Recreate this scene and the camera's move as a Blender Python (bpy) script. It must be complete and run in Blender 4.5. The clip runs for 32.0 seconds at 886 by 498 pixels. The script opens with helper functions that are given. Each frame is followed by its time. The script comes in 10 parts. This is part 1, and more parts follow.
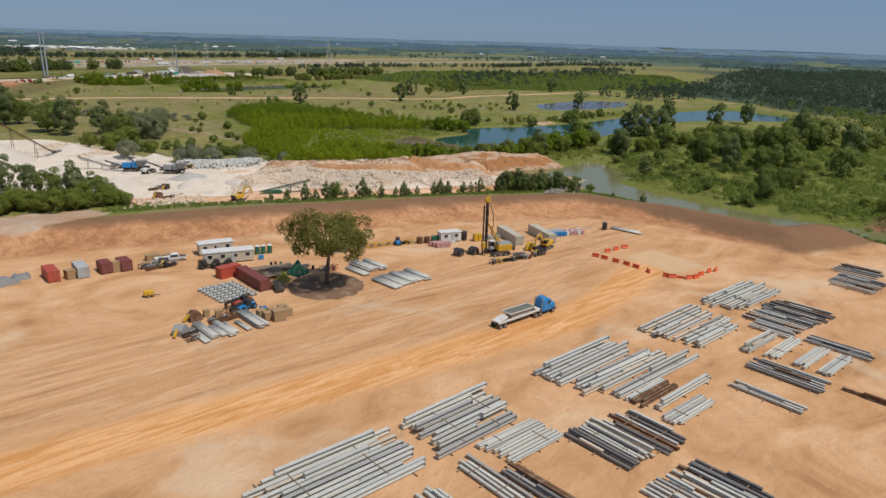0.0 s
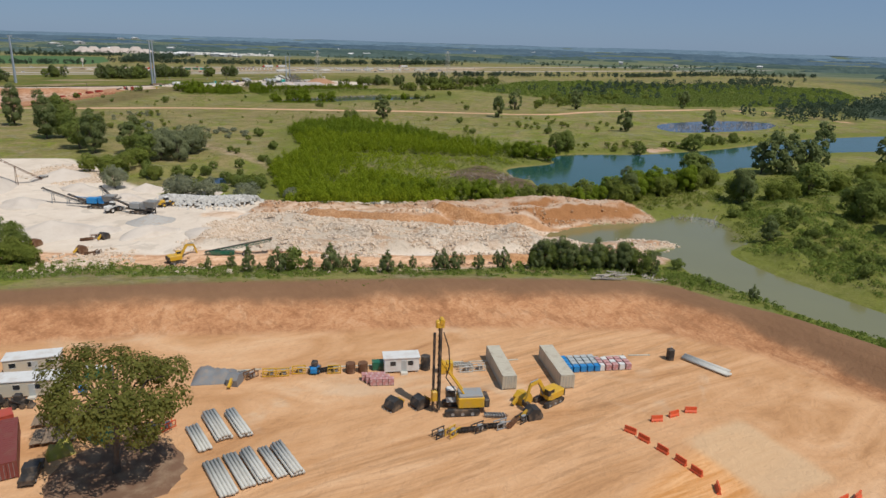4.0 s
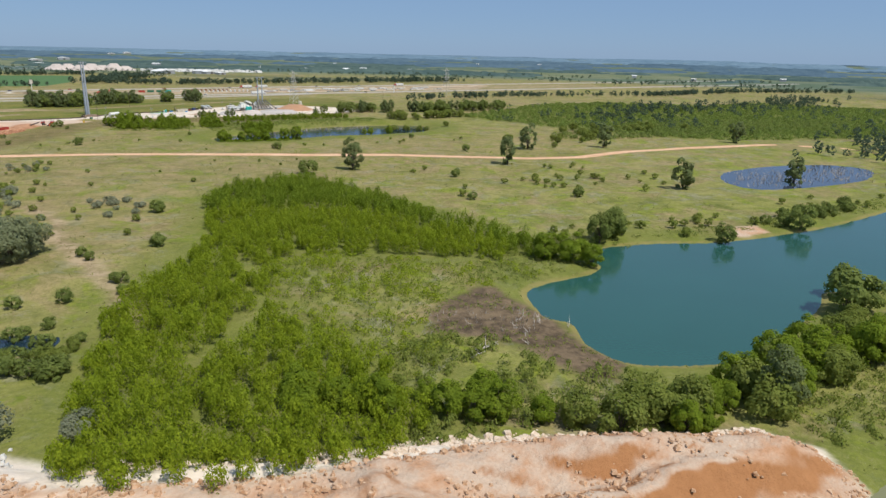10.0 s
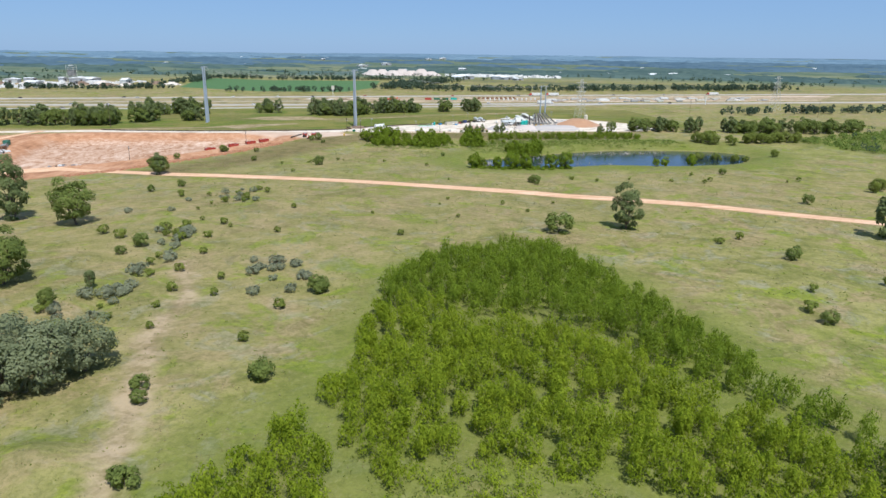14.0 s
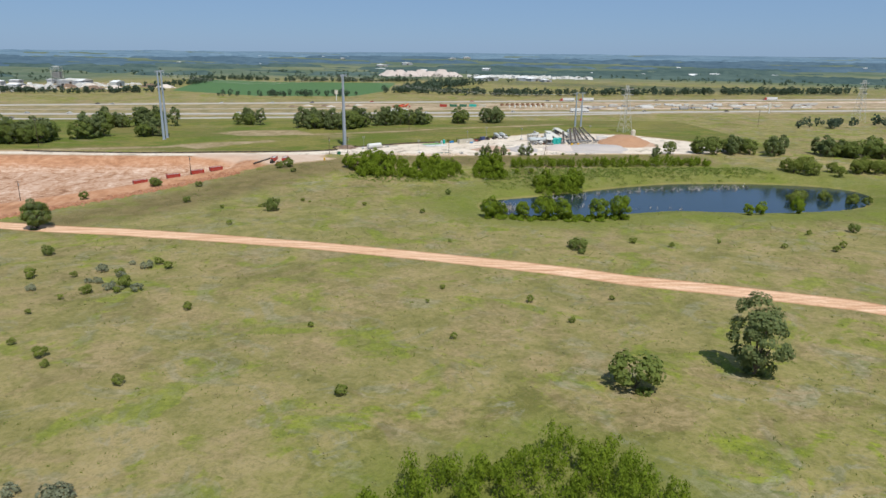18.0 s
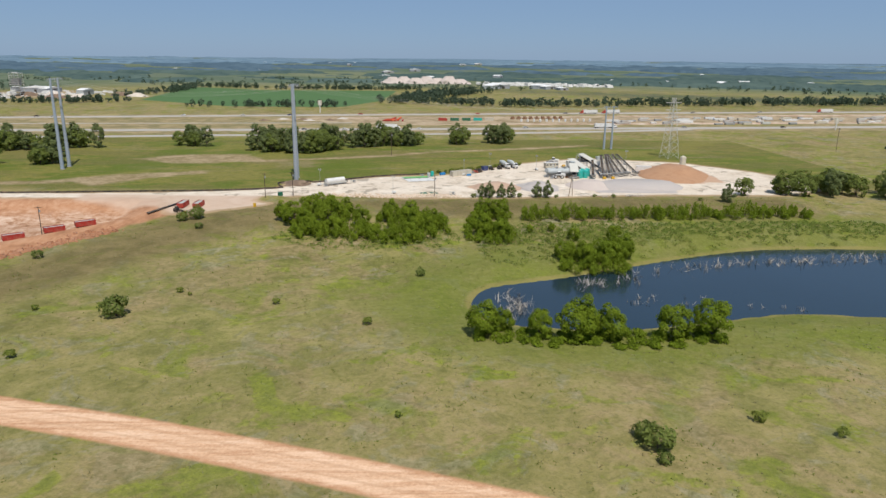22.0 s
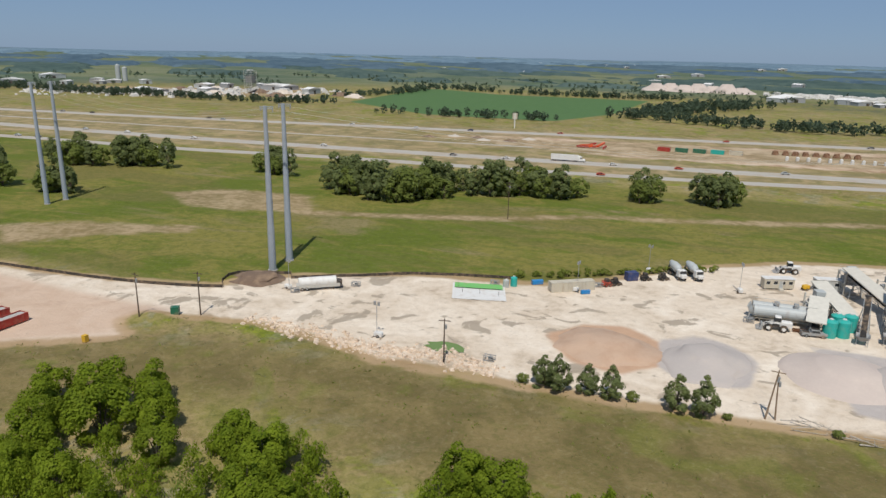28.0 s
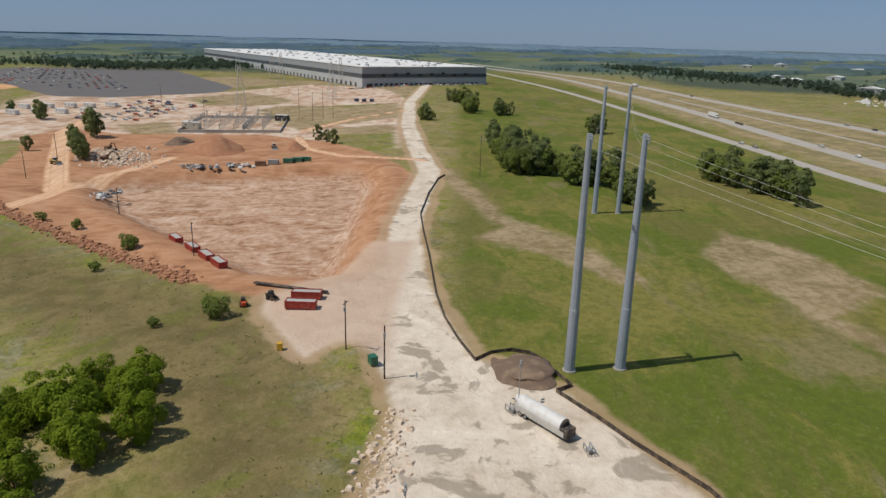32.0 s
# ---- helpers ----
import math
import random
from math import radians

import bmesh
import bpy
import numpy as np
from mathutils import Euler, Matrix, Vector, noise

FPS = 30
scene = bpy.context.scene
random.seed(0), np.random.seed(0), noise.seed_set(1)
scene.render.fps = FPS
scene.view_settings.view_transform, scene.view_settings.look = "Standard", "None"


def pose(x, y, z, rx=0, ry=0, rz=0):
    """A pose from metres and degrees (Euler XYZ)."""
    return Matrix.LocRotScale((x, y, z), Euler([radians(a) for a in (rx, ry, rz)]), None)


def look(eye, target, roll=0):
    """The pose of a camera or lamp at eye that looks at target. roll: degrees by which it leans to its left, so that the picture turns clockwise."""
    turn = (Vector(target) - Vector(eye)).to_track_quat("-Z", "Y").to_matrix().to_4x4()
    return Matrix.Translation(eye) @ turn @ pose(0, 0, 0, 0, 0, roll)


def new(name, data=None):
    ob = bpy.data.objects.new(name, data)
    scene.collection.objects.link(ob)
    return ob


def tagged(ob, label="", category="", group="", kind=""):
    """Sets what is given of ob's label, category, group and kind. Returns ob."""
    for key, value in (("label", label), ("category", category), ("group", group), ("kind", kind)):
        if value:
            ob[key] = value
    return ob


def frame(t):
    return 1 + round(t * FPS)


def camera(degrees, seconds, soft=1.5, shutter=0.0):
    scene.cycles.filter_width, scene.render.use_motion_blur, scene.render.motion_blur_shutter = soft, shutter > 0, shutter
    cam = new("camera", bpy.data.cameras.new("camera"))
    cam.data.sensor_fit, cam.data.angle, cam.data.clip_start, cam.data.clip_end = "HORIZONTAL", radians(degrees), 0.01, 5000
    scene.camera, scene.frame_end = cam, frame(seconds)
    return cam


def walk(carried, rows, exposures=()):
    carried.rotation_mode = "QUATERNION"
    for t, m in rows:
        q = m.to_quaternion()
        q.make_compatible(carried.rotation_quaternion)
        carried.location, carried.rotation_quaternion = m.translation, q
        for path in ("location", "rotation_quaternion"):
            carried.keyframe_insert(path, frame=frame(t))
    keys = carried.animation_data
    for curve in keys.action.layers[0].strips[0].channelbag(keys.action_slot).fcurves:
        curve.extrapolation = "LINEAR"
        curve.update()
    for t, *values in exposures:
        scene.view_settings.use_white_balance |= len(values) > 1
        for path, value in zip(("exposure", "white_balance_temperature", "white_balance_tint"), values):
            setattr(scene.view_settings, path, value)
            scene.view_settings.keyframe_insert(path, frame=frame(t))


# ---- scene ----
cam = camera(65.73, 32.0)
# seconds, x, y, z, yaw, pitch, roll
PATH = [
    (0, -0.00, -0.00, 54.97, -41.450, -17.119, -1.666),
    (0.5, 11.05, 0.06, 55.34, -37.529, -17.324, -1.572),
    (1, 22.08, 0.71, 55.70, -34.104, -17.477, -1.482),
    (1.5, 32.18, 1.84, 55.85, -31.908, -17.558, -1.409),
    (2, 42.86, 4.81, 55.94, -31.361, -17.550, -1.371),
    (2.5, 51.99, 10.97, 55.87, -30.333, -17.480, -1.322),
    (4.5, 82.36, 47.54, 57.39, -29.723, -16.825, -1.650),
    (5, 87.55, 56.03, 59.78, -29.748, -16.727, -1.672),
    (5.5, 92.70, 64.32, 62.05, -29.741, -16.634, -1.702),
    (6, 97.81, 72.71, 63.55, -29.774, -16.566, -1.716),
    (6.5, 103.05, 80.98, 63.91, -29.726, -16.545, -1.713),
    (7, 108.24, 89.18, 63.98, -29.705, -16.508, -1.692),
    (7.5, 113.77, 97.55, 64.13, -29.621, -16.462, -1.658),
    (8, 119.95, 107.58, 64.29, -29.562, -16.390, -1.608),
    (8.5, 127.52, 119.13, 64.21, -29.545, -16.314, -1.517),
    (9, 135.52, 131.26, 64.06, -29.497, -16.230, -1.403),
    (9.5, 143.72, 143.49, 63.92, -29.431, -16.162, -1.318),
    (10, 152.17, 156.12, 63.97, -29.406, -16.103, -1.251),
    (10.5, 160.74, 168.80, 64.09, -29.314, -16.071, -1.187),
    (11, 169.25, 181.21, 64.12, -28.239, -16.073, -1.126),
    (11.5, 177.36, 194.31, 64.12, -24.654, -16.089, -1.062),
    (12, 184.76, 207.81, 64.12, -20.196, -16.106, -1.004),
    (12.5, 191.02, 221.56, 64.05, -15.873, -16.130, -0.944),
    (13, 196.32, 235.94, 64.02, -11.729, -16.149, -0.870),
    (13.5, 200.79, 250.20, 64.09, -8.014, -16.175, -0.744),
    (14, 204.66, 264.81, 64.41, -4.840, -16.193, -0.606),
    (14.5, 207.79, 279.86, 64.87, -3.588, -16.232, -0.465),
    (16.5, 216.08, 339.47, 65.79, -3.392, -16.407, -0.466),
    (17, 218.62, 354.56, 65.55, -3.199, -16.389, -0.497),
    (17.5, 221.24, 369.66, 65.32, -3.010, -16.353, -0.518),
    (18, 224.08, 384.95, 65.03, -2.737, -16.309, -0.527),
    (18.5, 227.94, 400.11, 64.65, -2.285, -16.191, -0.529),
    (19, 230.94, 415.46, 63.83, -2.099, -16.070, -0.518),
    (19.5, 232.83, 431.68, 63.17, -1.958, -15.995, -0.479),
    (20, 234.73, 447.10, 62.81, -1.918, -15.947, -0.445),
    (20.5, 236.64, 461.92, 62.67, -1.834, -15.918, -0.432),
    (21, 238.36, 476.99, 62.64, -1.804, -15.887, -0.453),
    (21.5, 240.31, 491.99, 62.46, -1.718, -15.850, -0.491),
    (22, 242.48, 507.42, 62.17, -1.681, -15.803, -0.548),
    (22.5, 244.33, 522.56, 62.05, -1.676, -15.751, -0.628),
    (23, 245.74, 537.78, 61.77, -1.721, -15.720, -0.715),
    (23.5, 247.38, 553.31, 61.70, -1.723, -15.703, -0.792),
    (24, 249.56, 568.43, 61.60, -1.825, -15.682, -0.860),
    (24.5, 252.03, 583.18, 61.40, -1.867, -15.639, -0.948),
    (26.5, 263.65, 646.05, 62.15, -2.797, -15.728, -0.889),
    (27, 273.08, 659.28, 62.39, 1.894, -15.816, -0.929),
    (27.5, 283.22, 670.71, 62.64, 11.754, -15.931, -1.033),
    (28, 293.34, 682.36, 62.98, 21.771, -16.057, -1.208),
    (28.5, 301.58, 695.67, 63.03, 30.295, -16.194, -1.410),
    (29, 308.82, 710.41, 63.14, 39.039, -16.303, -1.566),
    (29.5, 314.49, 726.09, 63.29, 47.819, -16.408, -1.662),
    (30, 316.50, 742.81, 63.38, 56.233, -16.557, -1.728),
    (30.5, 316.23, 759.99, 63.53, 64.725, -16.713, -1.740),
    (31, 313.40, 776.52, 63.52, 72.875, -16.866, -1.684),
    (31.5, 308.27, 793.16, 63.49, 81.282, -17.002, -1.590),
    (32, 301.14, 808.85, 63.50, 89.684, -17.132, -1.471),
]
EXPOSURES = [(0.0, -0.22, 6500, 10), (2.5, -0.22, 6500, 10), (5.0, -0.15, 6500, 10), (9.0, -0.16, 6500, 10), (10.0, 0.20, 6250, 9), (11.0, 0.44, 6000, 8), (12.5, 0.46, 5800, 8), (14.5, 0.42, 5800, 8), (16.5, 0.27, 6000, 8), (20.0, 0.12, 6350, 9), (24.0, 0.05, 6450, 10), (27.0, -0.06, 6500, 10), (30.0, -0.13, 6550, 10), (32.0, -0.26, 6600, 10)]
walk(cam, [(t, pose(x, y, z, 90 + pitch, roll, yaw)) for t, x, y, z, yaw, pitch, roll in PATH], EXPOSURES)


# ---- world and sun ----
SUN_HEIGHT, SUN_X, SUN_Y = 59.0, 0.27, -0.96          # degrees, and the sun's way in the plan
world = bpy.data.worlds.new("sky")
scene.world = world
world.use_nodes = True
wt = world.node_tree
wt.nodes.clear()
sky = wt.nodes.new("ShaderNodeTexSky")
sky.sky_type, sky.sun_disc = "NISHITA", False
sky.sun_elevation, sky.sun_rotation = radians(SUN_HEIGHT), math.atan2(SUN_X, SUN_Y)
sky.altitude, sky.air_density, sky.dust_density, sky.ozone_density = 0, 0.75, 0.25, 8.0
sky_back = wt.nodes.new("ShaderNodeBackground")
sky_back.inputs[1].default_value = 0.075
sky_out = wt.nodes.new("ShaderNodeOutputWorld")
haze = wt.nodes.new("ShaderNodeMix")                    # a hazy summer sky: the clear sky, greyed evenly
haze.data_type = "RGBA"
haze.inputs[0].default_value = 0.72
haze.inputs[7].default_value = (2.9, 4.3, 6.5, 1)
wt.links.new(sky.outputs[0], haze.inputs[6])
wt.links.new(haze.outputs[2], sky_back.inputs[0])
wt.links.new(sky_back.outputs[0], sky_out.inputs[0])
sun = new("sun", bpy.data.lights.new("sun", "SUN"))
sun.data.energy, sun.data.angle, sun.data.color = 4.2, radians(0.6), (1.0, 0.955, 0.88)
sun.matrix_world = look((SUN_X * 300, SUN_Y * 300, 300 * math.tan(radians(SUN_HEIGHT))), (0, 0, 0))


# ---- materials ----
class Nodes:
    """A few short words for building a material's nodes."""

    def __init__(self, name, rough=0.8, metal=0.0, spec=0.3):
        self.mat = bpy.data.materials.new(name)
        self.mat.use_nodes = True
        self.t = self.mat.node_tree
        self.bsdf = self.t.nodes["Principled BSDF"]
        self.bsdf.inputs["Roughness"].default_value = rough
        self.bsdf.inputs["Metallic"].default_value = metal
        self.bsdf.inputs["Specular IOR Level"].default_value = spec

    def put(self, socket, value):
        if isinstance(value, bpy.types.NodeSocket):
            self.t.links.new(value, socket)
        elif isinstance(value, (tuple, list)) and len(value) == 3 and socket.type == "RGBA":
            socket.default_value = (*value, 1)
        else:
            socket.default_value = value

    def math(self, op, a, b=0.0, clamp=False):
        n = self.t.nodes.new("ShaderNodeMath")
        n.operation, n.use_clamp = op, clamp
        self.put(n.inputs[0], a), self.put(n.inputs[1], b)
        return n.outputs[0]

    def mix(self, fac, a, b, mode="MIX"):
        n = self.t.nodes.new("ShaderNodeMix")
        n.data_type, n.blend_type = "RGBA", mode
        self.put(n.inputs[0], fac), self.put(n.inputs[6], a), self.put(n.inputs[7], b)
        return n.outputs[2]

    def where(self):
        return self.t.nodes.new("ShaderNodeNewGeometry").outputs["Position"]

    def own(self):
        return self.t.nodes.new("ShaderNodeTexCoord").outputs["Object"]

    def chance(self):
        return self.t.nodes.new("ShaderNodeObjectInfo").outputs["Random"]

    def island(self):
        return self.t.nodes.new("ShaderNodeNewGeometry").outputs["Random Per Island"]

    def stretch(self, vec, scale, turn=0.0):
        n = self.t.nodes.new("ShaderNodeMapping")
        n.inputs["Scale"].default_value = scale
        n.inputs["Rotation"].default_value = (0, 0, radians(turn))
        self.put(n.inputs["Vector"], vec)
        return n.outputs[0]

    def noise(self, vec, size, detail=4.0, rough=0.55, warp=0.0):
        n = self.t.nodes.new("ShaderNodeTexNoise")
        self.put(n.inputs["Vector"], vec)
        n.inputs["Scale"].default_value, n.inputs["Detail"].default_value = 1.0 / size, detail
        n.inputs["Roughness"].default_value, n.inputs["Distortion"].default_value = rough, warp
        return n.outputs[0]

    def cells(self, vec, size, out="Distance"):
        n = self.t.nodes.new("ShaderNodeTexVoronoi")
        self.put(n.inputs["Vector"], vec)
        n.inputs["Scale"].default_value = 1.0 / size
        return n.outputs[out]

    def step(self, value, lo, hi):
        n = self.t.nodes.new("ShaderNodeMapRange")
        n.interpolation_type = "SMOOTHSTEP"
        self.put(n.inputs[0], value)
        n.inputs[1].default_value, n.inputs[2].default_value = lo, hi
        return n.outputs[0]

    def ramp(self, fac, stops):
        n = self.t.nodes.new("ShaderNodeValToRGB")
        while len(n.color_ramp.elements) < len(stops):
            n.color_ramp.elements.new(0.5)
        for e, (p, c) in zip(n.color_ramp.elements, stops):
            e.position, e.color = p, (*c, 1)
        self.put(n.inputs[0], fac)
        return n.outputs[0]

    def attr(self, name):
        n = self.t.nodes.new("ShaderNodeAttribute")
        n.attribute_name = name
        return n.outputs["Fac"]

    def bump(self, height, distance, strength=1.0):
        n = self.t.nodes.new("ShaderNodeBump")
        n.inputs["Distance"].default_value, n.inputs["Strength"].default_value = distance, strength
        self.put(n.inputs["Height"], height)
        self.put(self.bsdf.inputs["Normal"], n.outputs[0])

    def done(self, colour):
        self.put(self.bsdf.inputs["Base Color"], colour)
        return self.mat


def plain(name, colour, rough=0.55, metal=0.0, wear=0.25, dirt=(0.36, 0.25, 0.16), size=1.2, spec=0.35):
    """Paint, plastic, metal: a colour with a little dust and wear."""
    n = Nodes(name, rough, metal, spec)
    p = n.own()
    shade = n.noise(p, size, 5)
    c = n.mix(n.math("MULTIPLY", n.step(shade, 0.42, 0.75), wear * 1.6), colour, dirt)
    c = n.mix(n.math("MULTIPLY", n.noise(p, size * 0.13, 3), wear), c, tuple(v * 0.55 for v in colour))
    n.put(n.bsdf.inputs["Roughness"], n.math("ADD", n.math("MULTIPLY", shade, 0.2), rough - 0.1))
    n.bump(n.noise(p, size * 0.1, 3), 0.01, 0.3)
    return n.done(c)


def leaf_stuff(name, dark, light, dry=(0.2, 0.2, 0.07), part_dry=0.12):
    n = Nodes(name, 0.7, 0.0, 0.08)
    r = n.island()
    c = n.mix(n.math("ADD", n.math("ADD", 0.16, n.math("MULTIPLY", r, 0.26)), n.math("MULTIPLY", n.step(n.noise(n.where(), 2.6, 3), 0.3, 0.7), 0.5)), dark, light)
    c = n.mix(n.math("MULTIPLY", n.step(n.noise(n.where(), 9.0, 3), 0.55, 0.75), part_dry * 3), c, dry)
    c = n.mix(n.math("MULTIPLY", n.chance(), 0.25), c, tuple(v * 0.8 for v in dark))
    thin = n.t.nodes.new("ShaderNodeBsdfTranslucent")
    n.put(thin.inputs[0], n.mix(0.5, c, light))
    both = n.t.nodes.new("ShaderNodeMixShader")
    both.inputs[0].default_value = 0.5
    n.t.links.new(n.bsdf.outputs[0], both.inputs[1])
    n.t.links.new(thin.outputs[0], both.inputs[2])
    n.t.links.new(both.outputs[0], n.t.nodes["Material Output"].inputs[0])
    return n.done(c)


def galvanised(name, colour, rough=0.5):
    n = Nodes(name, rough, 0.05, 0.4)
    p = n.own()
    c = n.mix(n.noise(p, 0.9, 5), colour, tuple(v * 0.72 for v in colour))
    c = n.mix(n.math("MULTIPLY", n.chance(), 0.35), c, (0.30, 0.27, 0.23))
    c = n.mix(n.math("MULTIPLY", n.step(n.noise(p, 2.3, 4), 0.6, 0.8), 0.25), c, (0.22, 0.14, 0.09))
    return n.done(c)


def ground_material():
    n = Nodes("ground_soil_and_grass", 0.95, 0.0, 0.12)
    p = n.where()
    big, mid = n.noise(p, 60, 4, 0.6, 0.6), n.noise(p, 14, 5, 0.62, 0.8)
    small, fine = n.noise(p, 2.6, 5, 0.65), n.noise(p, 0.55, 4, 0.7)
    edge = n.math("ADD", n.math("MULTIPLY", n.math("SUBTRACT", mid, 0.5), 9.0), n.math("MULTIPLY", n.math("SUBTRACT", small, 0.5), 3.0))

    def zone(name, soft, ragged):
        return n.step(n.math("ADD", n.attr(name), n.math("MULTIPLY", edge, ragged)), -soft, soft)

    # pasture: olive, straw, fresh green and greyed weeds in drifts and small patches
    patch, spot = n.noise(p, 7, 5, 0.66, 1.2), n.noise(p, 3.2, 5, 0.7, 0.9)
    blend = n.math("ADD", n.math("ADD", n.math("MULTIPLY", big, 0.30), n.math("MULTIPLY", mid, 0.35)), n.math("ADD", n.math("MULTIPLY", spot, 0.25), n.math("MULTIPLY", fine, 0.10)))
    grass = n.ramp(blend, [(0.42, (0.134, 0.124, 0.034)), (0.47, (0.204, 0.182, 0.056)), (0.52, (0.258, 0.214, 0.080)), (0.57, (0.312, 0.242, 0.114))])
    fresh = n.mix(n.step(small, 0.36, 0.64), (0.118, 0.152, 0.010), (0.255, 0.282, 0.026))
    green = n.mix(n.step(n.math("ADD", n.math("MULTIPLY", patch, 0.5), n.math("MULTIPLY", mid, 0.5)), 0.42, 0.58), (0.118, 0.146, 0.022), (0.232, 0.244, 0.050))
    grass = n.mix(n.math("MULTIPLY", zone("fresh", 55, 3.0), 0.55), grass, green)
    grass = n.mix(n.math("MULTIPLY", n.step(n.math("ADD", n.math("MULTIPLY", patch, 0.3), n.math("MULTIPLY", n.noise(p, 17, 4, 0.6, 0.9), 0.7)), 0.535, 0.585), 0.85), grass, fresh)
    grass = n.mix(n.math("MULTIPLY", n.step(n.noise(p, 5, 5, 0.7, 1.0), 0.54, 0.62), 0.32), grass, (0.098, 0.100, 0.034))
    grass = n.mix(n.math("MULTIPLY", n.step(n.noise(p, 15, 6, 0.7, 1.2), 0.53, 0.60), 0.55), grass, n.mix(n.step(spot, 0.38, 0.62), (0.140, 0.140, 0.088), (0.290, 0.268, 0.190)))
    grass = n.mix(n.math("MULTIPLY", n.step(n.noise(p, 26, 6, 0.7, 0.9), 0.49, 0.60), 0.62), grass, n.mix(n.step(spot, 0.38, 0.62), (0.190, 0.138, 0.066), (0.330, 0.236, 0.128)))
    grass = n.mix(n.math("MULTIPLY", zone("straw", 10, 2.2), 0.30), grass, n.mix(n.step(mid, 0.35, 0.65), (0.185, 0.160, 0.062), (0.275, 0.212, 0.098)))
    dull = n.mix(n.step(n.noise(p, 9, 5, 0.6, 0.5), 0.35, 0.65), (0.124, 0.096, 0.038), (0.200, 0.150, 0.066))
    grass = n.mix(n.math("MULTIPLY", zone("dry", 9, 1.6), 0.92), grass, dull)
    grass = n.mix(n.math("MULTIPLY", n.step(n.noise(p, 17, 4, 0.55, 0.8), 0.55, 0.66), 0.4), grass, (0.135, 0.160, 0.024))
    lush = n.mix(n.math("ADD", n.math("MULTIPLY", mid, 0.5), n.math("MULTIPLY", small, 0.5)), (0.082, 0.106, 0.016), (0.190, 0.200, 0.038))
    grass = n.mix(n.math("MULTIPLY", zone("lush", 10, 2.6), 0.75), grass, lush)
    mow = n.mix(n.step(n.math("ADD", n.math("MULTIPLY", big, 0.5), n.math("MULTIPLY", n.noise(n.stretch(p, (0.5, 1, 1), 10), 11, 6, 0.7, 1.0), 0.5)), 0.44, 0.56), (0.104, 0.132, 0.016), (0.200, 0.176, 0.044))
    mow = n.mix(n.math("MULTIPLY", n.step(n.noise(n.stretch(p, (0.4, 1, 1), 14), 26, 4, 0.6, 0.8), 0.56, 0.68), 0.75), mow, (0.23, 0.18, 0.095))
    mow = n.mix(n.math("MULTIPLY", n.step(n.noise(n.stretch(p, (0.35, 1, 1), 12), 40, 5, 0.65, 0.8), 0.50, 0.60), 0.6), mow, n.mix(spot, (0.120, 0.105, 0.032), (0.190, 0.150, 0.058)))
    mow = n.mix(n.math("MULTIPLY", n.step(small, 0.45, 0.62), 0.4), mow, (0.076, 0.092, 0.018))
    grass = n.mix(zone("mown", 6, 0.7), grass, mow)
    tuft = n.noise(p, 1.15, 6, 0.8, 0.6)
    grass = n.mix(n.math("MULTIPLY", n.step(fine, 0.45, 0.75), 0.28), grass, (0.060, 0.070, 0.020))
    # tuft mottle; its dark part stands in for small shadows among weeds
    grass = n.mix(n.math("MULTIPLY", n.step(tuft, 0.52, 0.58), 0.36), grass, (0.088, 0.098, 0.026))
    grass = n.mix(n.math("MULTIPLY", n.step(tuft, 0.46, 0.36), 0.25), grass, (0.30, 0.27, 0.15))
    # earth of the yard, raked by tyres
    rake = n.noise(n.stretch(p, (0.05, 0.42, 1), 6), 1.0, 7, 0.66, 1.6)
    rake2 = n.mix(zone("tracks", 10, 0.6), n.noise(n.stretch(p, (0.05, 0.075, 1), 8), 1.0, 8, 0.6, 1.2), n.noise(n.stretch(p, (0.022, 0.15, 1), 8), 1.0, 8, 0.68, 1.8))
    earth = n.ramp(rake2, [(0.28, (0.36, 0.18, 0.080)), (0.42, (0.52, 0.280, 0.132)), (0.58, (0.62, 0.360, 0.190)), (0.75, (0.68, 0.44, 0.26))])
    earth = n.mix(n.math("MULTIPLY", n.step(rake, 0.47, 0.66), n.math("ADD", 0.10, n.math("MULTIPLY", zone("tracks", 10, 0.6), 0.38))), earth, (0.32, 0.18, 0.09))
    earth = n.mix(n.math("MULTIPLY", n.step(n.noise(p, 1.1, 6, 0.75, 0.4), 0.50, 0.72), 0.30), earth, (0.33, 0.185, 0.10))
    earth = n.mix(n.math("MULTIPLY", n.step(n.noise(p, 24, 4, 0.6, 0.8), 0.55, 0.7), 0.5), earth, (0.60, 0.46, 0.32))
    earth = n.mix(n.math("MULTIPLY", zone("lane", 2.4, 0.3), 0.9), earth, n.mix(n.step(rake, 0.35, 0.65), (0.56, 0.245, 0.070), (0.76, 0.42, 0.195)))
    earth = n.mix(n.math("MULTIPLY", zone("pad", 1.2, 0.15), 0.8), earth, n.mix(small, (0.55, 0.37, 0.215), (0.62, 0.43, 0.26)))
    red = n.ramp(n.math("ADD", n.math("ADD", n.math("MULTIPLY", mid, 0.35), n.math("MULTIPLY", spot, 0.40)), n.math("MULTIPLY", fine, 0.25)), [(0.40, (0.300, 0.135, 0.062)), (0.48, (0.420, 0.200, 0.095)), (0.54, (0.500, 0.255, 0.125)), (0.62, (0.560, 0.320, 0.175))])
    rill = n.noise(n.stretch(p, (0.55, 0.07, 1), -22), 1.0, 6, 0.7, 0.5)
    red = n.mix(n.math("MULTIPLY", n.step(rill, 0.50, 0.62), 0.45), red, (0.25, 0.115, 0.055))
    brown = n.mix(n.math("ADD", n.math("MULTIPLY", rill, 0.5), n.math("MULTIPLY", mid, 0.5)), (0.155, 0.080, 0.042), (0.285, 0.160, 0.088))
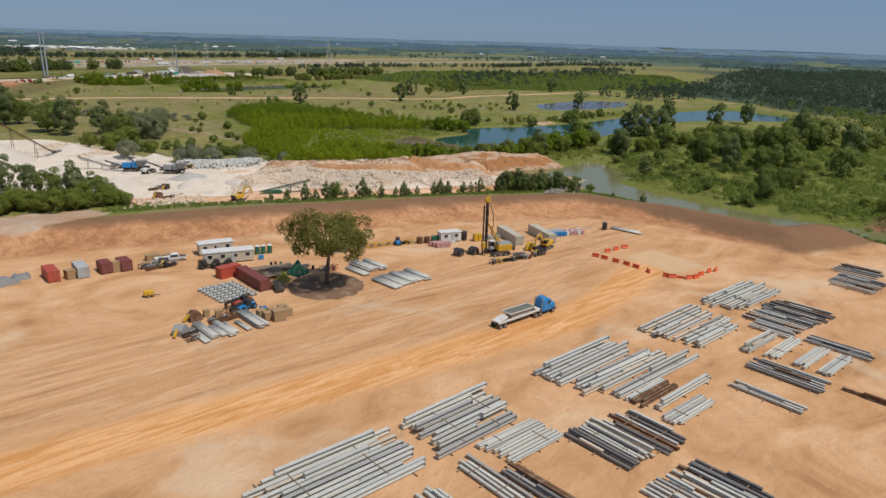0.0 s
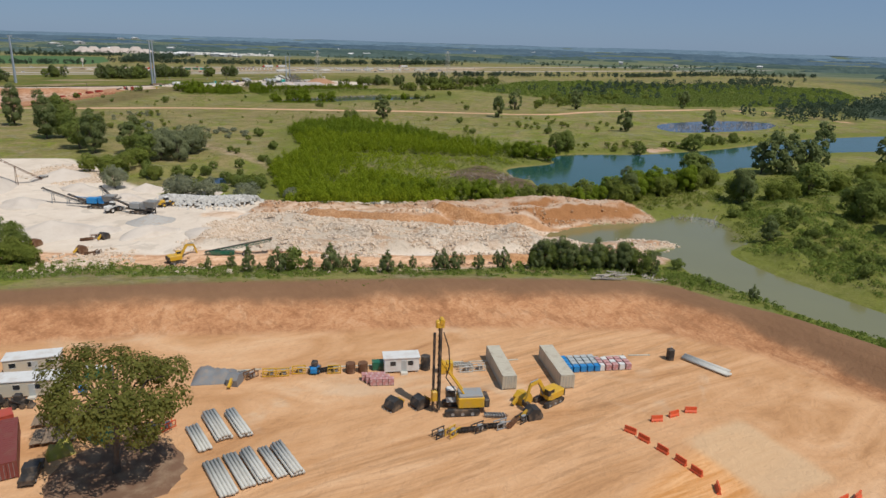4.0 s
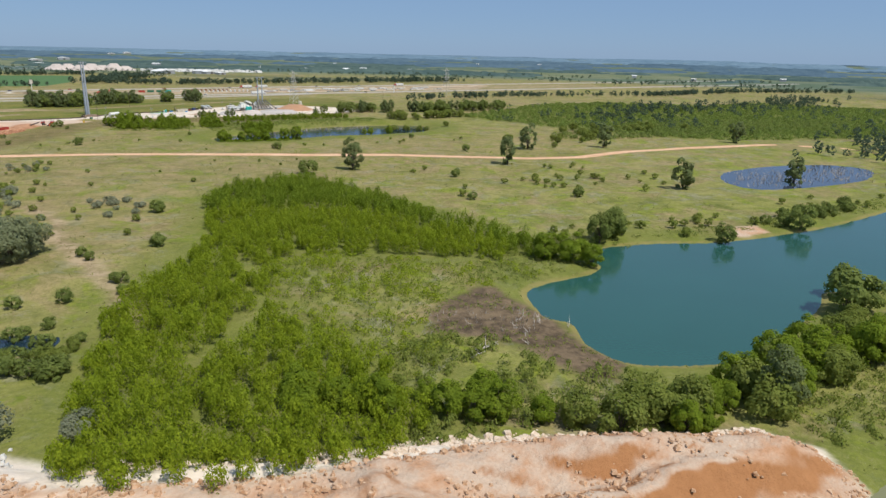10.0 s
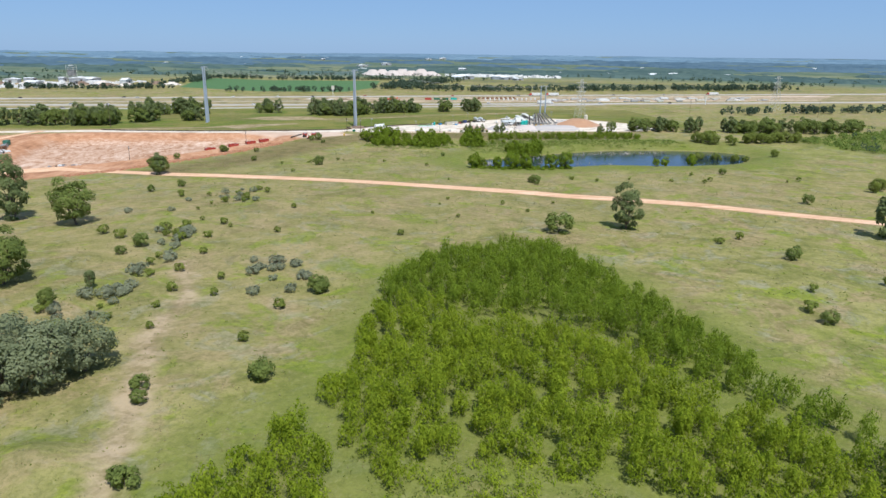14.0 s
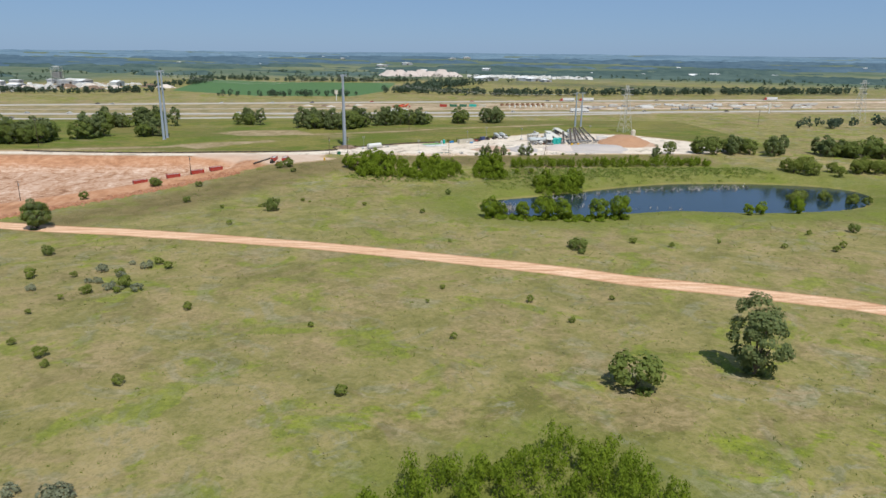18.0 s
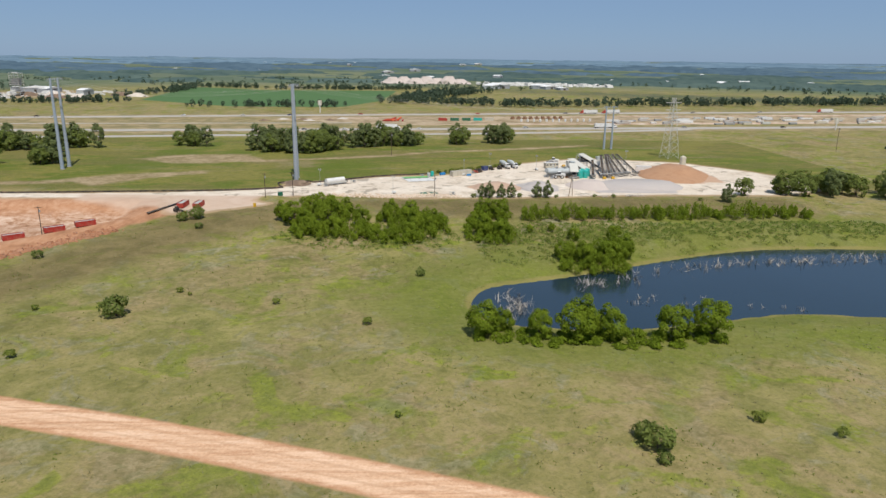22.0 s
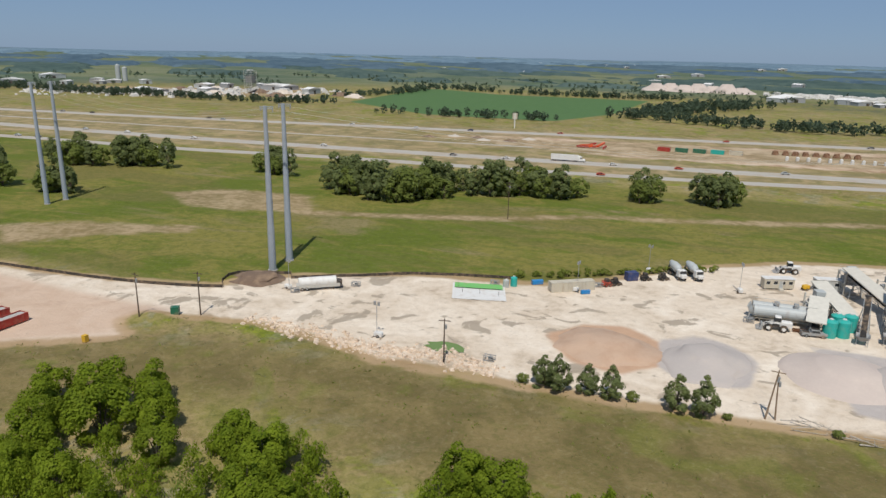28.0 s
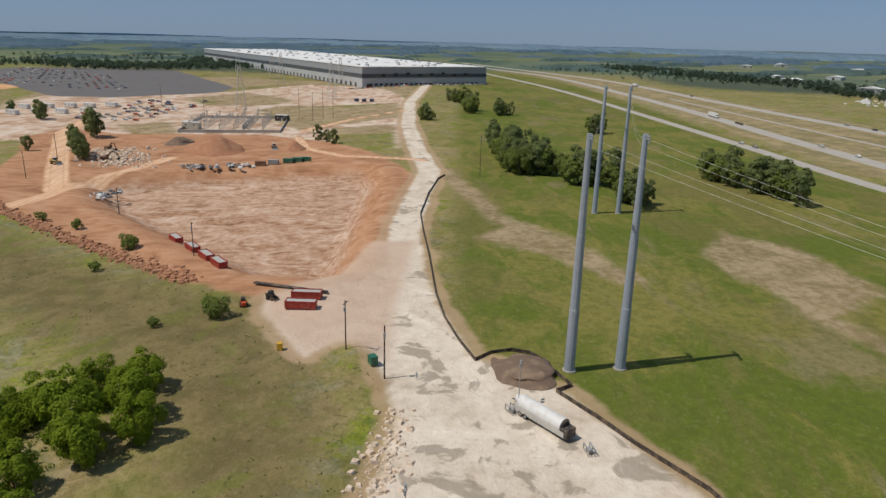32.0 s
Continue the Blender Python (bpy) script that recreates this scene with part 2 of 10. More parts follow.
    chalk = n.ramp(n.math("ADD", n.math("MULTIPLY", mid, 0.65), n.math("MULTIPLY", small, 0.35)),
                   [(0.30, (0.35, 0.275, 0.20)), (0.44, (0.57, 0.475, 0.37)), (0.56, (0.65, 0.56, 0.455)), (0.70, (0.73, 0.65, 0.545))])
    chalk = n.mix(n.math("MULTIPLY", n.step(n.noise(p, 7.5, 4, 0.55, 0.6), 0.585, 0.64), 0.75), chalk, (0.27, 0.225, 0.17))
    chalk = n.mix(n.math("MULTIPLY", n.step(n.noise(p, 2.2, 6, 0.75, 0.8), 0.52, 0.68), 0.35), chalk, (0.36, 0.30, 0.235))
    stone = n.ramp(n.cells(p, 0.8, "Color"), [(0.2, (0.27, 0.205, 0.15)), (0.5, (0.48, 0.385, 0.295)), (0.8, (0.62, 0.53, 0.43))])
    rubble = n.mix(n.math("MULTIPLY", n.step(n.noise(p, 12, 5, 0.65, 0.8), 0.51, 0.62), 0.75), n.mix(n.step(mid, 0.4, 0.6), stone, (0.54, 0.445, 0.345)), n.mix(spot, (0.36, 0.20, 0.10), (0.56, 0.37, 0.23)))
    steep = n.step(n.math("SUBTRACT", 1.0, n.t.nodes.new("ShaderNodeSeparateXYZ").outputs[2]), 0.03, 0.16)
    n.put(steep.node.inputs[0].links[0].from_node.inputs[1].links[0].from_node.inputs[0], n.t.nodes.new("ShaderNodeNewGeometry").outputs["Normal"])
    track = n.noise(n.stretch(p, (0.05, 0.6, 1), 17), 1.0, 6, 0.65, 0.5)
    ruts = n.ramp(n.math("ADD", n.math("MULTIPLY", track, 0.7), n.math("MULTIPLY", fine, 0.3)), [(0.36, (0.44, 0.235, 0.125)), (0.48, (0.60, 0.37, 0.225)), (0.60, (0.72, 0.49, 0.33))])
    ruts = n.mix(n.math("MULTIPLY", n.step(n.math("ADD", n.attr("dirt_road"), n.math("MULTIPLY", n.math("SUBTRACT", spot, 0.5), 3.0)), 1.5, 0.2), 0.75), ruts, n.mix(fine, (0.34, 0.160, 0.075), (0.50, 0.27, 0.14)))
    ruts = n.mix(n.math("MULTIPLY", n.step(n.math("ABSOLUTE", n.math("SUBTRACT", n.attr("dirt_road"), 2.9)), 0.5, 0.1), 0.35), ruts, (0.42, 0.24, 0.13))
    dug = n.ramp(n.math("ADD", n.math("MULTIPLY", n.noise(n.stretch(p, (0.3, 0.06, 1), -35), 1.0, 6, 0.65, 0.6), 0.5), n.math("MULTIPLY", mid, 0.5)), [(0.3, (0.19, 0.088, 0.045)), (0.5, (0.40, 0.205, 0.11)), (0.7, (0.52, 0.32, 0.20))])
    mud = n.mix(n.step(n.math("ADD", n.math("MULTIPLY", small, 0.6), n.math("MULTIPLY", mid, 0.4)), 0.36, 0.64), (0.066, 0.047, 0.030), (0.180, 0.128, 0.076))
    pale = n.ramp(n.math("ADD", n.math("MULTIPLY", n.noise(n.stretch(p, (0.10, 0.035, 1), 52), 1.0, 8, 0.72, 1.6), 0.65), n.math("MULTIPLY", small, 0.35)), [(0.38, (0.22, 0.110, 0.06)), (0.46, (0.37, 0.215, 0.13)), (0.54, (0.48, 0.325, 0.23)), (0.64, (0.58, 0.44, 0.345))])
    sandpile = n.mix(small, (0.40, 0.255, 0.165), (0.52, 0.345, 0.235))
    gravel = n.mix(small, (0.36, 0.32, 0.295), (0.46, 0.415, 0.385))

    c = grass
    c = n.mix(n.math("MULTIPLY", zone("bare", 3, 1.0), 0.75), c, n.mix(n.step(n.math("ADD", n.math("MULTIPLY", mid, 0.5), n.math("MULTIPLY", small, 0.5)), 0.38, 0.62), (0.22, 0.155, 0.085), (0.42, 0.31, 0.20)))
    c = n.mix(zone("works", 4, 1.2), c, n.ramp(n.math("ADD", n.math("MULTIPLY", mid, 0.6), n.math("MULTIPLY", n.noise(n.stretch(p, (0.02, 0.09, 1), 20), 1.0, 6, 0.65, 0.8), 0.4)), [(0.40, (0.33, 0.195, 0.12)), (0.50, (0.50, 0.36, 0.26)), (0.60, (0.60, 0.50, 0.41))]))
    c = n.mix(zone("brown", 3, 0.8), c, brown)
    c = n.mix(zone("red", 2.5, 0.8), c, red)
    c = n.mix(zone("earth", 2.0, 0.25), c, earth)
    c = n.mix(zone("dust", 2.0, 0.5), c, n.mix(0.6, chalk, n.mix(mid, (0.62, 0.50, 0.39), (0.78, 0.68, 0.57))))
    c = n.mix(zone("cleared", 1.5, 0.5), c, dug)
    c = n.mix(zone("pit", 3.0, 0.9), c, pale)
    c = n.mix(zone("rubble", 3.0, 1.0), c, rubble)
    c = n.mix(zone("orange", 1.6, 0.6), c, n.mix(steep, n.mix(n.step(n.math("ADD", n.math("MULTIPLY", mid, 0.6), n.math("MULTIPLY", small, 0.4)), 0.36, 0.6), ruts, n.mix(fine, (0.40, 0.28, 0.19), (0.60, 0.47, 0.36))), n.mix(small, (0.26, 0.115, 0.045), (0.42, 0.20, 0.085))))
    c = n.mix(n.math("MULTIPLY", zone("scrape", 1.6, 0.25), 0.85), c, n.ramp(n.noise(n.stretch(p, (0.06, 0.5, 1), 33), 1.0, 6, 0.65, 0.6), [(0.36, (0.40, 0.23, 0.13)), (0.48, (0.58, 0.40, 0.27)), (0.60, (0.68, 0.52, 0.39))]))
    c = n.mix(n.math("MULTIPLY", zone("face", 0.7, 0.12), 0.9), c, n.ramp(n.math("ADD", n.math("MULTIPLY", spot, 0.5), n.math("MULTIPLY", fine, 0.5)), [(0.36, (0.24, 0.105, 0.042)), (0.50, (0.42, 0.205, 0.085)), (0.64, (0.56, 0.33, 0.18))]))
    c = n.mix(n.math("MULTIPLY", n.step(n.math("ADD", n.attr("chalk"), n.math("MULTIPLY", edge, 0.6)), -4.5, -2.5), 0.75), c, n.mix(mid, (0.30, 0.19, 0.10), (0.50, 0.36, 0.23)))
    c = n.mix(zone("chalk", 1.2, 0.35), c, chalk)
    c = n.mix(n.math("MULTIPLY", zone("pinkish", 2.5, 0.5), 0.85), c, n.mix(mid, (0.42, 0.28, 0.19), (0.58, 0.44, 0.34)))
    c = n.mix(zone("sandpile", 1.0, 0.3), c, sandpile)
    c = n.mix(zone("gravel", 0.8, 0.25), c, gravel)
    c = n.mix(n.math("MULTIPLY", zone("shore", 0.7, 0.15), 0.55), c, n.mix(mid, (0.19, 0.16, 0.05), (0.32, 0.24, 0.10)))
    c = n.mix(zone("dirt_road", 0.5, 0.10), c, ruts)
    c = n.mix(zone("mud", 2.0, 1.3), c, mud)
    c = n.mix(n.math("MULTIPLY", zone("median", 8, 0.8), 0.75), c, n.mix(n.step(mid, 0.38, 0.64), (0.20, 0.165, 0.085), (0.36, 0.27, 0.155)))
    c = n.mix(zone("paved", 1.0, 0.1), c, n.mix(mid, (0.115, 0.108, 0.105), (0.165, 0.155, 0.15)))
    c = n.mix(zone("crop", 3.0, 0.1), c, n.mix(n.noise(n.stretch(p, (0.4, 0.02, 1), 25), 1.0, 4), (0.060, 0.120, 0.045), (0.095, 0.165, 0.062)))
    # wood floor coloured like the canopy, with haze put in as a blue cast
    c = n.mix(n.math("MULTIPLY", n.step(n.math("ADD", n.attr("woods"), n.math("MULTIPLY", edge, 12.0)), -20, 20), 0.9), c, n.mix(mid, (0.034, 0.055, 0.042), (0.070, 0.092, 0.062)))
    # far ground dulled and blued by distance, haze put into the colour
    c = n.mix(n.math("MULTIPLY", zone("outland_haze", 25, 0.5), 0.72), c, n.mix(n.step(n.noise(p, 120, 5, 0.6, 0.5), 0.42, 0.58), (0.088, 0.126, 0.076), (0.138, 0.164, 0.108)))
    lumps = n.math("MULTIPLY", n.math("MAXIMUM", zone("rubble", 3.0, 1.0), n.math("MULTIPLY", zone("orange", 1.6, 0.6), 0.6)), n.noise(p, 1.5, 6, 0.72))
    n.bump(n.math("ADD", n.math("ADD", n.math("ADD", n.math("MULTIPLY", n.math("ADD", patch, spot), 0.9), n.math("MULTIPLY", small, 0.7)), n.math("MULTIPLY", fine, 0.35)), n.math("MULTIPLY", lumps, 3.0)), 0.5, 0.6)
    return n.done(c)


def water_material(name, colour, ripple=0.35):
    n = Nodes(name, 0.06, 0.0, 0.5)
    p = n.where()
    n.bump(n.noise(p, 1.2, 3), 0.06, ripple)
    n.put(n.bsdf.inputs["Roughness"], n.math("ADD", 0.05, n.math("MULTIPLY", n.noise(p, 25, 3), 0.12)))
    return n.done(n.mix(n.noise(p, 30, 4), colour, tuple(v * 0.78 for v in colour)))


def metal_sheet(name, colour, rib=0.28, rough=0.5):
    n = Nodes(name, rough, 0.0, 0.4)
    p = n.own()
    c = n.mix(n.math("MULTIPLY", n.step(n.noise(n.stretch(p, (1, 1, 0.25)), 1.1, 5), 0.5, 0.8), 0.45), colour, (0.22, 0.13, 0.08))
    c = n.mix(n.math("MULTIPLY", n.noise(p, 0.35, 4), 0.22), c, tuple(v * 0.5 for v in colour))
    return n.done(c)


M_GROUND = ground_material()
M_GREEN_WATER = water_material("silty_green_water", (0.205, 0.195, 0.085))
M_LAKE = water_material("teal_lake_water", (0.024, 0.088, 0.072))
M_POND = water_material("dark_blue_pond_water", (0.014, 0.030, 0.045))
M_MARSH = water_material("marsh_water", (0.045, 0.054, 0.082))
M_BARK = plain("bark", (0.115, 0.088, 0.066), 0.9, wear=0.5, dirt=(0.2, 0.17, 0.13), size=0.6)
M_DEAD = plain("bleached_wood", (0.42, 0.38, 0.33), 0.9, wear=0.4, size=0.5)
M_LEAF_OAK = leaf_stuff("oak_leaves", (0.090, 0.102, 0.022), (0.240, 0.240, 0.062))
M_LEAF_DARK = leaf_stuff("dark_leaves", (0.108, 0.140, 0.054), (0.262, 0.300, 0.116), part_dry=0.05)
M_LEAF_MID = leaf_stuff("mid_green_leaves", (0.104, 0.142, 0.034), (0.275, 0.318, 0.082), part_dry=0.08)
M_LEAF_WILLOW = leaf_stuff("bright_willow_leaves", (0.118, 0.172, 0.010), (0.390, 0.450, 0.030), (0.22, 0.24, 0.04), 0.08)
M_LEAF_POND = leaf_stuff("pond_willow_leaves", (0.095, 0.146, 0.012), (0.300, 0.372, 0.034), (0.18, 0.21, 0.04), 0.08)
M_LEAF_GREY = leaf_stuff("grey_green_leaves", (0.175, 0.190, 0.112), (0.37, 0.38, 0.25), part_dry=0.05)
M_LEAF_OLIVE = leaf_stuff("olive_leaves", (0.118, 0.158, 0.027), (0.315, 0.345, 0.076))
M_LEAF_PALE = leaf_stuff("pale_willow_leaves", (0.160, 0.185, 0.088), (0.350, 0.370, 0.205), part_dry=0.05)
M_LEAF_SCRUB = leaf_stuff("scrub_leaves", (0.120, 0.170, 0.034), (0.260, 0.320, 0.070), part_dry=0.06)
# cooler green than the near leaves: some haze is in this colour
M_LEAF_FAR = leaf_stuff("hazed_far_wood_leaves", (0.058, 0.088, 0.058), (0.122, 0.160, 0.098), part_dry=0.04)
M_WEED = leaf_stuff("weeds", (0.27, 0.245, 0.11), (0.42, 0.37, 0.19), (0.30, 0.24, 0.12), 0.25)
M_WEED_GREEN = leaf_stuff("green_weeds", (0.160, 0.195, 0.040), (0.310, 0.340, 0.085), (0.26, 0.24, 0.09), 0.2)
M_ROCK = plain("broken_limestone", (0.52, 0.47, 0.41), 0.95, wear=0.35, size=0.8)
M_ROCK_GREY = plain("grey_crushed_stone", (0.42, 0.40, 0.37), 0.95, wear=0.35, size=0.8)
M_STEEL = galvanised("galvanised_steel", (0.60, 0.585, 0.53), 0.6)
M_STEEL_PALE = galvanised("pale_galvanised_steel", (0.68, 0.645, 0.56), 0.6)
M_STEEL_DARK = galvanised("dark_primed_steel", (0.15, 0.14, 0.135), 0.55)
M_STEEL_TAN = galvanised("dusty_tan_steel", (0.66, 0.55, 0.42), 0.65)
M_STEEL_GREY = galvanised("mid_grey_steel", (0.42, 0.41, 0.39), 0.55)
M_PYLON = galvanised("blue_grey_pylon_steel", (0.34, 0.39, 0.45), 0.45)
M_TIMBER = plain("weathered_timber", (0.25, 0.18, 0.12), 0.9, wear=0.4, size=0.5)
M_POLE = plain("creosoted_pole", (0.065, 0.045, 0.033), 0.9, wear=0.3, size=0.5)
M_RED = metal_sheet("red_container_paint", (0.44, 0.075, 0.045))
M_MAROON = metal_sheet("maroon_container_paint", (0.20, 0.050, 0.040))
M_CREAM = metal_sheet("cream_container_paint", (0.52, 0.47, 0.37))
M_GREY_BOX = metal_sheet("pale_grey_container_paint", (0.42, 0.44, 0.43))
M_BIN_RED = plain("red_bin_paint", (0.36, 0.035, 0.025), 0.5, wear=0.25)
M_YELLOW = plain("yellow_machine_paint", (0.62, 0.36, 0.025), 0.45, wear=0.25)
M_BLUE = plain("bright_blue_paint", (0.015, 0.21, 0.50), 0.35, wear=0.15)
M_GREEN = plain("green_machine_paint", (0.02, 0.13, 0.075), 0.5, wear=0.25)
M_TEAL = plain("teal_plastic_tank", (0.02, 0.36, 0.31), 0.4, wear=0.12)
M_WHITE = plain("white_paint", (0.66, 0.65, 0.62), 0.5, wear=0.2)
M_GREYPAINT = plain("grey_machine_paint", (0.30, 0.31, 0.31), 0.55, wear=0.35)
M_DARK = plain("dark_iron", (0.035, 0.033, 0.032), 0.6, wear=0.35)
M_TYRE = plain("tyre_rubber", (0.022, 0.021, 0.02), 0.85, wear=0.45)
M_RUST = plain("rusty_iron", (0.16, 0.075, 0.038), 0.85, wear=0.5)
M_GLASS = plain("dark_window_glass", (0.02, 0.025, 0.03), 0.12, wear=0.05, spec=0.6)
M_ORANGE = plain("orange_plastic", (0.66, 0.095, 0.03), 0.5, wear=0.25)
M_TARP = plain("grey_tarpaulin", (0.20, 0.205, 0.21), 0.7, wear=0.35)
M_CONCRETE = plain("concrete", (0.42, 0.40, 0.37), 0.9, wear=0.35, size=3.0)
M_ROADWAY = plain("pale_concrete_roadway", (0.40, 0.37, 0.325), 0.9, wear=0.3, size=8.0)
M_CARDBOARD = plain("brown_board", (0.36, 0.235, 0.12), 0.85, wear=0.3)
M_SILT = plain("black_silt_fence_cloth", (0.05, 0.042, 0.035), 0.85, wear=0.4)
M_SACK = plain("red_and_white_sack_cloth", (0.50, 0.22, 0.21), 0.85, wear=0.5, dirt=(0.7, 0.66, 0.62), size=0.5)
M_OLIVE_YELLOW = plain("yellow_green_cover", (0.36, 0.33, 0.05), 0.7, wear=0.4)
M_DARK_EARTH = plain("dark_turned_earth", (0.19, 0.105, 0.062), 0.95, wear=0.5, size=2.0)
M_TARP_GREEN = plain("grey_green_load_cover", (0.13, 0.145, 0.115), 0.8, wear=0.3)
M_CHALK_HEAP = plain("pale_limestone_dust", (0.60, 0.52, 0.44), 0.95, wear=0.25, dirt=(0.45, 0.36, 0.28), size=5.0)
M_SAND = plain("tan_sand", (0.47, 0.33, 0.235), 0.95, wear=0.25, dirt=(0.35, 0.2, 0.12), size=4.0)
M_SAND_ORANGE = plain("orange_brown_sand", (0.42, 0.235, 0.13), 0.95, wear=0.3, dirt=(0.30, 0.15, 0.08), size=4.0)
M_GRAVEL = plain("grey_gravel", (0.42, 0.375, 0.345), 0.95, wear=0.2, dirt=(0.5, 0.43, 0.37), size=4.0)
M_GRAVEL_PINK = plain("pinkish_gravel", (0.50, 0.42, 0.37), 0.95, wear=0.25, dirt=(0.58, 0.5, 0.43), size=4.0)
M_BROWN_EARTH = plain("brown_earth", (0.17, 0.115, 0.08), 0.95, wear=0.45, size=2.5)
M_RED_EARTH = plain("red_earth", (0.36, 0.165, 0.085), 0.95, wear=0.35, dirt=(0.5, 0.3, 0.19), size=3.0)
M_NAVY = plain("navy_paint", (0.03, 0.05, 0.14), 0.5, wear=0.2)
M_BRIGHT_GREEN = plain("bright_green_liner", (0.16, 0.46, 0.13), 0.6, wear=0.2)
M_PUDDLE = water_material("green_puddle_water", (0.16, 0.24, 0.06))
M_PANEL = plain("grey_wall_panel", (0.30, 0.315, 0.33), 0.6, wear=0.12, size=20.0)
M_PANEL_PALE = plain("pale_wall_panel", (0.46, 0.47, 0.47), 0.6, wear=0.12, size=20.0)
M_PANEL_DARK = plain("dark_wall_stripe", (0.075, 0.085, 0.095), 0.6, wear=0.1, size=20.0)
M_ROOF = plain("white_roof_membrane", (0.70, 0.69, 0.67), 0.8, wear=0.15, size=30.0)


def rubble_stuff(name, stops):
    n = Nodes(name, 0.95, 0.0, 0.2)
    return n.done(n.ramp(n.noise(n.where(), 1.1, 4, 0.7), stops))


M_RUBBLE = rubble_stuff("broken_pale_rubble", [(0.3, (0.40, 0.285, 0.195)), (0.5, (0.58, 0.455, 0.34)), (0.7, (0.72, 0.61, 0.50))])
M_CLODS = rubble_stuff("orange_brown_clods", [(0.3, (0.26, 0.135, 0.065)), (0.5, (0.46, 0.28, 0.16)), (0.7, (0.58, 0.43, 0.31))])
M_RUBBLE_GREY = rubble_stuff("grey_white_crushed_stone", [(0.3, (0.36, 0.34, 0.32)), (0.5, (0.52, 0.50, 0.46)), (0.7, (0.64, 0.62, 0.58))])
def hazed_canopy_stuff(name, low, high):
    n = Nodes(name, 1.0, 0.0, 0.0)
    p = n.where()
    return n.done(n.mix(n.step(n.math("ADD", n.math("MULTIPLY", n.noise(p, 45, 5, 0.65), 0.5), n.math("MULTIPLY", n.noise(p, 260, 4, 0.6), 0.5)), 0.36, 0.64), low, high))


# haze put into the base colours: bluer and paler with each ring
M_CANOPY_MID = hazed_canopy_stuff("middle_canopy", (0.048, 0.077, 0.074), (0.086, 0.120, 0.104))
M_CANOPY = hazed_canopy_stuff("far_canopy", (0.058, 0.094, 0.126), (0.090, 0.134, 0.166))
M_CANOPY_FAR = hazed_canopy_stuff("horizon_canopy", (0.100, 0.155, 0.205), (0.148, 0.212, 0.262))
# ridge colour: distance haze mixed straight into the blue
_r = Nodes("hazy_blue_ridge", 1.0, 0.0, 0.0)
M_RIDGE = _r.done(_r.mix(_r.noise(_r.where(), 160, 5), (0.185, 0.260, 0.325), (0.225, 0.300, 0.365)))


# ---- plan of the land: heights and zones as functions of x and y ----
def smooth(a, b, x):
    t = np.clip((x - a) / (b - a), 0.0, 1.0)
    return t * t * (3 - 2 * t)


def line_distance(x, y, pts):
    """Distance to a polyline, and its sign: positive on the left of its way."""
    best = np.full(np.shape(x), 1e9)
    sign = np.ones(np.shape(x))
    for (ax, ay), (bx, by) in zip(pts[:-1], pts[1:]):
        dx, dy = bx - ax, by - ay
        u = np.clip(((x - ax) * dx + (y - ay) * dy) / (dx * dx + dy * dy), 0, 1)
        d = np.hypot(x - ax - u * dx, y - ay - u * dy)
        s = np.where(dx * (y - ay) - dy * (x - ax) > 0, 1.0, -1.0)
        near = d < best - 1e-6
        best = np.where(near, d, best)
        sign = np.where(near, s, sign)
    return best, sign


def inside(x, y, pts):
    """Signed distance to a closed outline, positive inside."""
    x, y = np.asarray(x, float), np.asarray(y, float)
    xs, ys = [p[0] for p in pts], [p[1] for p in pts]
    near = (x > min(xs) - 62) & (x < max(xs) + 62) & (y > min(ys) - 62) & (y < max(ys) + 62)
    if not near.all():                            # far from the outline the distance is not needed
        out = np.full(x.shape, -62.0)
        if near.any():
            out[near] = inside(x[near], y[near], pts)
        return out
    d, _ = line_distance(x, y, list(pts) + [pts[0]])
    odd = np.zeros(np.shape(x), bool)
    for (ax, ay), (bx, by) in zip(pts, list(pts[1:]) + [pts[0]]):
        if ay != by:
            odd ^= ((ay > y) != (by > y)) & (x < (bx - ax) * (y - ay) / (by - ay) + ax)
    return np.where(odd, d, -d)


def wave(x, y, size, seed=0.0):
    """A cheap smooth ripple between -1 and 1."""
    a, b = x / size + seed * 1.7, y / size - seed * 2.3
    return (np.sin(a * 1.3 + 1.9 * np.sin(b * 0.7 + seed)) + np.sin(b * 1.7 - 1.3 * np.sin(a * 0.9)) + np.sin((a + b) * 2.3 + 0.6)) / 3


def round_off(pts, times=2):
    """Cut the corners of a closed outline, twice over."""
    for _ in range(times):
        pts = [p for a, b in zip(pts, pts[1:] + pts[:1]) for p in ((0.78 * a[0] + 0.22 * b[0], 0.78 * a[1] + 0.22 * b[1]), (0.22 * a[0] + 0.78 * b[0], 0.22 * a[1] + 0.78 * b[1]))]
    return pts


SLOPE_FOOT = [(-260, 285), (-40, 212), (25, 190), (88, 171), (149, 146), (180, 129), (190, 112), (195, 70), (214, 62), (420, 10)]
QUARRY = [(20, 268), (60, 252), (88, 222), (120, 212), (155, 191), (190, 180), (206, 182), (228, 177), (241, 178), (242, 184),
          (228, 191), (212, 192), (208, 198), (210, 204), (236, 209), (258, 204), (262, 214), (256, 224), (235, 232), (206, 246),
          (184, 252), (150, 264), (136, 278), (112, 300), (100, 330), (84, 400), (20, 420)]
CHANNEL = round_off([(257, 203), (236, 208), (218, 209), (208, 203), (207, 198), (212, 191), (229, 190), (242, 183), (239, 176), (227, 176), (229, 168),
           (223, 158), (223, 143), (223, 127), (227, 100), (230, 78), (250, 40), (262, 42), (250, 84), (243, 108), (243, 137), (246, 155),
           (250, 167), (267, 170), (276, 185), (282, 199), (271, 206)])
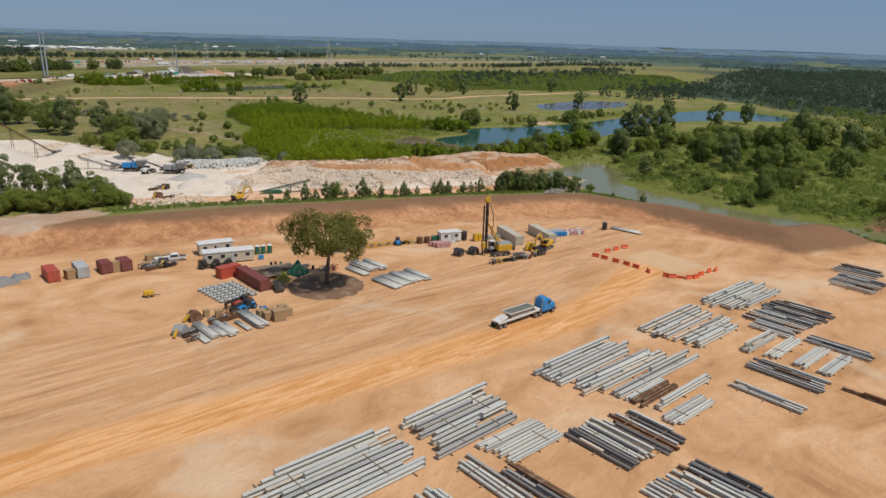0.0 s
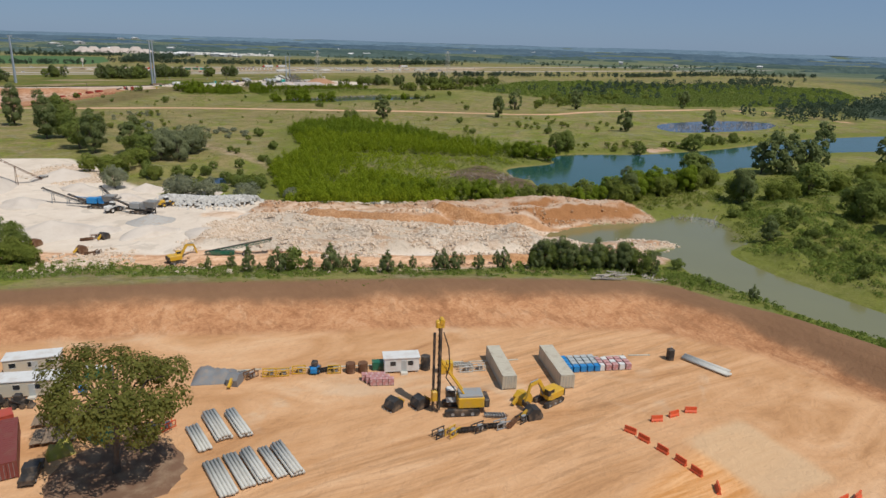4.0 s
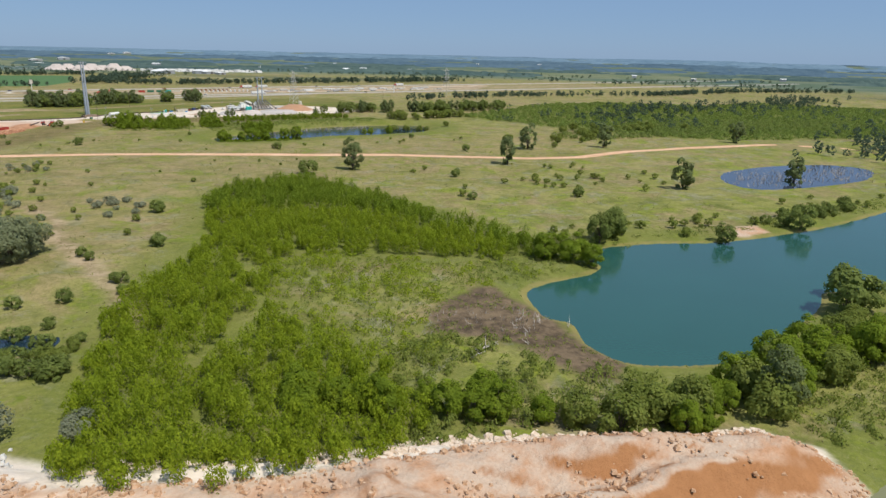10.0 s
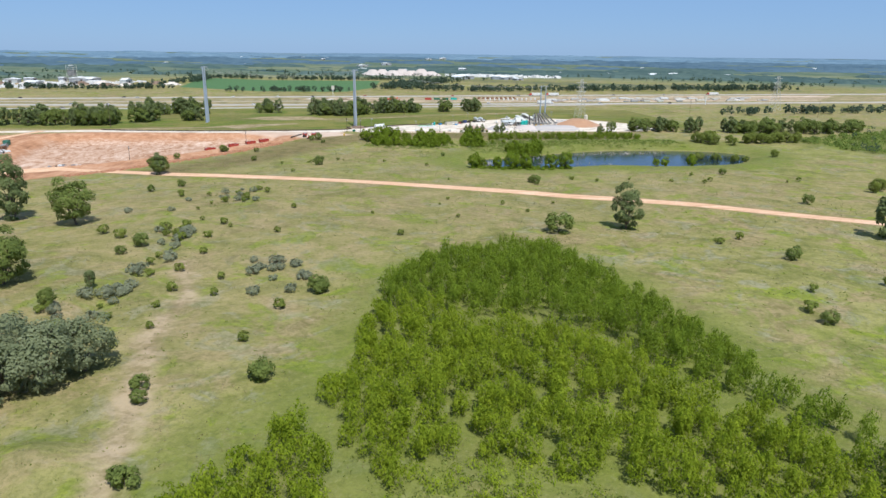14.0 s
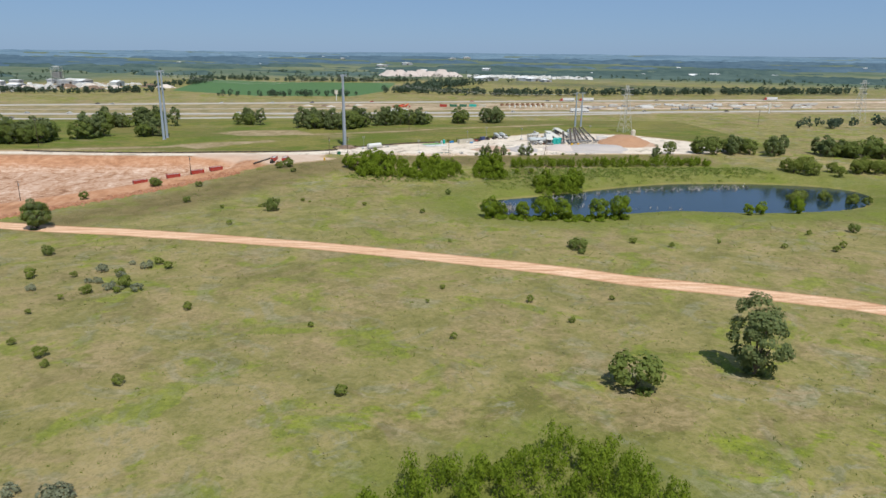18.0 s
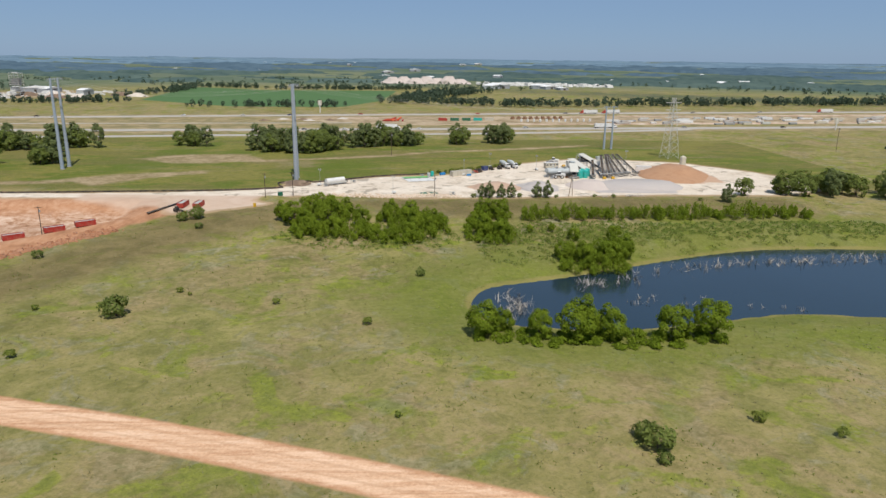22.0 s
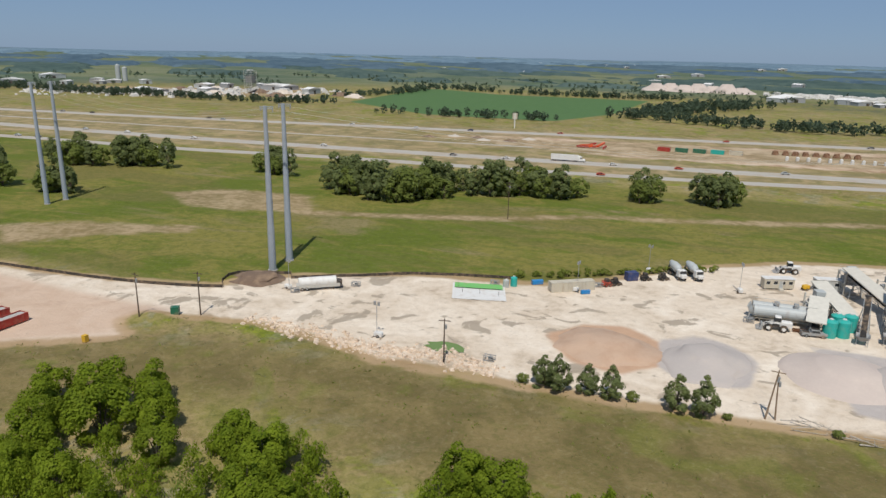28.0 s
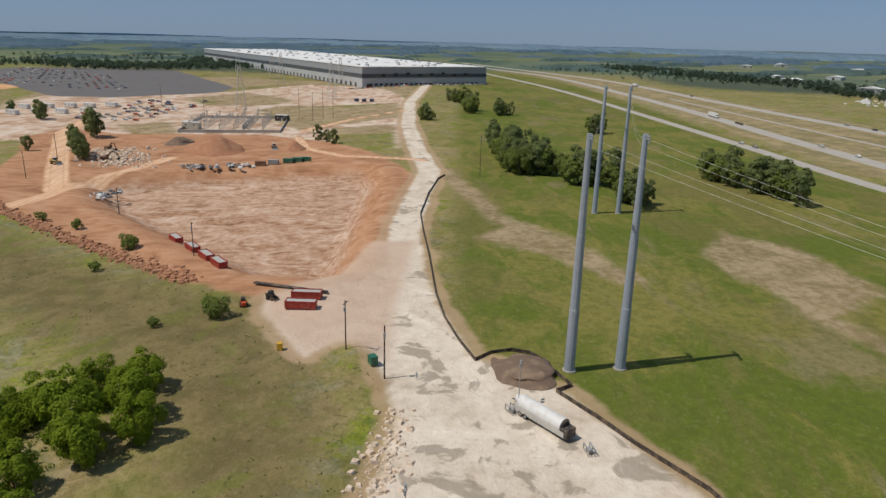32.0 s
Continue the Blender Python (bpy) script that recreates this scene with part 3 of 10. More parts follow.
LAKE = round_off([(263, 281), (258, 287), (260, 293), (262, 299), (264, 304), (268, 308), (276, 310), (289, 310), (298, 312), (304, 317), (302, 323), (309, 328), (319, 333), (341, 329), (362, 319), (385, 317), (421, 315), (477, 322), (522, 328), (560, 327),
        (640, 318), (625, 250), (600, 190), (580, 240), (520, 278), (450, 286), (400, 264), (383, 266), (362, 258), (346, 268), (338, 262), (327, 257), (301, 251),
        (284, 245), (269, 250), (257, 257), (256, 270)])
POND = round_off([(258, 691), (263, 697), (284, 704), (301, 712), (319, 721), (340, 730), (362, 737), (400, 738), (440, 730), (455, 710), (430, 676), (380, 668), (351, 673), (339, 674),
        (327, 671), (297, 663), (275, 664), (260, 668), (255, 680)])
MARSH = round_off([(490, 424), (544, 430), (590, 418), (596, 392), (554, 371), (503, 370), (462, 378), (466, 402)])
POOL = round_off([(119, 331), (133, 336), (150, 329), (146, 319), (124, 323)])
CUT = [(138, 264), (146, 255), (180, 243), (205, 240), (232, 230), (252, 221), (260, 208), (257, 203), (235, 209), (220, 210), (202, 215), (190, 214), (180, 222), (170, 228), (163, 236), (146, 247), (132, 262)]
RUBBLE = [(126, 250), (145, 247), (160, 236), (169, 227), (182, 216), (199, 213), (209, 205), (205, 198), (212, 193), (228, 191), (240, 185), (240, 178), (223, 179), (202, 184), (171, 192), (148, 198), (129, 210), (107, 225), (112, 236), (138, 233)]
CREEK = [(120, 396), (126, 412), (126, 433), (129, 447), (131, 455), (131, 469), (132, 494), (127, 525)]
FACE_LOW = [(98, 222), (106, 216), (121, 208), (133, 201), (141, 196), (150, 192), (158, 188), (168, 186), (189, 181), (200, 178), (212, 175)]
FACE_ROAD = [(143, 243), (153, 236), (164, 229), (174, 223), (184, 220)]
FACE_RIDGE = [(181, 229), (187, 222), (193, 217), (201, 213), (210, 210), (220, 207), (232, 208)]
FACES = [(FACE_LOW, 2.0, 16.0), (FACE_ROAD, 2.6, 9.0), (FACE_RIDGE, 3.4, 13.0)]
MOUNDS = [(282, 168, 4.5, 9), (286, 155, 4.0, 8), (289, 143, 4.2, 9), (293, 128, 4.5, 10), (256, 150, 2.6, 7), (262, 128, 3.0, 8), (270, 110, 3.0, 9), (300, 170, 4.0, 11), (312, 190, 3.5, 10), (330, 160, 4.0, 12), (320, 120, 4.0, 12), (275, 182, 2.4, 6),
          (350, 190, 3.5, 12), (360, 150, 4.0, 13), (147, 366, 3.2, 8), (112, 352, 2.8, 10), (98, 366, 2.5, 9)]
WATERS = [(CHANNEL, -2.3), (LAKE, -2.3), (POND, -2.8), (MARSH, -1.3), (POOL, -2.0)]
DIRT_ROAD = [(-60, 668), (31, 654), (91, 640), (118, 635), (144, 628), (170, 620.5), (193, 614), (215, 607), (236, 600), (255, 593), (267, 588), (278, 583), (288, 577.5), (299, 573), (312, 568), (326, 562),
             (345, 554), (380, 530), (415, 508), (450, 502), (500, 510), (560, 512), (640, 496), (672, 460), (668, 400), (700, 330)]
YARD = [(120, 806), (150, 810), (178, 817), (191, 833), (219, 847), (261, 856), (292, 889), (319, 907), (345, 914), (392, 900), (420, 868),
        (432, 845), (428, 815), (400, 806), (350, 806), (310, 802), (270, 799), (235, 797), (222, 801), (200, 803), (188, 800), (172, 796),
        (170, 789), (178, 784), (158, 771), (146, 768), (136, 790), (120, 796)]
HAUL = [(-700, 796), (-500, 788), (-383, 782), (-200, 788), (-94, 797), (-50, 802), (-20, 806), (30, 802), (85, 799), (130, 802), (170, 808)]
PIT = [(2, 650), (-20, 676), (-32, 700), (-38, 745), (-36, 780), (0, 790), (50, 790), (95, 790), (128, 790), (135, 778), (130, 757),
       (118, 745), (98, 727), (74, 704), (40, 672)]
CLEARED = [(22, 618), (54, 649), (90, 690), (110, 716), (132, 742), (148, 768), (140, 798), (90, 800), (0, 802), (-30, 792), (-60, 780),
           (-80, 770), (-120, 740), (-150, 700), (-150, 640), (-146, 600), (-170, 560), (-120, 556), (-60, 588)]
FOUNDRY = [(-150, 792), (-470, 792), (-700, 760), (-760, 500), (-700, 330), (-330, 420), (-200, 480), (-150, 560), (-150, 660)]


def land(x, y):
    """Height of the ground, in metres."""
    x, y = np.asarray(x, float), np.asarray(y, float)
    if x.ndim == 0:
        return land(x[None], y[None])[0]
    d, s = line_distance(x, y, SLOPE_FOOT)
    d = d * s
    out = smooth(60, -60, x)                      # the bank is lower to the west
    z = 3.0 * smooth(700, 790, y) - 1.0 * smooth(12, 60, d) * (1 - smooth(640, 760, y))
    crest = smooth(0, 17, d) * (1 - np.clip((d - 20) / 28, 0, 1)) * (1 - 0.4 * out)
    east = smooth(196, 206, x) * (1 - smooth(150, 175, y))
    crest = np.where(east > 0, smooth(0, 12, d) * (1 - smooth(13, 27, d)) * east + crest * (1 - east), crest)
    z = z + 4.2 * crest
    # quarry: lower bench, broken mounds and rims
    q = inside(x, y, QUARRY)
    qi = smooth(0, 8, q)
    z = z + qi * (1.2 + 1.0 * wave(x, y, 9, 1) * smooth(100, 140, x) - 1.6 * smooth(150, 215, x))
    rim = np.exp(-((q - 7) / 5.0) ** 2) * smooth(205, 222, y + 0.25 * (x - 140)) * smooth(120, 150, x)
    z = z + 2.6 * rim
    cut, rub = inside(x, y, CUT), inside(x, y, RUBBLE)
    z = z + 1.7 * smooth(-2, 2, cut) + 2.2 * smooth(-2.0, 2.0, rub) + 1.4 * np.exp(-((cut - 7) / 4.0) ** 2)
    z = z + 1.4 * np.exp(-(((x - 128) / 13) ** 2 + ((y - 236) / 8) ** 2)) + 1.2 * wave(x, y, 5.5, 12) * smooth(0, 6, rub)
    # sharp cut faces, each raising the bench behind it
    dug = (x > 90) & (x < 245) & (y > 165) & (y < 265)
    if dug.any():
        xd, yd, zd = x[dug], y[dug], z[dug]
        for pts, h, back in FACES:
            fd, fs = line_distance(xd, yd, pts)
            fd = fd * fs + 0.5 * wave(xd, yd, 3.1, 14) + 0.25 * wave(xd, yd, 1.2, 15)
            (ax, ay), (bx, by) = pts[0], pts[-1]
            run = ((xd - ax) * (bx - ax) + (yd - ay) * (by - ay)) / ((bx - ax) ** 2 + (by - ay) ** 2)
            ends = smooth(-0.02, 0.10, run) * (1 - smooth(0.88, 1.02, run))
            zd = zd + h * smooth(-0.9, 0.9, fd) * (1 - smooth(back * 0.35, back, fd)) * ends
        z = z.copy()
        z[dug] = zd
    # grassed mounds of old spoil, and the gully of the creek
    for mx, my, h, r in MOUNDS:
        near = np.hypot(x - mx, y - my) < 3 * r
        z = z + np.where(near, h * np.exp(-(((x - mx) / r) ** 2 + ((y - my) / (r * 0.75)) ** 2)), 0)
    z = z - 1.6 * np.exp(-(line_distance(x, y, CREEK)[0] / 3.0) ** 2)
    # rolling pasture
    far = smooth(240, 320, y) * (1 - smooth(600, 720, y))
    z = z + 0.7 * wave(x, y, 42, 3) * far
    # pit beside the haul road
    p = inside(x, y, PIT)
    z = z - 6.5 * smooth(0, 16, p) + 0.8 * np.exp(-((p + 4) / 4) ** 2) * (1 - smooth(780, 800, y))
    # mound of spoil by the poles and the pad by the tall pylon
    z = z + 1.5 * np.exp(-(((x - 178) / 6) ** 2 + ((y - 794) / 3.5) ** 2))
    z = z + 1.0 * np.exp(-(((x - 180) / 6) ** 2 + ((y - 824) / 5) ** 2))
    # low hills far off, raised so the horizon fits the camera's view
    r = np.hypot(x - 200, y - 500)
    z = z + smooth(1500, 4600, r) * (22 + 10 * wave(x, y, 600, 5))
    for pts, level in WATERS:
        w = inside(x, y, pts)
        shore = level + 0.02 + (np.maximum(z, level + 0.5) - level) * smooth(0, 12, -w) + 0.4 * smooth(0, 1.5, -w) * (1 - smooth(0, 12, -w))
        z = np.where(w > 0, level - 0.02 - 1.5 * smooth(0, 10, w), np.where(w > -12, shore, z))
    return z

# ---- mesh helpers ----
class Shape:
    """Collects points and faces of one mesh."""

    def __init__(self):
        self.v, self.f = [], []

    def add(self, verts, faces):
        k = len(self.v)
        self.v.extend(verts)
        self.f.extend(tuple(i + k for i in q) for q in faces)
        return self

    def box(self, cx, cy, cz, sx, sy, sz, turn=0.0, bevel=0.0, top=1.0):
        """A box round a centre, with chamfered upright edges; top narrows its upper face."""
        hx, hy, hz = sx / 2, sy / 2, sz / 2
        b = min(bevel, hx * 0.45, hy * 0.45)
        if b > 0:
            ring = [(hx - b, hy), (-hx + b, hy), (-hx, hy - b), (-hx, -hy + b), (-hx + b, -hy), (hx - b, -hy), (hx, -hy + b), (hx, hy - b)]
        else:
            ring = [(hx, hy), (-hx, hy), (-hx, -hy), (hx, -hy)]
        c, s = math.cos(radians(turn)), math.sin(radians(turn))
        n = len(ring)
        verts = []
        levels = [(-hz, 1.0), (hz - b, top), (hz, top * (1 - b / max(hx, hy)))] if b > 0 else [(-hz, 1.0), (hz, top)]
        for z, k in levels:
            verts += [(cx + c * x * k - s * y * k, cy + s * x * k + c * y * k, cz + z) for x, y in ring]
        faces = [tuple(range(n - 1, -1, -1)), tuple(range((len(levels) - 1) * n, len(levels) * n))]
        for r in range(len(levels) - 1):
            faces += [(r * n + i, r * n + (i + 1) % n, (r + 1) * n + (i + 1) % n, (r + 1) * n + i) for i in range(n)]
        return self.add(verts, faces)

    def rod(self, p, q, r, n=8, r2=None):
        """A round bar from p to q."""
        p, q = Vector(p), Vector(q)
        way = (q - p).normalized()
        a = way.orthogonal().normalized()
        b = way.cross(a)
        r2 = r if r2 is None else r2
        verts = [tuple(c + (a * math.cos(2 * math.pi * i / n) + b * math.sin(2 * math.pi * i / n)) * k) for c, k in ((p, r), (q, r2)) for i in range(n)]
        faces = [tuple(range(n - 1, -1, -1)), tuple(range(n, 2 * n))] + [(i, (i + 1) % n, n + (i + 1) % n, n + i) for i in range(n)]
        return self.add(verts, faces)

    def bar(self, p, q, w, h):
        """A square bar from p to q."""
        p, q = Vector(p), Vector(q)
        way = (q - p).normalized()
        side = way.cross(Vector((0, 0, 1)))
        side = side.normalized() if side.length > 1e-3 else Vector((1, 0, 0))
        up = side.cross(way)
        verts = [tuple(c + side * (w / 2 * i) + up * (h / 2 * j)) for c in (p, q) for i, j in ((-1, -1), (1, -1), (1, 1), (-1, 1))]
        return self.add(verts, [(3, 2, 1, 0), (4, 5, 6, 7), (0, 1, 5, 4), (1, 2, 6, 5), (2, 3, 7, 6), (3, 0, 4, 7)])

    def extrude(self, outline, y0, y1):
        """An outline of (x, z) points drawn out along y."""
        n = len(outline)
        verts = [(x, y, z) for y in (y0, y1) for x, z in outline]
        faces = [tuple(range(n)), tuple(range(2 * n - 1, n - 1, -1))] + [(i, n + i, n + (i + 1) % n, (i + 1) % n) for i in range(n)]
        return self.add(verts, faces)

    def mesh(self, name, material, shade=False):
        me = bpy.data.meshes.new(name)
        me.from_pydata(self.v, [], self.f)
        if material:
            me.materials.append(material)
        if shade:
            me.polygons.foreach_set("use_smooth", [True] * len(me.polygons))
        return me


def part(name, shape, material, parent, label="", shade=False):
    ob = new(name, shape.mesh(name, material, shade))
    ob.parent = parent
    return tagged(ob, label)


def level(x, y):
    return float(land(x, y))


def thing(name, x, y, turn, label, category, group="", z=None):
    ob = new(name)
    ob.empty_display_size = 0.5
    ob.matrix_basis = pose(x, y, level(x, y) if z is None else z, 0, 0, turn)
    return tagged(ob, label, category, group)


def quads(name, pts, material, corners=4):
    """One mesh of loose quads (or triangles) from an array of shape (n, corners, 3)."""
    n = len(pts)
    me = bpy.data.meshes.new(name)
    me.vertices.add(n * corners)
    me.vertices.foreach_set("co", np.ascontiguousarray(pts, np.float32).ravel())
    me.loops.add(n * corners)
    me.loops.foreach_set("vertex_index", np.arange(n * corners, dtype=np.int32))
    me.polygons.add(n)
    me.polygons.foreach_set("loop_start", np.arange(0, n * corners, corners, dtype=np.int32))
    me.update(calc_edges=True)
    me.materials.append(material)
    return me


# ---- the ground: one sheet to the horizon ----
def spread(lo, hi, step, end_lo, end_hi, grow=1.07):
    """Even steps between lo and hi, widening steps out to the ends."""
    xs = list(np.arange(lo, hi + step, step))
    s = step
    while xs[-1] < end_hi:
        s *= grow
        xs.append(xs[-1] + s)
    s = step
    while xs[0] > end_lo:
        s *= grow
        xs.insert(0, xs[0] - s)
    return np.array(xs)


def build_ground():
    gx = spread(-60, 420, 2.0, -4700, 4700)
    gy = spread(-20, 930, 2.0, -2500, 5000)
    gx = np.sort(np.concatenate([gx, np.arange(97, 268, 2.0)]))          # finer over the quarry
    gy = np.sort(np.concatenate([gy, np.arange(171, 272, 2.0)]))
    X, Y = np.meshgrid(gx, gy)
    x, y = X.ravel(), Y.ravel()
    z = land(x, y)
    slope_d, slope_s = line_distance(x, y, SLOPE_FOOT)
    sd = slope_d * slope_s
    q = inside(x, y, QUARRY)
    rough = (q > -2) & (x > 116)
    z = z + np.where(rough, 0.5 * wave(x, y, 2.6, 7) * smooth(-2, 5, q) + 0.35 * wave(x, y, 1.3, 9) * smooth(-2, 5, q), 0)
    me = bpy.data.meshes.new("ground")
    nx, ny = len(gx), len(gy)
    me.vertices.add(nx * ny)
    me.vertices.foreach_set("co", np.stack([x, y, z], 1).astype(np.float32).ravel())
    i = (np.arange(ny - 1)[:, None] * nx + np.arange(nx - 1)[None, :]).ravel()
    f = np.stack([i, i + 1, i + nx + 1, i + nx], 1).astype(np.int32)
    me.loops.add(f.size)
    me.loops.foreach_set("vertex_index", f.ravel())
    me.polygons.add(len(f))
    me.polygons.foreach_set("loop_start", np.arange(0, f.size, 4, dtype=np.int32))
    me.polygons.foreach_set("use_smooth", np.ones(len(f), bool))
    me.update(calc_edges=True)

    def mask(name, values):
        a = me.attributes.new(name, "FLOAT", "POINT")
        a.data.foreach_set("value", np.clip(values, -60, 60).astype(np.float32))

    east = smooth(192, 200, x) * (1 - smooth(128, 140, y))
    mask("earth", np.where(x < 900, np.minimum(-sd + 1.0, 500 - np.abs(x)), -60))
    lane_d, _ = line_distance(x, y, [(-30, 96), (20, 92), (63, 86), (86, 83), (104, 80), (130, 84), (160, 92)])
    mask("lane", 5.0 - lane_d)
    mask("tracks", 20 - line_distance(x, y, [(-30, 118), (30, 110), (90, 100), (120, 104), (150, 120), (172, 124)])[0])
    mask("pad", inside(x, y, [(152.6, 98.8), (167.6, 99.0), (166.1, 80.0), (151.4, 81.3)]) - 1)
    mask("red", np.minimum(sd + 3, 11.5 - 2.5 * wave(x, y, 30, 2) - sd) * (1 - east) - 3 * east)
    mask("brown", np.minimum(sd + 3, 21 - sd) * (1 - east) + east * np.minimum(sd + 2, 19 - sd))
    mask("lush", np.maximum.reduce([inside(x, y, w) + 15 for w in (LAKE, CHANNEL)] + [inside(x, y, POND) + 26, inside(x, y, WILLOW) + 10, inside(x, y, EAST_BANK) + 4, inside(x, y, EAST_SCRUB)]))
    mask("fresh", np.maximum(430 - y + 0.25 * (x - 200) + 45 * wave(x, y, 70, 6), 24 - 0.8 * np.abs(y - 690) + 30 * wave(x, y, 26, 4)))
    mask("mown", np.where(x < 470, np.minimum(y - 812 - 0.03 * np.abs(x - 200), 1010 - y), -60))
    n_edge = y + 0.45 * (x - 140)
    mask("rubble", inside(x, y, RUBBLE))
    mask("dust", q)
    north = smooth(195, 215, n_edge) > 0.5
    mask("orange", np.maximum.reduce([inside(x, y, CUT), inside(x, y, [(206, 203), (212, 192), (229, 190), (241, 184), (240, 178), (226, 177), (233, 170), (221, 164), (206, 168), (200, 177), (206, 186)]) - 0.5, inside(x, y, [(376, 320), (394, 319), (396, 328), (384, 331), (377, 328)]), inside(x, y, [(28, 238), (44, 240), (58, 234), (62, 222), (54, 204), (30, 199), (16, 212)]) - 1]))
    mask("face", np.maximum.reduce([1.7 - np.abs(np.subtract(*(lambda d, g: (d * g, 0.2))(*line_distance(x, y, pts)))) for pts, _, _ in FACES]))
    mask("scrape", np.maximum.reduce([4.2 - line_distance(x, y, [(120, 262), (136, 254), (149, 249), (163, 239), (177, 227), (187, 217), (197, 210), (208, 206)])[0], 4.5 - line_distance(x, y, [(60, 246), (90, 224), (106, 212), (122, 203), (142, 190), (158, 183), (188, 176), (206, 173)])[0]]))
    road_d, _ = line_distance(x, y, [(60, 246), (90, 224), (122, 209), (156, 187), (186, 176), (204, 177)])
    mask("chalk", np.maximum.reduce([inside(x, y, YARD), 5.0 - line_distance(x, y, HAUL)[0]]))
    mask("straw", inside(x, y, [(100, 300), (150, 320), (170, 380), (195, 450), (215, 500), (300, 520), (420, 560), (420, 640), (250, 640), (240, 690), (150, 730), (60, 640), (90, 450)]) - 6)
    mask("pinkish", inside(x, y, [(96, 803), (150, 800), (180, 800), (172, 790), (178, 784), (158, 771), (146, 768), (132, 780), (100, 790)]))
    mask("shore", np.maximum.reduce([1.1 - np.abs(inside(x, y, w) + 0.5) for w in (LAKE, POND)]))
    mask("dry", inside(x, y, [(60, 640), (110, 700), (150, 765), (180, 785), (230, 796), (300, 797), (400, 800), (400, 765), (270, 764), (215, 772), (180, 745), (150, 705), (120, 660), (90, 640)]))
    dirt = 4.4 - line_distance(x, y, DIRT_ROAD)[0]
    track = 5.5 - line_distance(x, y, [(22, 652), (-20, 630), (-80, 600), (-140, 570), (-230, 545)])[0]
    mask("dirt_road", np.maximum.reduce([dirt, track, 4.0 - road_d, 3.0 - line_distance(x, y, [(-50, 802), (-60, 760), (-90, 735), (-140, 720)])[0],
                                         4.0 - line_distance(x, y, [(-170, 716), (-240, 745), (-300, 782)])[0]]))
    mask("cleared", np.maximum.reduce([inside(x, y, CLEARED),
                                       np.full(x.shape, -60.0)]))
    mask("bare", np.maximum.reduce([np.minimum(inside(x, y, FOUNDRY), 14 * wave(x, y, 60, 3) + 5), inside(x, y, [(95, 1155), (138, 1205), (269, 1186), (283, 1121), (205, 1117)]), inside(x, y, [(-641, 1453), (-476, 1508), (-311, 1640), (-207, 1485), (-378, 1350)]), 3.0 - line_distance(x, y, BARE_TRACK)[0], 2.6 - line_distance(x, y, TRAIL)[0], 4.0 - line_distance(x, y, MOWN_TRACK)[0], inside(x, y, BARE_FIELD) - 1, inside(x, y, BARE_BANK)]))
    mask("works", np.maximum(np.minimum(inside(x, y, WORKS), -np.maximum.reduce([inside(x, y, g) for g in WORKS_GRASS])), inside(x, y, HIGHWAY_YARD) - 2))
    mask("median", np.maximum.reduce([26 - line_distance(x, y, NEAR_LANE)[0], 24 - line_distance(x, y, FAR_LANE)[0], 34 - line_distance(x, y, [(-1000, 1010), (-500, 1082), (-200, 1097), (63, 1127), (276, 1155), (522, 1190), (771, 1215), (1100, 1255)])[0]]) + 6 * wave(x, y, 40, 8))
    mask("pit", inside(x, y, PIT) - 9)
    mask("mud", inside(x, y, MUD))
    heap = lambda cx, cy, rx, ry: (1 - np.hypot((x - cx) / rx, (y - cy) / ry)) * min(rx, ry) + 1.6 * wave(x, y, 5, 3)
    mask("sandpile", np.maximum.reduce([inside(x, y, [(263, 823), (270, 832), (279, 835), (287, 829), (290, 818), (281, 809), (271, 811)]), heap(374, 856, 19, 22), inside(x, y, [(355, 872), (372, 890), (392, 860), (392, 836), (372, 840)])]))
    mask("gravel", np.maximum.reduce([heap(297, 823, 10, 12), inside(x, y, [(318, 840), (367, 840), (358, 809), (322, 810)])]))
    mask("paved", np.maximum(-60.0, inside(x, y, [(-396, 424), (-380, 490), (-468, 566), (-560, 560), (-900, 360), (-860, 120), (-700, 120)])))
    mask("crop", np.maximum(inside(x, y, [(-120, 1420), (20, 1318), (150, 1318), (190, 1440), (200, 1690), (-20, 1690), (-170, 1780)]), -60))
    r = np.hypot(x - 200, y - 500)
    # radius mask for the haze tint of the far ground
    mask("outland_haze", np.minimum((r - 1380) / 6, -inside(x, y, [(-120, 1420), (20, 1318), (150, 1318), (190, 1440), (200, 1690), (-20, 1690), (-170, 1780)])))
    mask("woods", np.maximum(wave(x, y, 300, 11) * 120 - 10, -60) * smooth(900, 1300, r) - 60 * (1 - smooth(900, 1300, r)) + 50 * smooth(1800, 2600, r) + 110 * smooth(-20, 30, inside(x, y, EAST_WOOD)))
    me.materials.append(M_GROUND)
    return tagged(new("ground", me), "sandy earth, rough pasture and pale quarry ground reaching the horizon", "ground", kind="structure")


NEAR_LANE = [(-1500, 800), (-1032, 975), (-799, 1020), (-396, 1046), (-196, 1048), (-60, 1052), (72, 1062), (180, 1072), (276, 1082), (379, 1092), (454, 1098), (645, 1121), (1000, 1165), (1800, 1260)]
FAR_LANE = [(-1500, 870), (-1092, 1010), (-832, 1085), (-448, 1120), (-212, 1146), (-60, 1172), (63, 1193), (276, 1228), (413, 1250), (522, 1266), (771, 1300), (1100, 1345), (1800, 1440)]
EAST_BANK = [(250, 40), (255, 100), (250, 150), (275, 195), (340, 240), (460, 240), (560, 160), (480, 40)]
EAST_WOOD = [(720, 110), (650, 250), (700, 320), (735, 430), (800, 470), (1000, 540), (1400, 700), (2000, 860), (2100, 400), (1300, 150)]
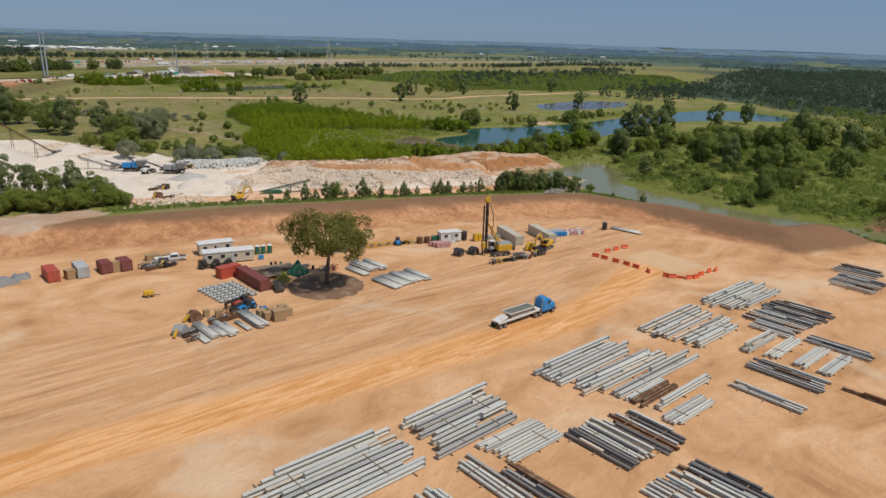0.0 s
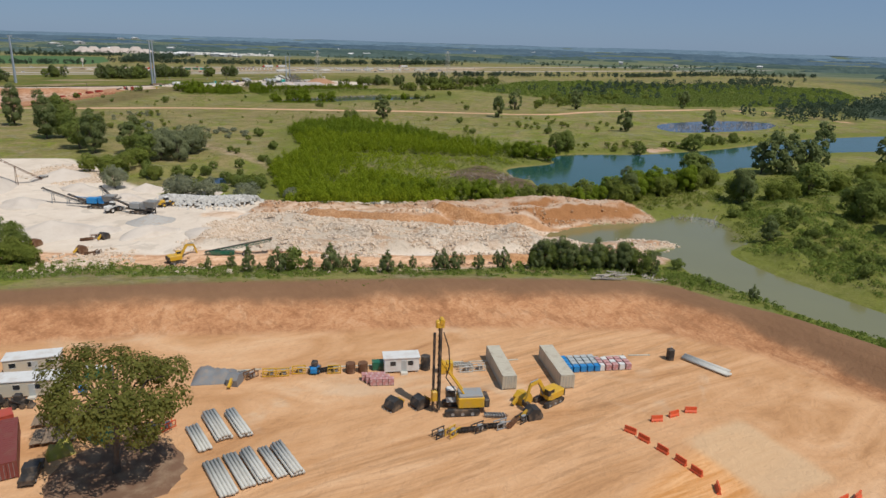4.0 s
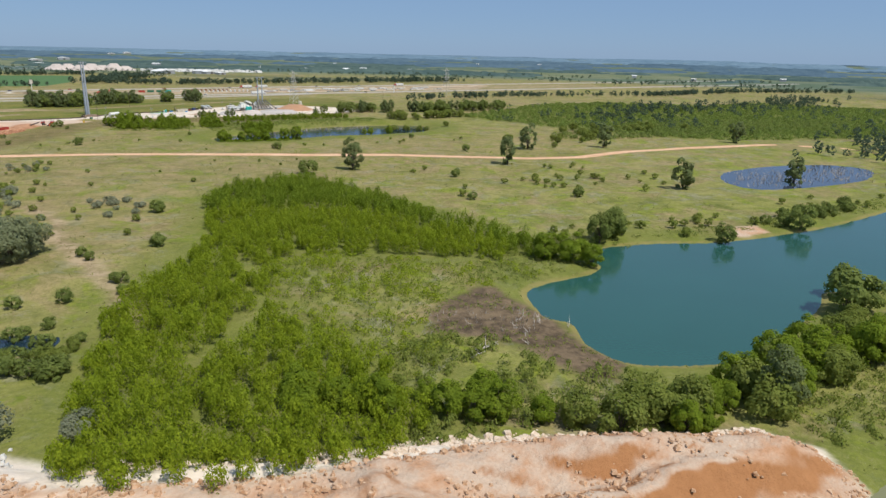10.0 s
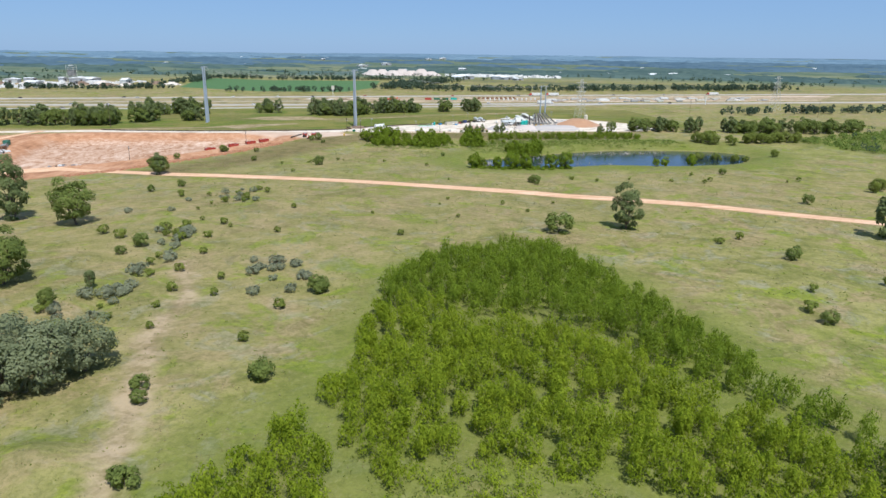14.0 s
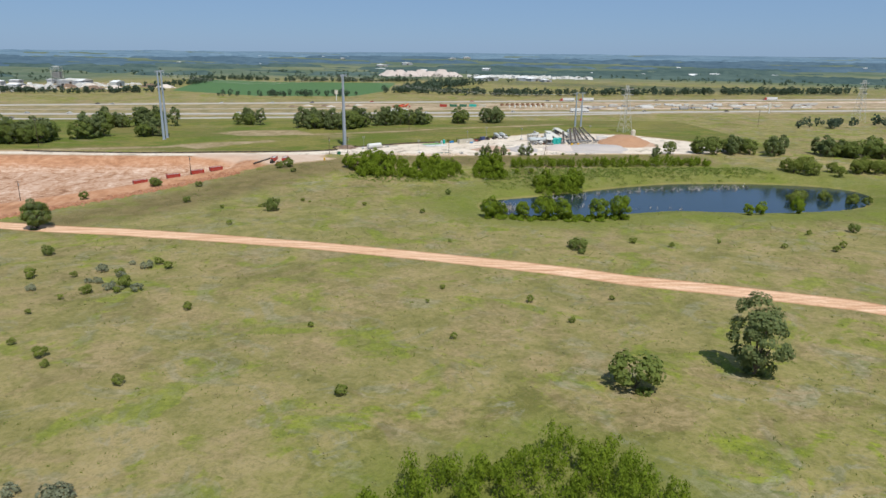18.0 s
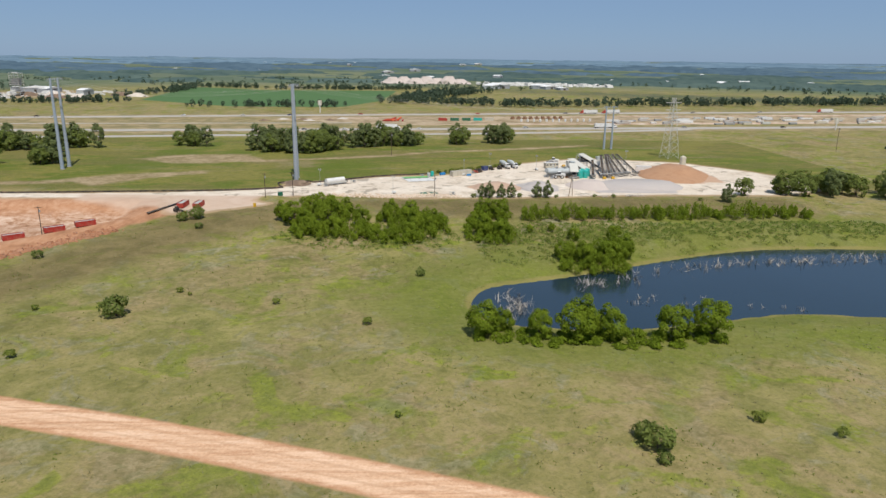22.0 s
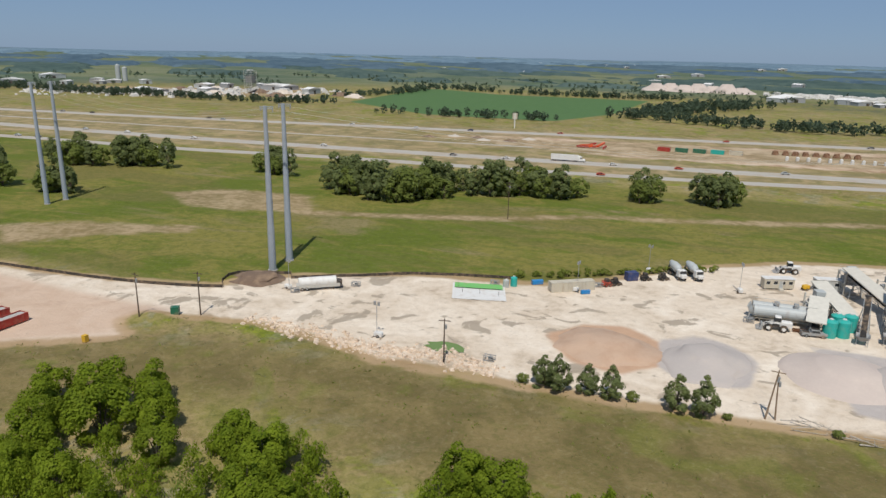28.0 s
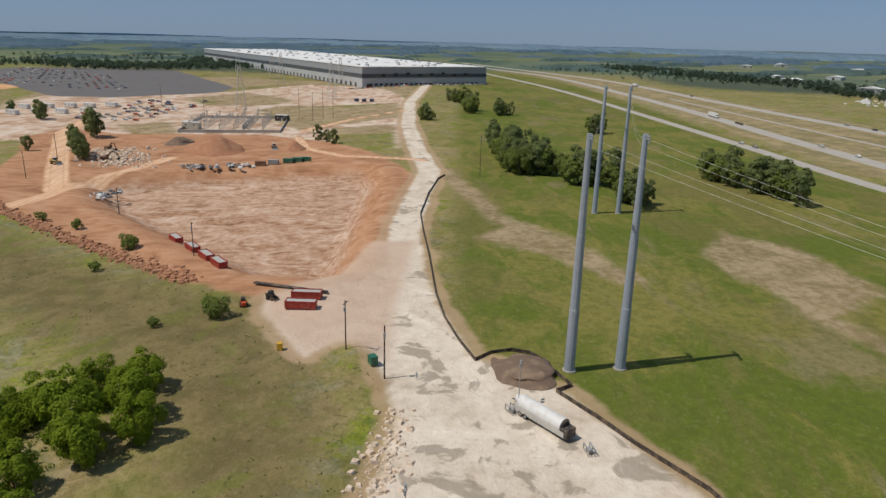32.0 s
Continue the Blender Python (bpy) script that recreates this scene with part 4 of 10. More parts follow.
EAST_SCRUB = [(500, 752), (540, 700), (560, 640), (596, 560), (640, 530), (720, 505), (830, 480), (1000, 560), (1160, 690), (1000, 790), (895, 770), (780, 850), (690, 850), (610, 800)]
TRAIL = [(166, 330), (163, 345), (161, 358), (159, 370), (156, 385), (152, 405), (149, 426), (150, 448), (140, 480)]
WILLOW = [(202, 440), (213, 468), (224, 478), (238, 482), (249, 487), (258, 481), (266, 466), (272, 446), (279, 421), (283, 392), (286, 372), (291, 357), (295, 340), (292, 333), (286, 332), (271, 331), (259, 341), (253, 350), (242, 354), (229, 358), (224, 367), (216, 362), (204, 360),
          (204, 345), (198, 334), (196, 319), (199, 300), (206, 275), (206, 258), (200, 247), (178, 244), (158, 250), (146, 257), (146, 279), (152, 301), (158, 325), (164, 343), (178, 365), (187, 378), (198, 402)]
MUD = [(242, 308), (251, 312), (257, 309), (257, 300), (259, 292), (258, 285), (256, 271), (256, 256), (248, 249), (243, 256), (242, 270), (234, 283), (224, 290), (231, 299)]
WORKS = [(-110, 530), (-200, 480), (-330, 430), (-420, 415), (-470, 560), (-640, 640), (-620, 700), (-560, 745), (-410, 778), (-160, 788), (-85, 788), (-95, 660)]
HIGHWAY_YARD = [(90, 1196), (140, 1140), (230, 1112), (400, 1124), (600, 1147), (800, 1172), (900, 1292), (700, 1264), (480, 1234), (276, 1202), (120, 1178)]
WORKS_GRASS = ([(-179, 732), (-198, 778), (-92, 786), (-62, 770), (-95, 748)], [(-312, 651), (-348, 665), (-366, 774), (-245, 780), (-176, 714), (-214, 690)],
               [(-187, 582), (-208, 613), (-147, 643), (-135, 619)], [(-402, 553), (-486, 597), (-404, 666), (-345, 655), (-340, 595)])
MOWN_TRACK = [(-54, 806), (-23, 812), (30, 824), (70, 832), (83, 839), (92, 846), (110, 854), (128, 861)]
BARE_TRACK = [(95, 899), (156, 901), (192, 913), (224, 925), (253, 944), (284, 951), (323, 965), (355, 977)]
BARE_FIELD = [(77, 906), (100, 925), (135, 929), (153, 906), (127, 890), (104, 889)]
BARE_BANK = [(70, 838), (91, 854), (131, 863), (134, 858), (110, 843), (98, 828), (92, 822)]
ground = build_ground()


def water_sheet(name, outline, height, material, label):
    me = bpy.data.meshes.new(name)
    me.from_pydata([(x, y, height) for x, y in outline], [], [tuple(range(len(outline)))])
    bm = bmesh.new()
    bm.from_mesh(me)
    bmesh.ops.triangulate(bm, faces=bm.faces)
    for f in bm.faces:
        if f.normal.z < 0:
            f.normal_flip()
    bm.to_mesh(me)
    bm.free()
    me.materials.append(material)
    tagged(new(name, me), label, "water", kind="structure")


water_sheet("water_channel", CHANNEL, -2.3, M_GREEN_WATER, "silty green water of the quarry channel")
water_sheet("water_lake", LAKE, -2.3, M_LAKE, "calm teal lake water between grassy banks")
water_sheet("water_pond", POND, -2.8, M_POND, "dark blue pond water with drowned branches")
water_sheet("water_marsh", MARSH, -1.3, M_MARSH, "shallow lilac-blue marsh water with dead reeds")
water_sheet("water_pool", POOL, -2.0, M_POND, "small dark pool in the pasture")


# ---- highway ----
def strip(name, line, width, height, material, label, category="road"):
    """A roadway laid along a line, with its own thickness."""
    pts = [Vector((x, y, 0)) for x, y in line]
    fine = []
    for i in range(len(pts) - 1):
        a, b, c, d = pts[max(i - 1, 0)], pts[i], pts[i + 1], pts[min(i + 2, len(pts) - 1)]
        steps = max(2, int((c - b).length / 25))
        for k in range(steps):
            u = k / steps
            fine.append(0.5 * ((2 * b) + (c - a) * u + (2 * a - 5 * b + 4 * c - d) * u * u + (3 * b - 3 * c + d - a) * u ** 3))
    fine.append(pts[-1])
    verts, faces = [], []
    for i, p in enumerate(fine):
        way = (fine[min(i + 1, len(fine) - 1)] - fine[max(i - 1, 0)]).normalized()
        side = Vector((-way.y, way.x, 0)) * (width / 2)
        z = level(p.x, p.y) + height
        for q, dz in ((p + side * 1.04, -0.5), (p + side, 0), (p - side, 0), (p - side * 1.04, -0.5)):
            verts.append((q.x, q.y, z + dz))
    for i in range(len(fine) - 1):
        faces += [(4 * i + k, 4 * i + k + 1, 4 * i + k + 5, 4 * i + k + 4) for k in range(3)]
    me = bpy.data.meshes.new(name)
    me.from_pydata(verts, [], [f[::-1] for f in faces])
    me.materials.append(material)
    return tagged(new(name, me), label, category, kind="structure")


FRONT_LANE = [(-1300, 830), (-800, 930), (-550, 968), (-237, 994), (-104, 1004), (-11, 1010), (93, 1026), (200, 1036), (311, 1052), (420, 1076), (470, 1090)]
strip("road_highway_near", NEAR_LANE, 13, 0.35, M_ROADWAY, "pale concrete highway carriageway in dry grass")
strip("road_highway_far", FAR_LANE, 13, 0.35, M_ROADWAY, "pale concrete highway carriageway in dry grass")
strip("road_frontage", FRONT_LANE, 9, 0.3, M_ROADWAY, "pale frontage road beside the highway")
strip("road_median_track", [(-500, 1075), (-200, 1095), (63, 1118), (180, 1130)], 4, 0.15, M_ROADWAY, "thin pale track between the carriageways")

# ---- trees and bushes ----
def leaf_cards(rng, centres, size, out, flat=0.6):
    """Small leaf sprays, one quad at each centre, turned loosely outwards and up."""
    n = len(centres)
    face = out * 1.0 + rng.normal(0, 0.32, (n, 3)) + [0, 0, 0.35]
    face /= np.linalg.norm(face, axis=1)[:, None]
    a = np.cross(face, rng.normal(size=(n, 3)))
    a /= np.linalg.norm(a, axis=1)[:, None]
    b = np.cross(face, a)
    s = size * rng.uniform(0.6, 1.35, (n, 1))
    return np.stack([centres - a * s, centres - b * s * flat, centres + a * s, centres + b * s * flat], 1)


def tree_kind(name, label, height, spread_r, trunk, lobes, leaves, size, material, seed, crown_low=0.3, tall=1.0, category="tree", lobe=1.0, point=0.0):
    """A tapered trunk with limbs, and a crown of leaf sprays in uneven lobes. Stands at the origin, to be copied."""
    rng = np.random.default_rng(seed)
    top = new(name)
    tagged(top, label, category)
    wood = Shape()
    fork = height * crown_low
    bend = rng.normal(0, 0.25, 2)
    wood.rod((0, 0, -0.3), (bend[0] * 0.5, bend[1] * 0.5, fork * 0.6), trunk, 8, trunk * 0.8)
    wood.rod((bend[0] * 0.5, bend[1] * 0.5, fork * 0.6), (bend[0], bend[1], fork), trunk * 0.8, 8, trunk * 0.6)
    # the crown: an uneven envelope set with overlapping lobes, leafy on their outer sides
    mid = np.array([bend[0], bend[1], fork + (height - fork) * 0.46])
    half = np.array([spread_r * 0.86, spread_r * 0.86, (height - fork) * 0.54])
    skew = rng.uniform(0, 6.28, 3)
    pts, outs = [], []
    for k in range(lobes):
        up = 1 - 2 * (k + 0.5) / lobes
        ang = k * 2.39996 + rng.uniform(-0.5, 0.5)
        flat_r = math.sqrt(max(0.0, 1 - up * up))
        d = np.array([math.cos(ang) * flat_r, math.sin(ang) * flat_r, up])
        bulge = 1 + 0.16 * math.sin(2 * ang + skew[0]) + 0.12 * math.sin(3 * ang + skew[1] + 2 * up) + rng.uniform(-0.12, 0.12)
        r = spread_r * rng.uniform(0.30, 0.46) * lobe * (1.0 if up > -0.4 else 0.8)
        slim = 1 - point * max(0.0, (up + 0.35) / 1.35)
        r *= 0.35 + 0.65 * slim
        c = mid + d * (half - r * 0.75) * bulge * rng.uniform(0.82, 1.0) * [slim, slim, 1]
        if k % 2 == 0:
            wood.rod((bend[0], bend[1], fork * 0.95), tuple(mid + (c - mid) * 0.55), trunk * 0.42, 5, trunk * 0.18)
            wood.rod(tuple(mid + (c - mid) * 0.55), tuple(c), trunk * 0.18, 4, trunk * 0.05)
        n = int(leaves / lobes * (r / (spread_r * 0.38 * lobe)) ** 2)
        p = rng.normal(size=(n * 2, 3))
        p /= np.linalg.norm(p, axis=1)[:, None]
        p = p[(p @ d > -0.35) & (p[:, 2] > -0.75)][:n]
        n = len(p)
        outs.append(p * 0.8 + d * 0.4)
        pts.append(p * rng.uniform(0.62, 1.06, (n, 1)) * [r, r, r * 0.82 * tall] + c)
    pts = np.concatenate(pts)
    pts[:, 2] = np.maximum(pts[:, 2], 0.12)
    part("trunk", wood, M_BARK, top)
    crown = new("crown", quads("crown", leaf_cards(rng, pts, size, np.concatenate(outs)), material))
    crown.parent = top
    return top


def kinds(name, label, count, seed, category="tree", **k):
    return [tree_kind(name, label, seed=seed + i, category=category, **k) for i in range(count)]


OAKS = kinds("oak_tree", "broad green oak tree standing in pasture", 3, 10, height=10, spread_r=5.4, trunk=0.34, lobes=22, leaves=5200, size=0.25, material=M_LEAF_MID, crown_low=0.08, lobe=0.82)
ELMS = kinds("elm_tree", "tall dark green tree standing in rough grass", 3, 20, height=12, spread_r=4.2, trunk=0.3, lobes=22, leaves=5200, size=0.25, material=M_LEAF_DARK, crown_low=0.04, tall=1.15, lobe=0.86)
GREYS = kinds("grey_tree", "grey-green bushy tree at the quarry rim", 2, 30, height=6, spread_r=4.0, trunk=0.2, lobes=14, leaves=3000, size=0.21, material=M_LEAF_GREY, crown_low=0.05)
PALES = kinds("gully_tree", "broad pale grey-green tree beside a gully", 3, 35, height=10, spread_r=5.6, trunk=0.3, lobes=24, leaves=5200, size=0.24, material=M_LEAF_PALE, crown_low=0.05, lobe=0.75)
CEDARS = kinds("cedar_tree", "small dark pointed cedar on the bank", 3, 40, height=4.5, spread_r=1.7, trunk=0.12, lobes=20, leaves=2400, size=0.15, material=M_LEAF_DARK, crown_low=0.04, tall=1.5, lobe=0.8, point=0.8)
BUSHES = kinds("bush", "rounded green bush in rough pasture", 3, 50, "bush", height=3.2, spread_r=2.2, trunk=0.08, lobes=11, leaves=1000, size=0.2, material=M_LEAF_MID, crown_low=0.03)
SHRUBS = kinds("shrub", "small olive green shrub in dry pasture", 3, 60, "bush", height=1.9, spread_r=1.3, trunk=0.05, lobes=7, leaves=360, size=0.17, material=M_LEAF_OLIVE, crown_low=0.03)
GREY_SHRUBS = kinds("shrub", "low grey-green shrub in dry pasture", 2, 65, "bush", height=1.7, spread_r=1.6, trunk=0.05, lobes=7, leaves=360, size=0.18, material=M_LEAF_GREY, crown_low=0.03)
WILLOWS = kinds("willow_tree", "bright green willow at the water's edge", 3, 70, height=7.5, spread_r=4.0, trunk=0.2, lobes=18, leaves=5200, size=0.2, material=M_LEAF_POND, crown_low=0.05, tall=1.2, lobe=0.8)
OLIVES = kinds("scrub_tree", "olive green scrub tree on an overgrown mound", 3, 80, height=6.0, spread_r=3.6, trunk=0.16, lobes=14, leaves=2600, size=0.22, material=M_LEAF_OLIVE, crown_low=0.04)
OAKS_FAR = kinds("oak_tree", "broad green oak tree in distant grass", 3, 90, height=10, spread_r=5.4, trunk=0.34, lobes=16, leaves=1100, size=0.52, material=M_LEAF_MID, crown_low=0.06, lobe=0.9)
ELMS_FAR = kinds("elm_tree", "tall dark green tree in a distant clump", 3, 95, height=12, spread_r=4.4, trunk=0.3, lobes=16, leaves=1100, size=0.52, material=M_LEAF_DARK, crown_low=0.04, tall=1.15, lobe=0.9)
plant_rng = random.Random(5)
USED = set()


def plant(kind, x, y, size=1.0, sink=0.0, wide=1.0, group=""):
    """Stand one tree of a kind at a place; the first of each kind is the original itself."""
    if x > 330 or y > 850 or x < -60:                 # distant stands take the lighter build
        kind = OAKS_FAR if kind is OAKS else ELMS_FAR if kind is ELMS else kind
    src = plant_rng.choice(kind)
    size *= 1.38
    m = pose(x, y, level(x, y) - sink, 0, 0, plant_rng.uniform(0, 360)) @ Matrix.Diagonal((size * wide, size * wide, size * plant_rng.uniform(0.9, 1.1), 1))
    if src.name not in USED:
        USED.add(src.name)
        src.matrix_basis = m
        ob = src
    else:
        ob = src.copy()
        scene.collection.objects.link(ob)
        ob.matrix_basis = m
        for o in src.children:
            c = o.copy()
            scene.collection.objects.link(c)
            c.parent = ob
    if group:
        ob["group"] = group
    return ob


def grove(kind, line, count, width, lo, hi, group=""):
    """Trees scattered along a line."""
    seg = [math.dist(a, b) for a, b in zip(line[:-1], line[1:])]
    for _ in range(count):
        u = plant_rng.uniform(0, sum(seg))
        for (a, b), s in zip(zip(line[:-1], line[1:]), seg):
            if u <= s:
                break
            u -= s
        x, y = a[0] + (b[0] - a[0]) * u / s, a[1] + (b[1] - a[1]) * u / s
        plant(kind, x + plant_rng.uniform(-width, width), y + plant_rng.uniform(-width, width), plant_rng.uniform(lo, hi), group=group)


# the shade tree of the yard
YARD_TREE = tree_kind("shade_tree", "large broad green tree on a ring of dark earth", 17.5, 11.6, 0.55, 46, 15000, 0.24, M_LEAF_OAK, 3, 0.40, lobe=0.55)
YARD_TREE.matrix_basis = pose(78.7, 127.0, 0.5, 0, 0, 40)
# lone trees of the pasture
plant(ELMS, 297, 515, 1.1, wide=1.05)
plant(BUSHES, 270, 508, 1.9, wide=1.15)
for x, y, s in ((430, 396, 1.0), (388, 493, 1.0), (502, 535, 1.05), (440, 545, 1.1), (621, 514, 1.1), (498, 381, 1.0), (431, 395, 0.6), (85, 639, 0.75)):
    plant(ELMS, x, y, s)
plant(OAKS, 85, 641, 0.85)
for x, y, s in ((329, 339, 0.95), (320, 336, 0.8), (365, 317, 0.6), (408, 317, 0.75), (333, 253, 1.0), (336, 251, 0.8)):
    plant(OAKS, x, y, s)
# pale grey-green trees by the gully
for x, y, s in ((121, 380, 0.9), (128, 376, 0.85), (137, 394, 0.95), (130, 390, 1.0), (119, 395, 1.0), (142, 401, 0.9), (126, 402, 0.9)):
    plant(PALES, x, y, s * 1.1)
# dark wood beside the west pasture
for x, y, s in ((112, 378, 1.0), (112, 405, 1.0), (96, 412, 1.1), (90, 428, 1.1),
                (76, 466, 1.2), (84, 470, 1.1), (97, 458, 1.0), (87, 531, 1.1), (60, 540, 1.2), (117, 440, 0.35), (122, 455, 0.3)):
    plant(OAKS if plant_rng.random() < 0.6 else ELMS, x, y, s * 1.15)
for x, y, s in ((97, 343, 1.2), (102, 348, 1.1), (109, 352, 1.1), (90, 350, 1.1), (112, 332, 0.8), (95, 338, 0.7)):
    plant(OLIVES, x, y, s)
for x, y, s in ((118, 297, 1.0), (124, 293, 1.0), (136, 281, 1.0), (150, 276, 0.7), (114, 300, 0.9), (96, 316, 1.1)):
    plant(GREYS, x, y, s)
for x, y, s in ((178, 396, 0.8), (179, 395, 1.1), (150, 350, 0.9), (163, 361, 0.7), (146, 303, 1.1), (156, 392, 0.8), (186, 448, 0.9), (186, 449, 1.2), (164, 350, 0.7), (139, 330, 0.9)):
    plant(BUSHES, x, y, s)
# wood by the quarry heap, west of the yard
for x, y, s in ((33, 266, 1.0), (40, 268, 0.9), (46, 258, 1.0), (52, 256, 1.0), (58, 252, 0.95), (63, 247, 0.9), (26, 262, 1.0), (30, 252, 0.8), (18, 262, 1.0), (66, 243, 0.6)):
    plant(ELMS if plant_rng.random() < 0.5 else OAKS, x, y, s * 0.8)
grove(OLIVES, [(5, 250), (40, 246), (70, 234)], 34, 6, 0.5, 0.95)
# cedars and bushes along the bank between yard and quarry
for x, y, s in ((114, 196, 1.0), (121, 193, 1.1), (132, 188, 1.2), (137, 185, 0.8), (144, 181, 1.05), (157, 177, 0.9), (160, 176, 0.9), (166, 175, 0.7), (172, 173, 1.0), (180, 170, 0.8)):
    plant(CEDARS, x, y, s)
plant(BUSHES, 125, 195, 1.3)
for k in range(26):
    u = k / 25
    plant(ELMS if k % 3 else OAKS, 181 + 26 * u + plant_rng.uniform(-1, 1), 170 - 11 * u + plant_rng.uniform(-2, 2), plant_rng.uniform(0.36, 0.56), wide=0.9)
plant(CEDARS, 219, 135, 0.7), plant(CEDARS, 217, 146, 0.5), plant(BUSHES, 221, 160, 0.8)
# banks of the lake and channel
grove(WILLOWS, [(182, 270), (205, 258), (230, 240), (262, 226)], 22, 5, 0.45, 0.8)
grove(OLIVES, [(232, 238), (262, 228), (290, 232), (320, 240)], 26, 6, 0.7, 1.2)
grove(WILLOWS, [(262, 232), (290, 236), (310, 230)], 10, 5, 0.8, 1.1)
for x, y, s in ((375, 247, 1.15), (381, 243, 1.2), (387, 240, 1.15), (394, 236, 1.2), (400, 236, 1.0), (266, 226, 0.75), (306, 205, 0.9), (511, 300, 1.2), (452, 230, 1.2), (520, 240, 1.2), (459, 176, 1.3), (412, 130, 1.2)):
    plant(ELMS, x, y, s)
plant(OAKS, 346, 262, 0.7)
grove(OLIVES, [(300, 215), (340, 215), (390, 205), (460, 190)], 30, 14, 0.7, 1.3)
grove(BUSHES, [(262, 140), (300, 150), (350, 140), (420, 120)], 34, 18, 0.5, 1.3)
for x, y, s in ((347, 204, 1.1), (320, 167, 1.15), (326, 172, 1.0), (332, 165, 1.0), (359, 168, 1.2), (366, 174, 1.1), (324, 137, 1.1), (332, 130, 1.0), (308, 206, 0.8), (312, 148, 0.9), (318, 152, 0.8), (261, 108, 0.6), (280, 117, 0.75), (286, 112, 0.7), (268, 166, 0.5), (296, 112, 0.8), (340, 110, 1.0)):
    plant(OAKS if plant_rng.random() < 0.65 else ELMS, x, y, s)
grove(OAKS, [(370, 190), (400, 180), (440, 150), (500, 120)], 18, 16, 0.7, 1.1)
grove(BUSHES, [(255, 100), (265, 150), (290, 180), (290, 200)], 22, 9, 0.5, 1.1)
grove(OLIVES, [(270, 60), (320, 70), (380, 80)], 22, 20, 0.5, 1.0)
# shrubs of the west pasture and along its gully
for x, y, s in ((122, 498, 1.1), (158, 386, 0.7), (164, 360, 0.9), (105, 607, 0.8), (95, 594, 0.8), (148, 306, 1.0), (132, 302, 0.8), (118, 489, 0.8)):
    plant(BUSHES, x, y, s)
for x, y, s in ((103, 516, 1.4), (111, 509, 1.5), (165, 513, 0.9), (211, 508, 1.0), (335, 499, 1.2), (325, 492, 1.1), (157, 448, 0.9), (171, 416, 1.0), (177, 438, 1.2), (352, 444, 1.3), (373, 446, 1.4)):
    plant(SHRUBS, x, y, s)
grove(GREY_SHRUBS, CREEK, 34, 6, 0.7, 1.6)
grove(GREY_SHRUBS, [(168, 480), (172, 462), (176, 446)], 18, 8, 0.5, 1.2)
grove(GREY_SHRUBS, [(90, 560), (130, 560), (150, 600)], 12, 14, 0.5, 1.1)
grove(SHRUBS, CREEK, 14, 7, 0.7, 1.7)
for k in range(26):
    plant(CEDARS if k % 3 else SHRUBS, 104 + 3.1 * k + plant_rng.uniform(-2, 2), 203 - 1.15 * k + plant_rng.uniform(-4, 4), plant_rng.uniform(0.35, 0.75))
grove(OLIVES, [(112, 312), (132, 314), (152, 314)], 12, 4, 0.35, 0.6)
grove(BUSHES, [(100, 340), (130, 345), (150, 330), (140, 310)], 22, 9, 0.5, 1.1)
grove(BUSHES, [(372, 326), (400, 327), (430, 328), (480, 334)], 22, 5, 0.5, 1.2)
grove(SHRUBS, [(300, 350), (340, 350), (380, 345)], 16, 9, 0.7, 1.4)
# bushes above the lake's far shore and over the pasture
grove(SHRUBS, [(330, 345), (400, 335), (480, 340), (560, 345)], 26, 12, 0.7, 1.5)
grove(SHRUBS, [(120, 420), (140, 480), (150, 540), (120, 600)], 30, 22, 0.6, 1.3)
grove(SHRUBS, [(310, 420), (360, 440), (400, 420), (430, 470)], 30, 25, 0.7, 1.5)
grove(SHRUBS, [(190, 520), (230, 560), (330, 500), (380, 470)], 9, 25, 0.4, 0.8)
grove(SHRUBS, [(100, 650), (170, 680), (230, 660), (250, 620)], 9, 25, 0.4, 0.9)
grove(SHRUBS, [(300, 630), (350, 620), (420, 600)], 9, 20, 0.5, 1.0)
grove(OLIVES, [(450, 560), (520, 590), (600, 620), (660, 600)], 40, 25, 0.6, 1.0)
for x, y, s in ((316, 417, 0.9), (282, 607, 1.15), (281, 611, 0.8), (167, 669, 1.35), (396, 554, 1.1), (339, 471, 1.1), (367, 403, 1.2), (282, 603, 0.5), (392, 628, 0.9), (158, 761, 1.2), (154, 758, 0.9), (163, 748, 0.6),
                (102, 716, 1.1), (103, 717, 0.9), (127, 684, 0.7), (123, 716, 0.7), (80, 690, 0.8), (70, 672, 0.8), (242, 700, 0.6)):
    plant(BUSHES, x, y, s)
# round the pond
for x, y, s in ((257, 655, 0.85), (262, 660, 0.55), (270, 655, 0.72), (279, 653, 1.0), (286, 654, 0.85), (301, 654, 0.9), (310, 654, 0.95), (366, 659, 0.5), (372, 660, 0.55), (390, 664, 0.7)):
    plant(WILLOWS, x, y, s)
for x, y, s in ((207, 753, 1.15), (231, 757, 0.8), (238, 755, 0.85), (246, 747, 0.8), (240, 747, 0.75), (212, 741, 0.7), (203, 741, 0.7), (226, 736, 0.6), (238, 735, 0.65), (266, 762, 0.75), (272, 761, 0.8), (261, 749, 0.55),
                (264, 740, 0.75), (270, 736, 0.75), (281, 744, 0.32), (289, 745, 0.32), (295, 735, 0.5), (309, 735, 0.55), (288, 716, 0.7), (294, 714, 0.8), (302, 716, 0.85), (308, 720, 0.85)):
    plant(WILLOWS, x, y, s)
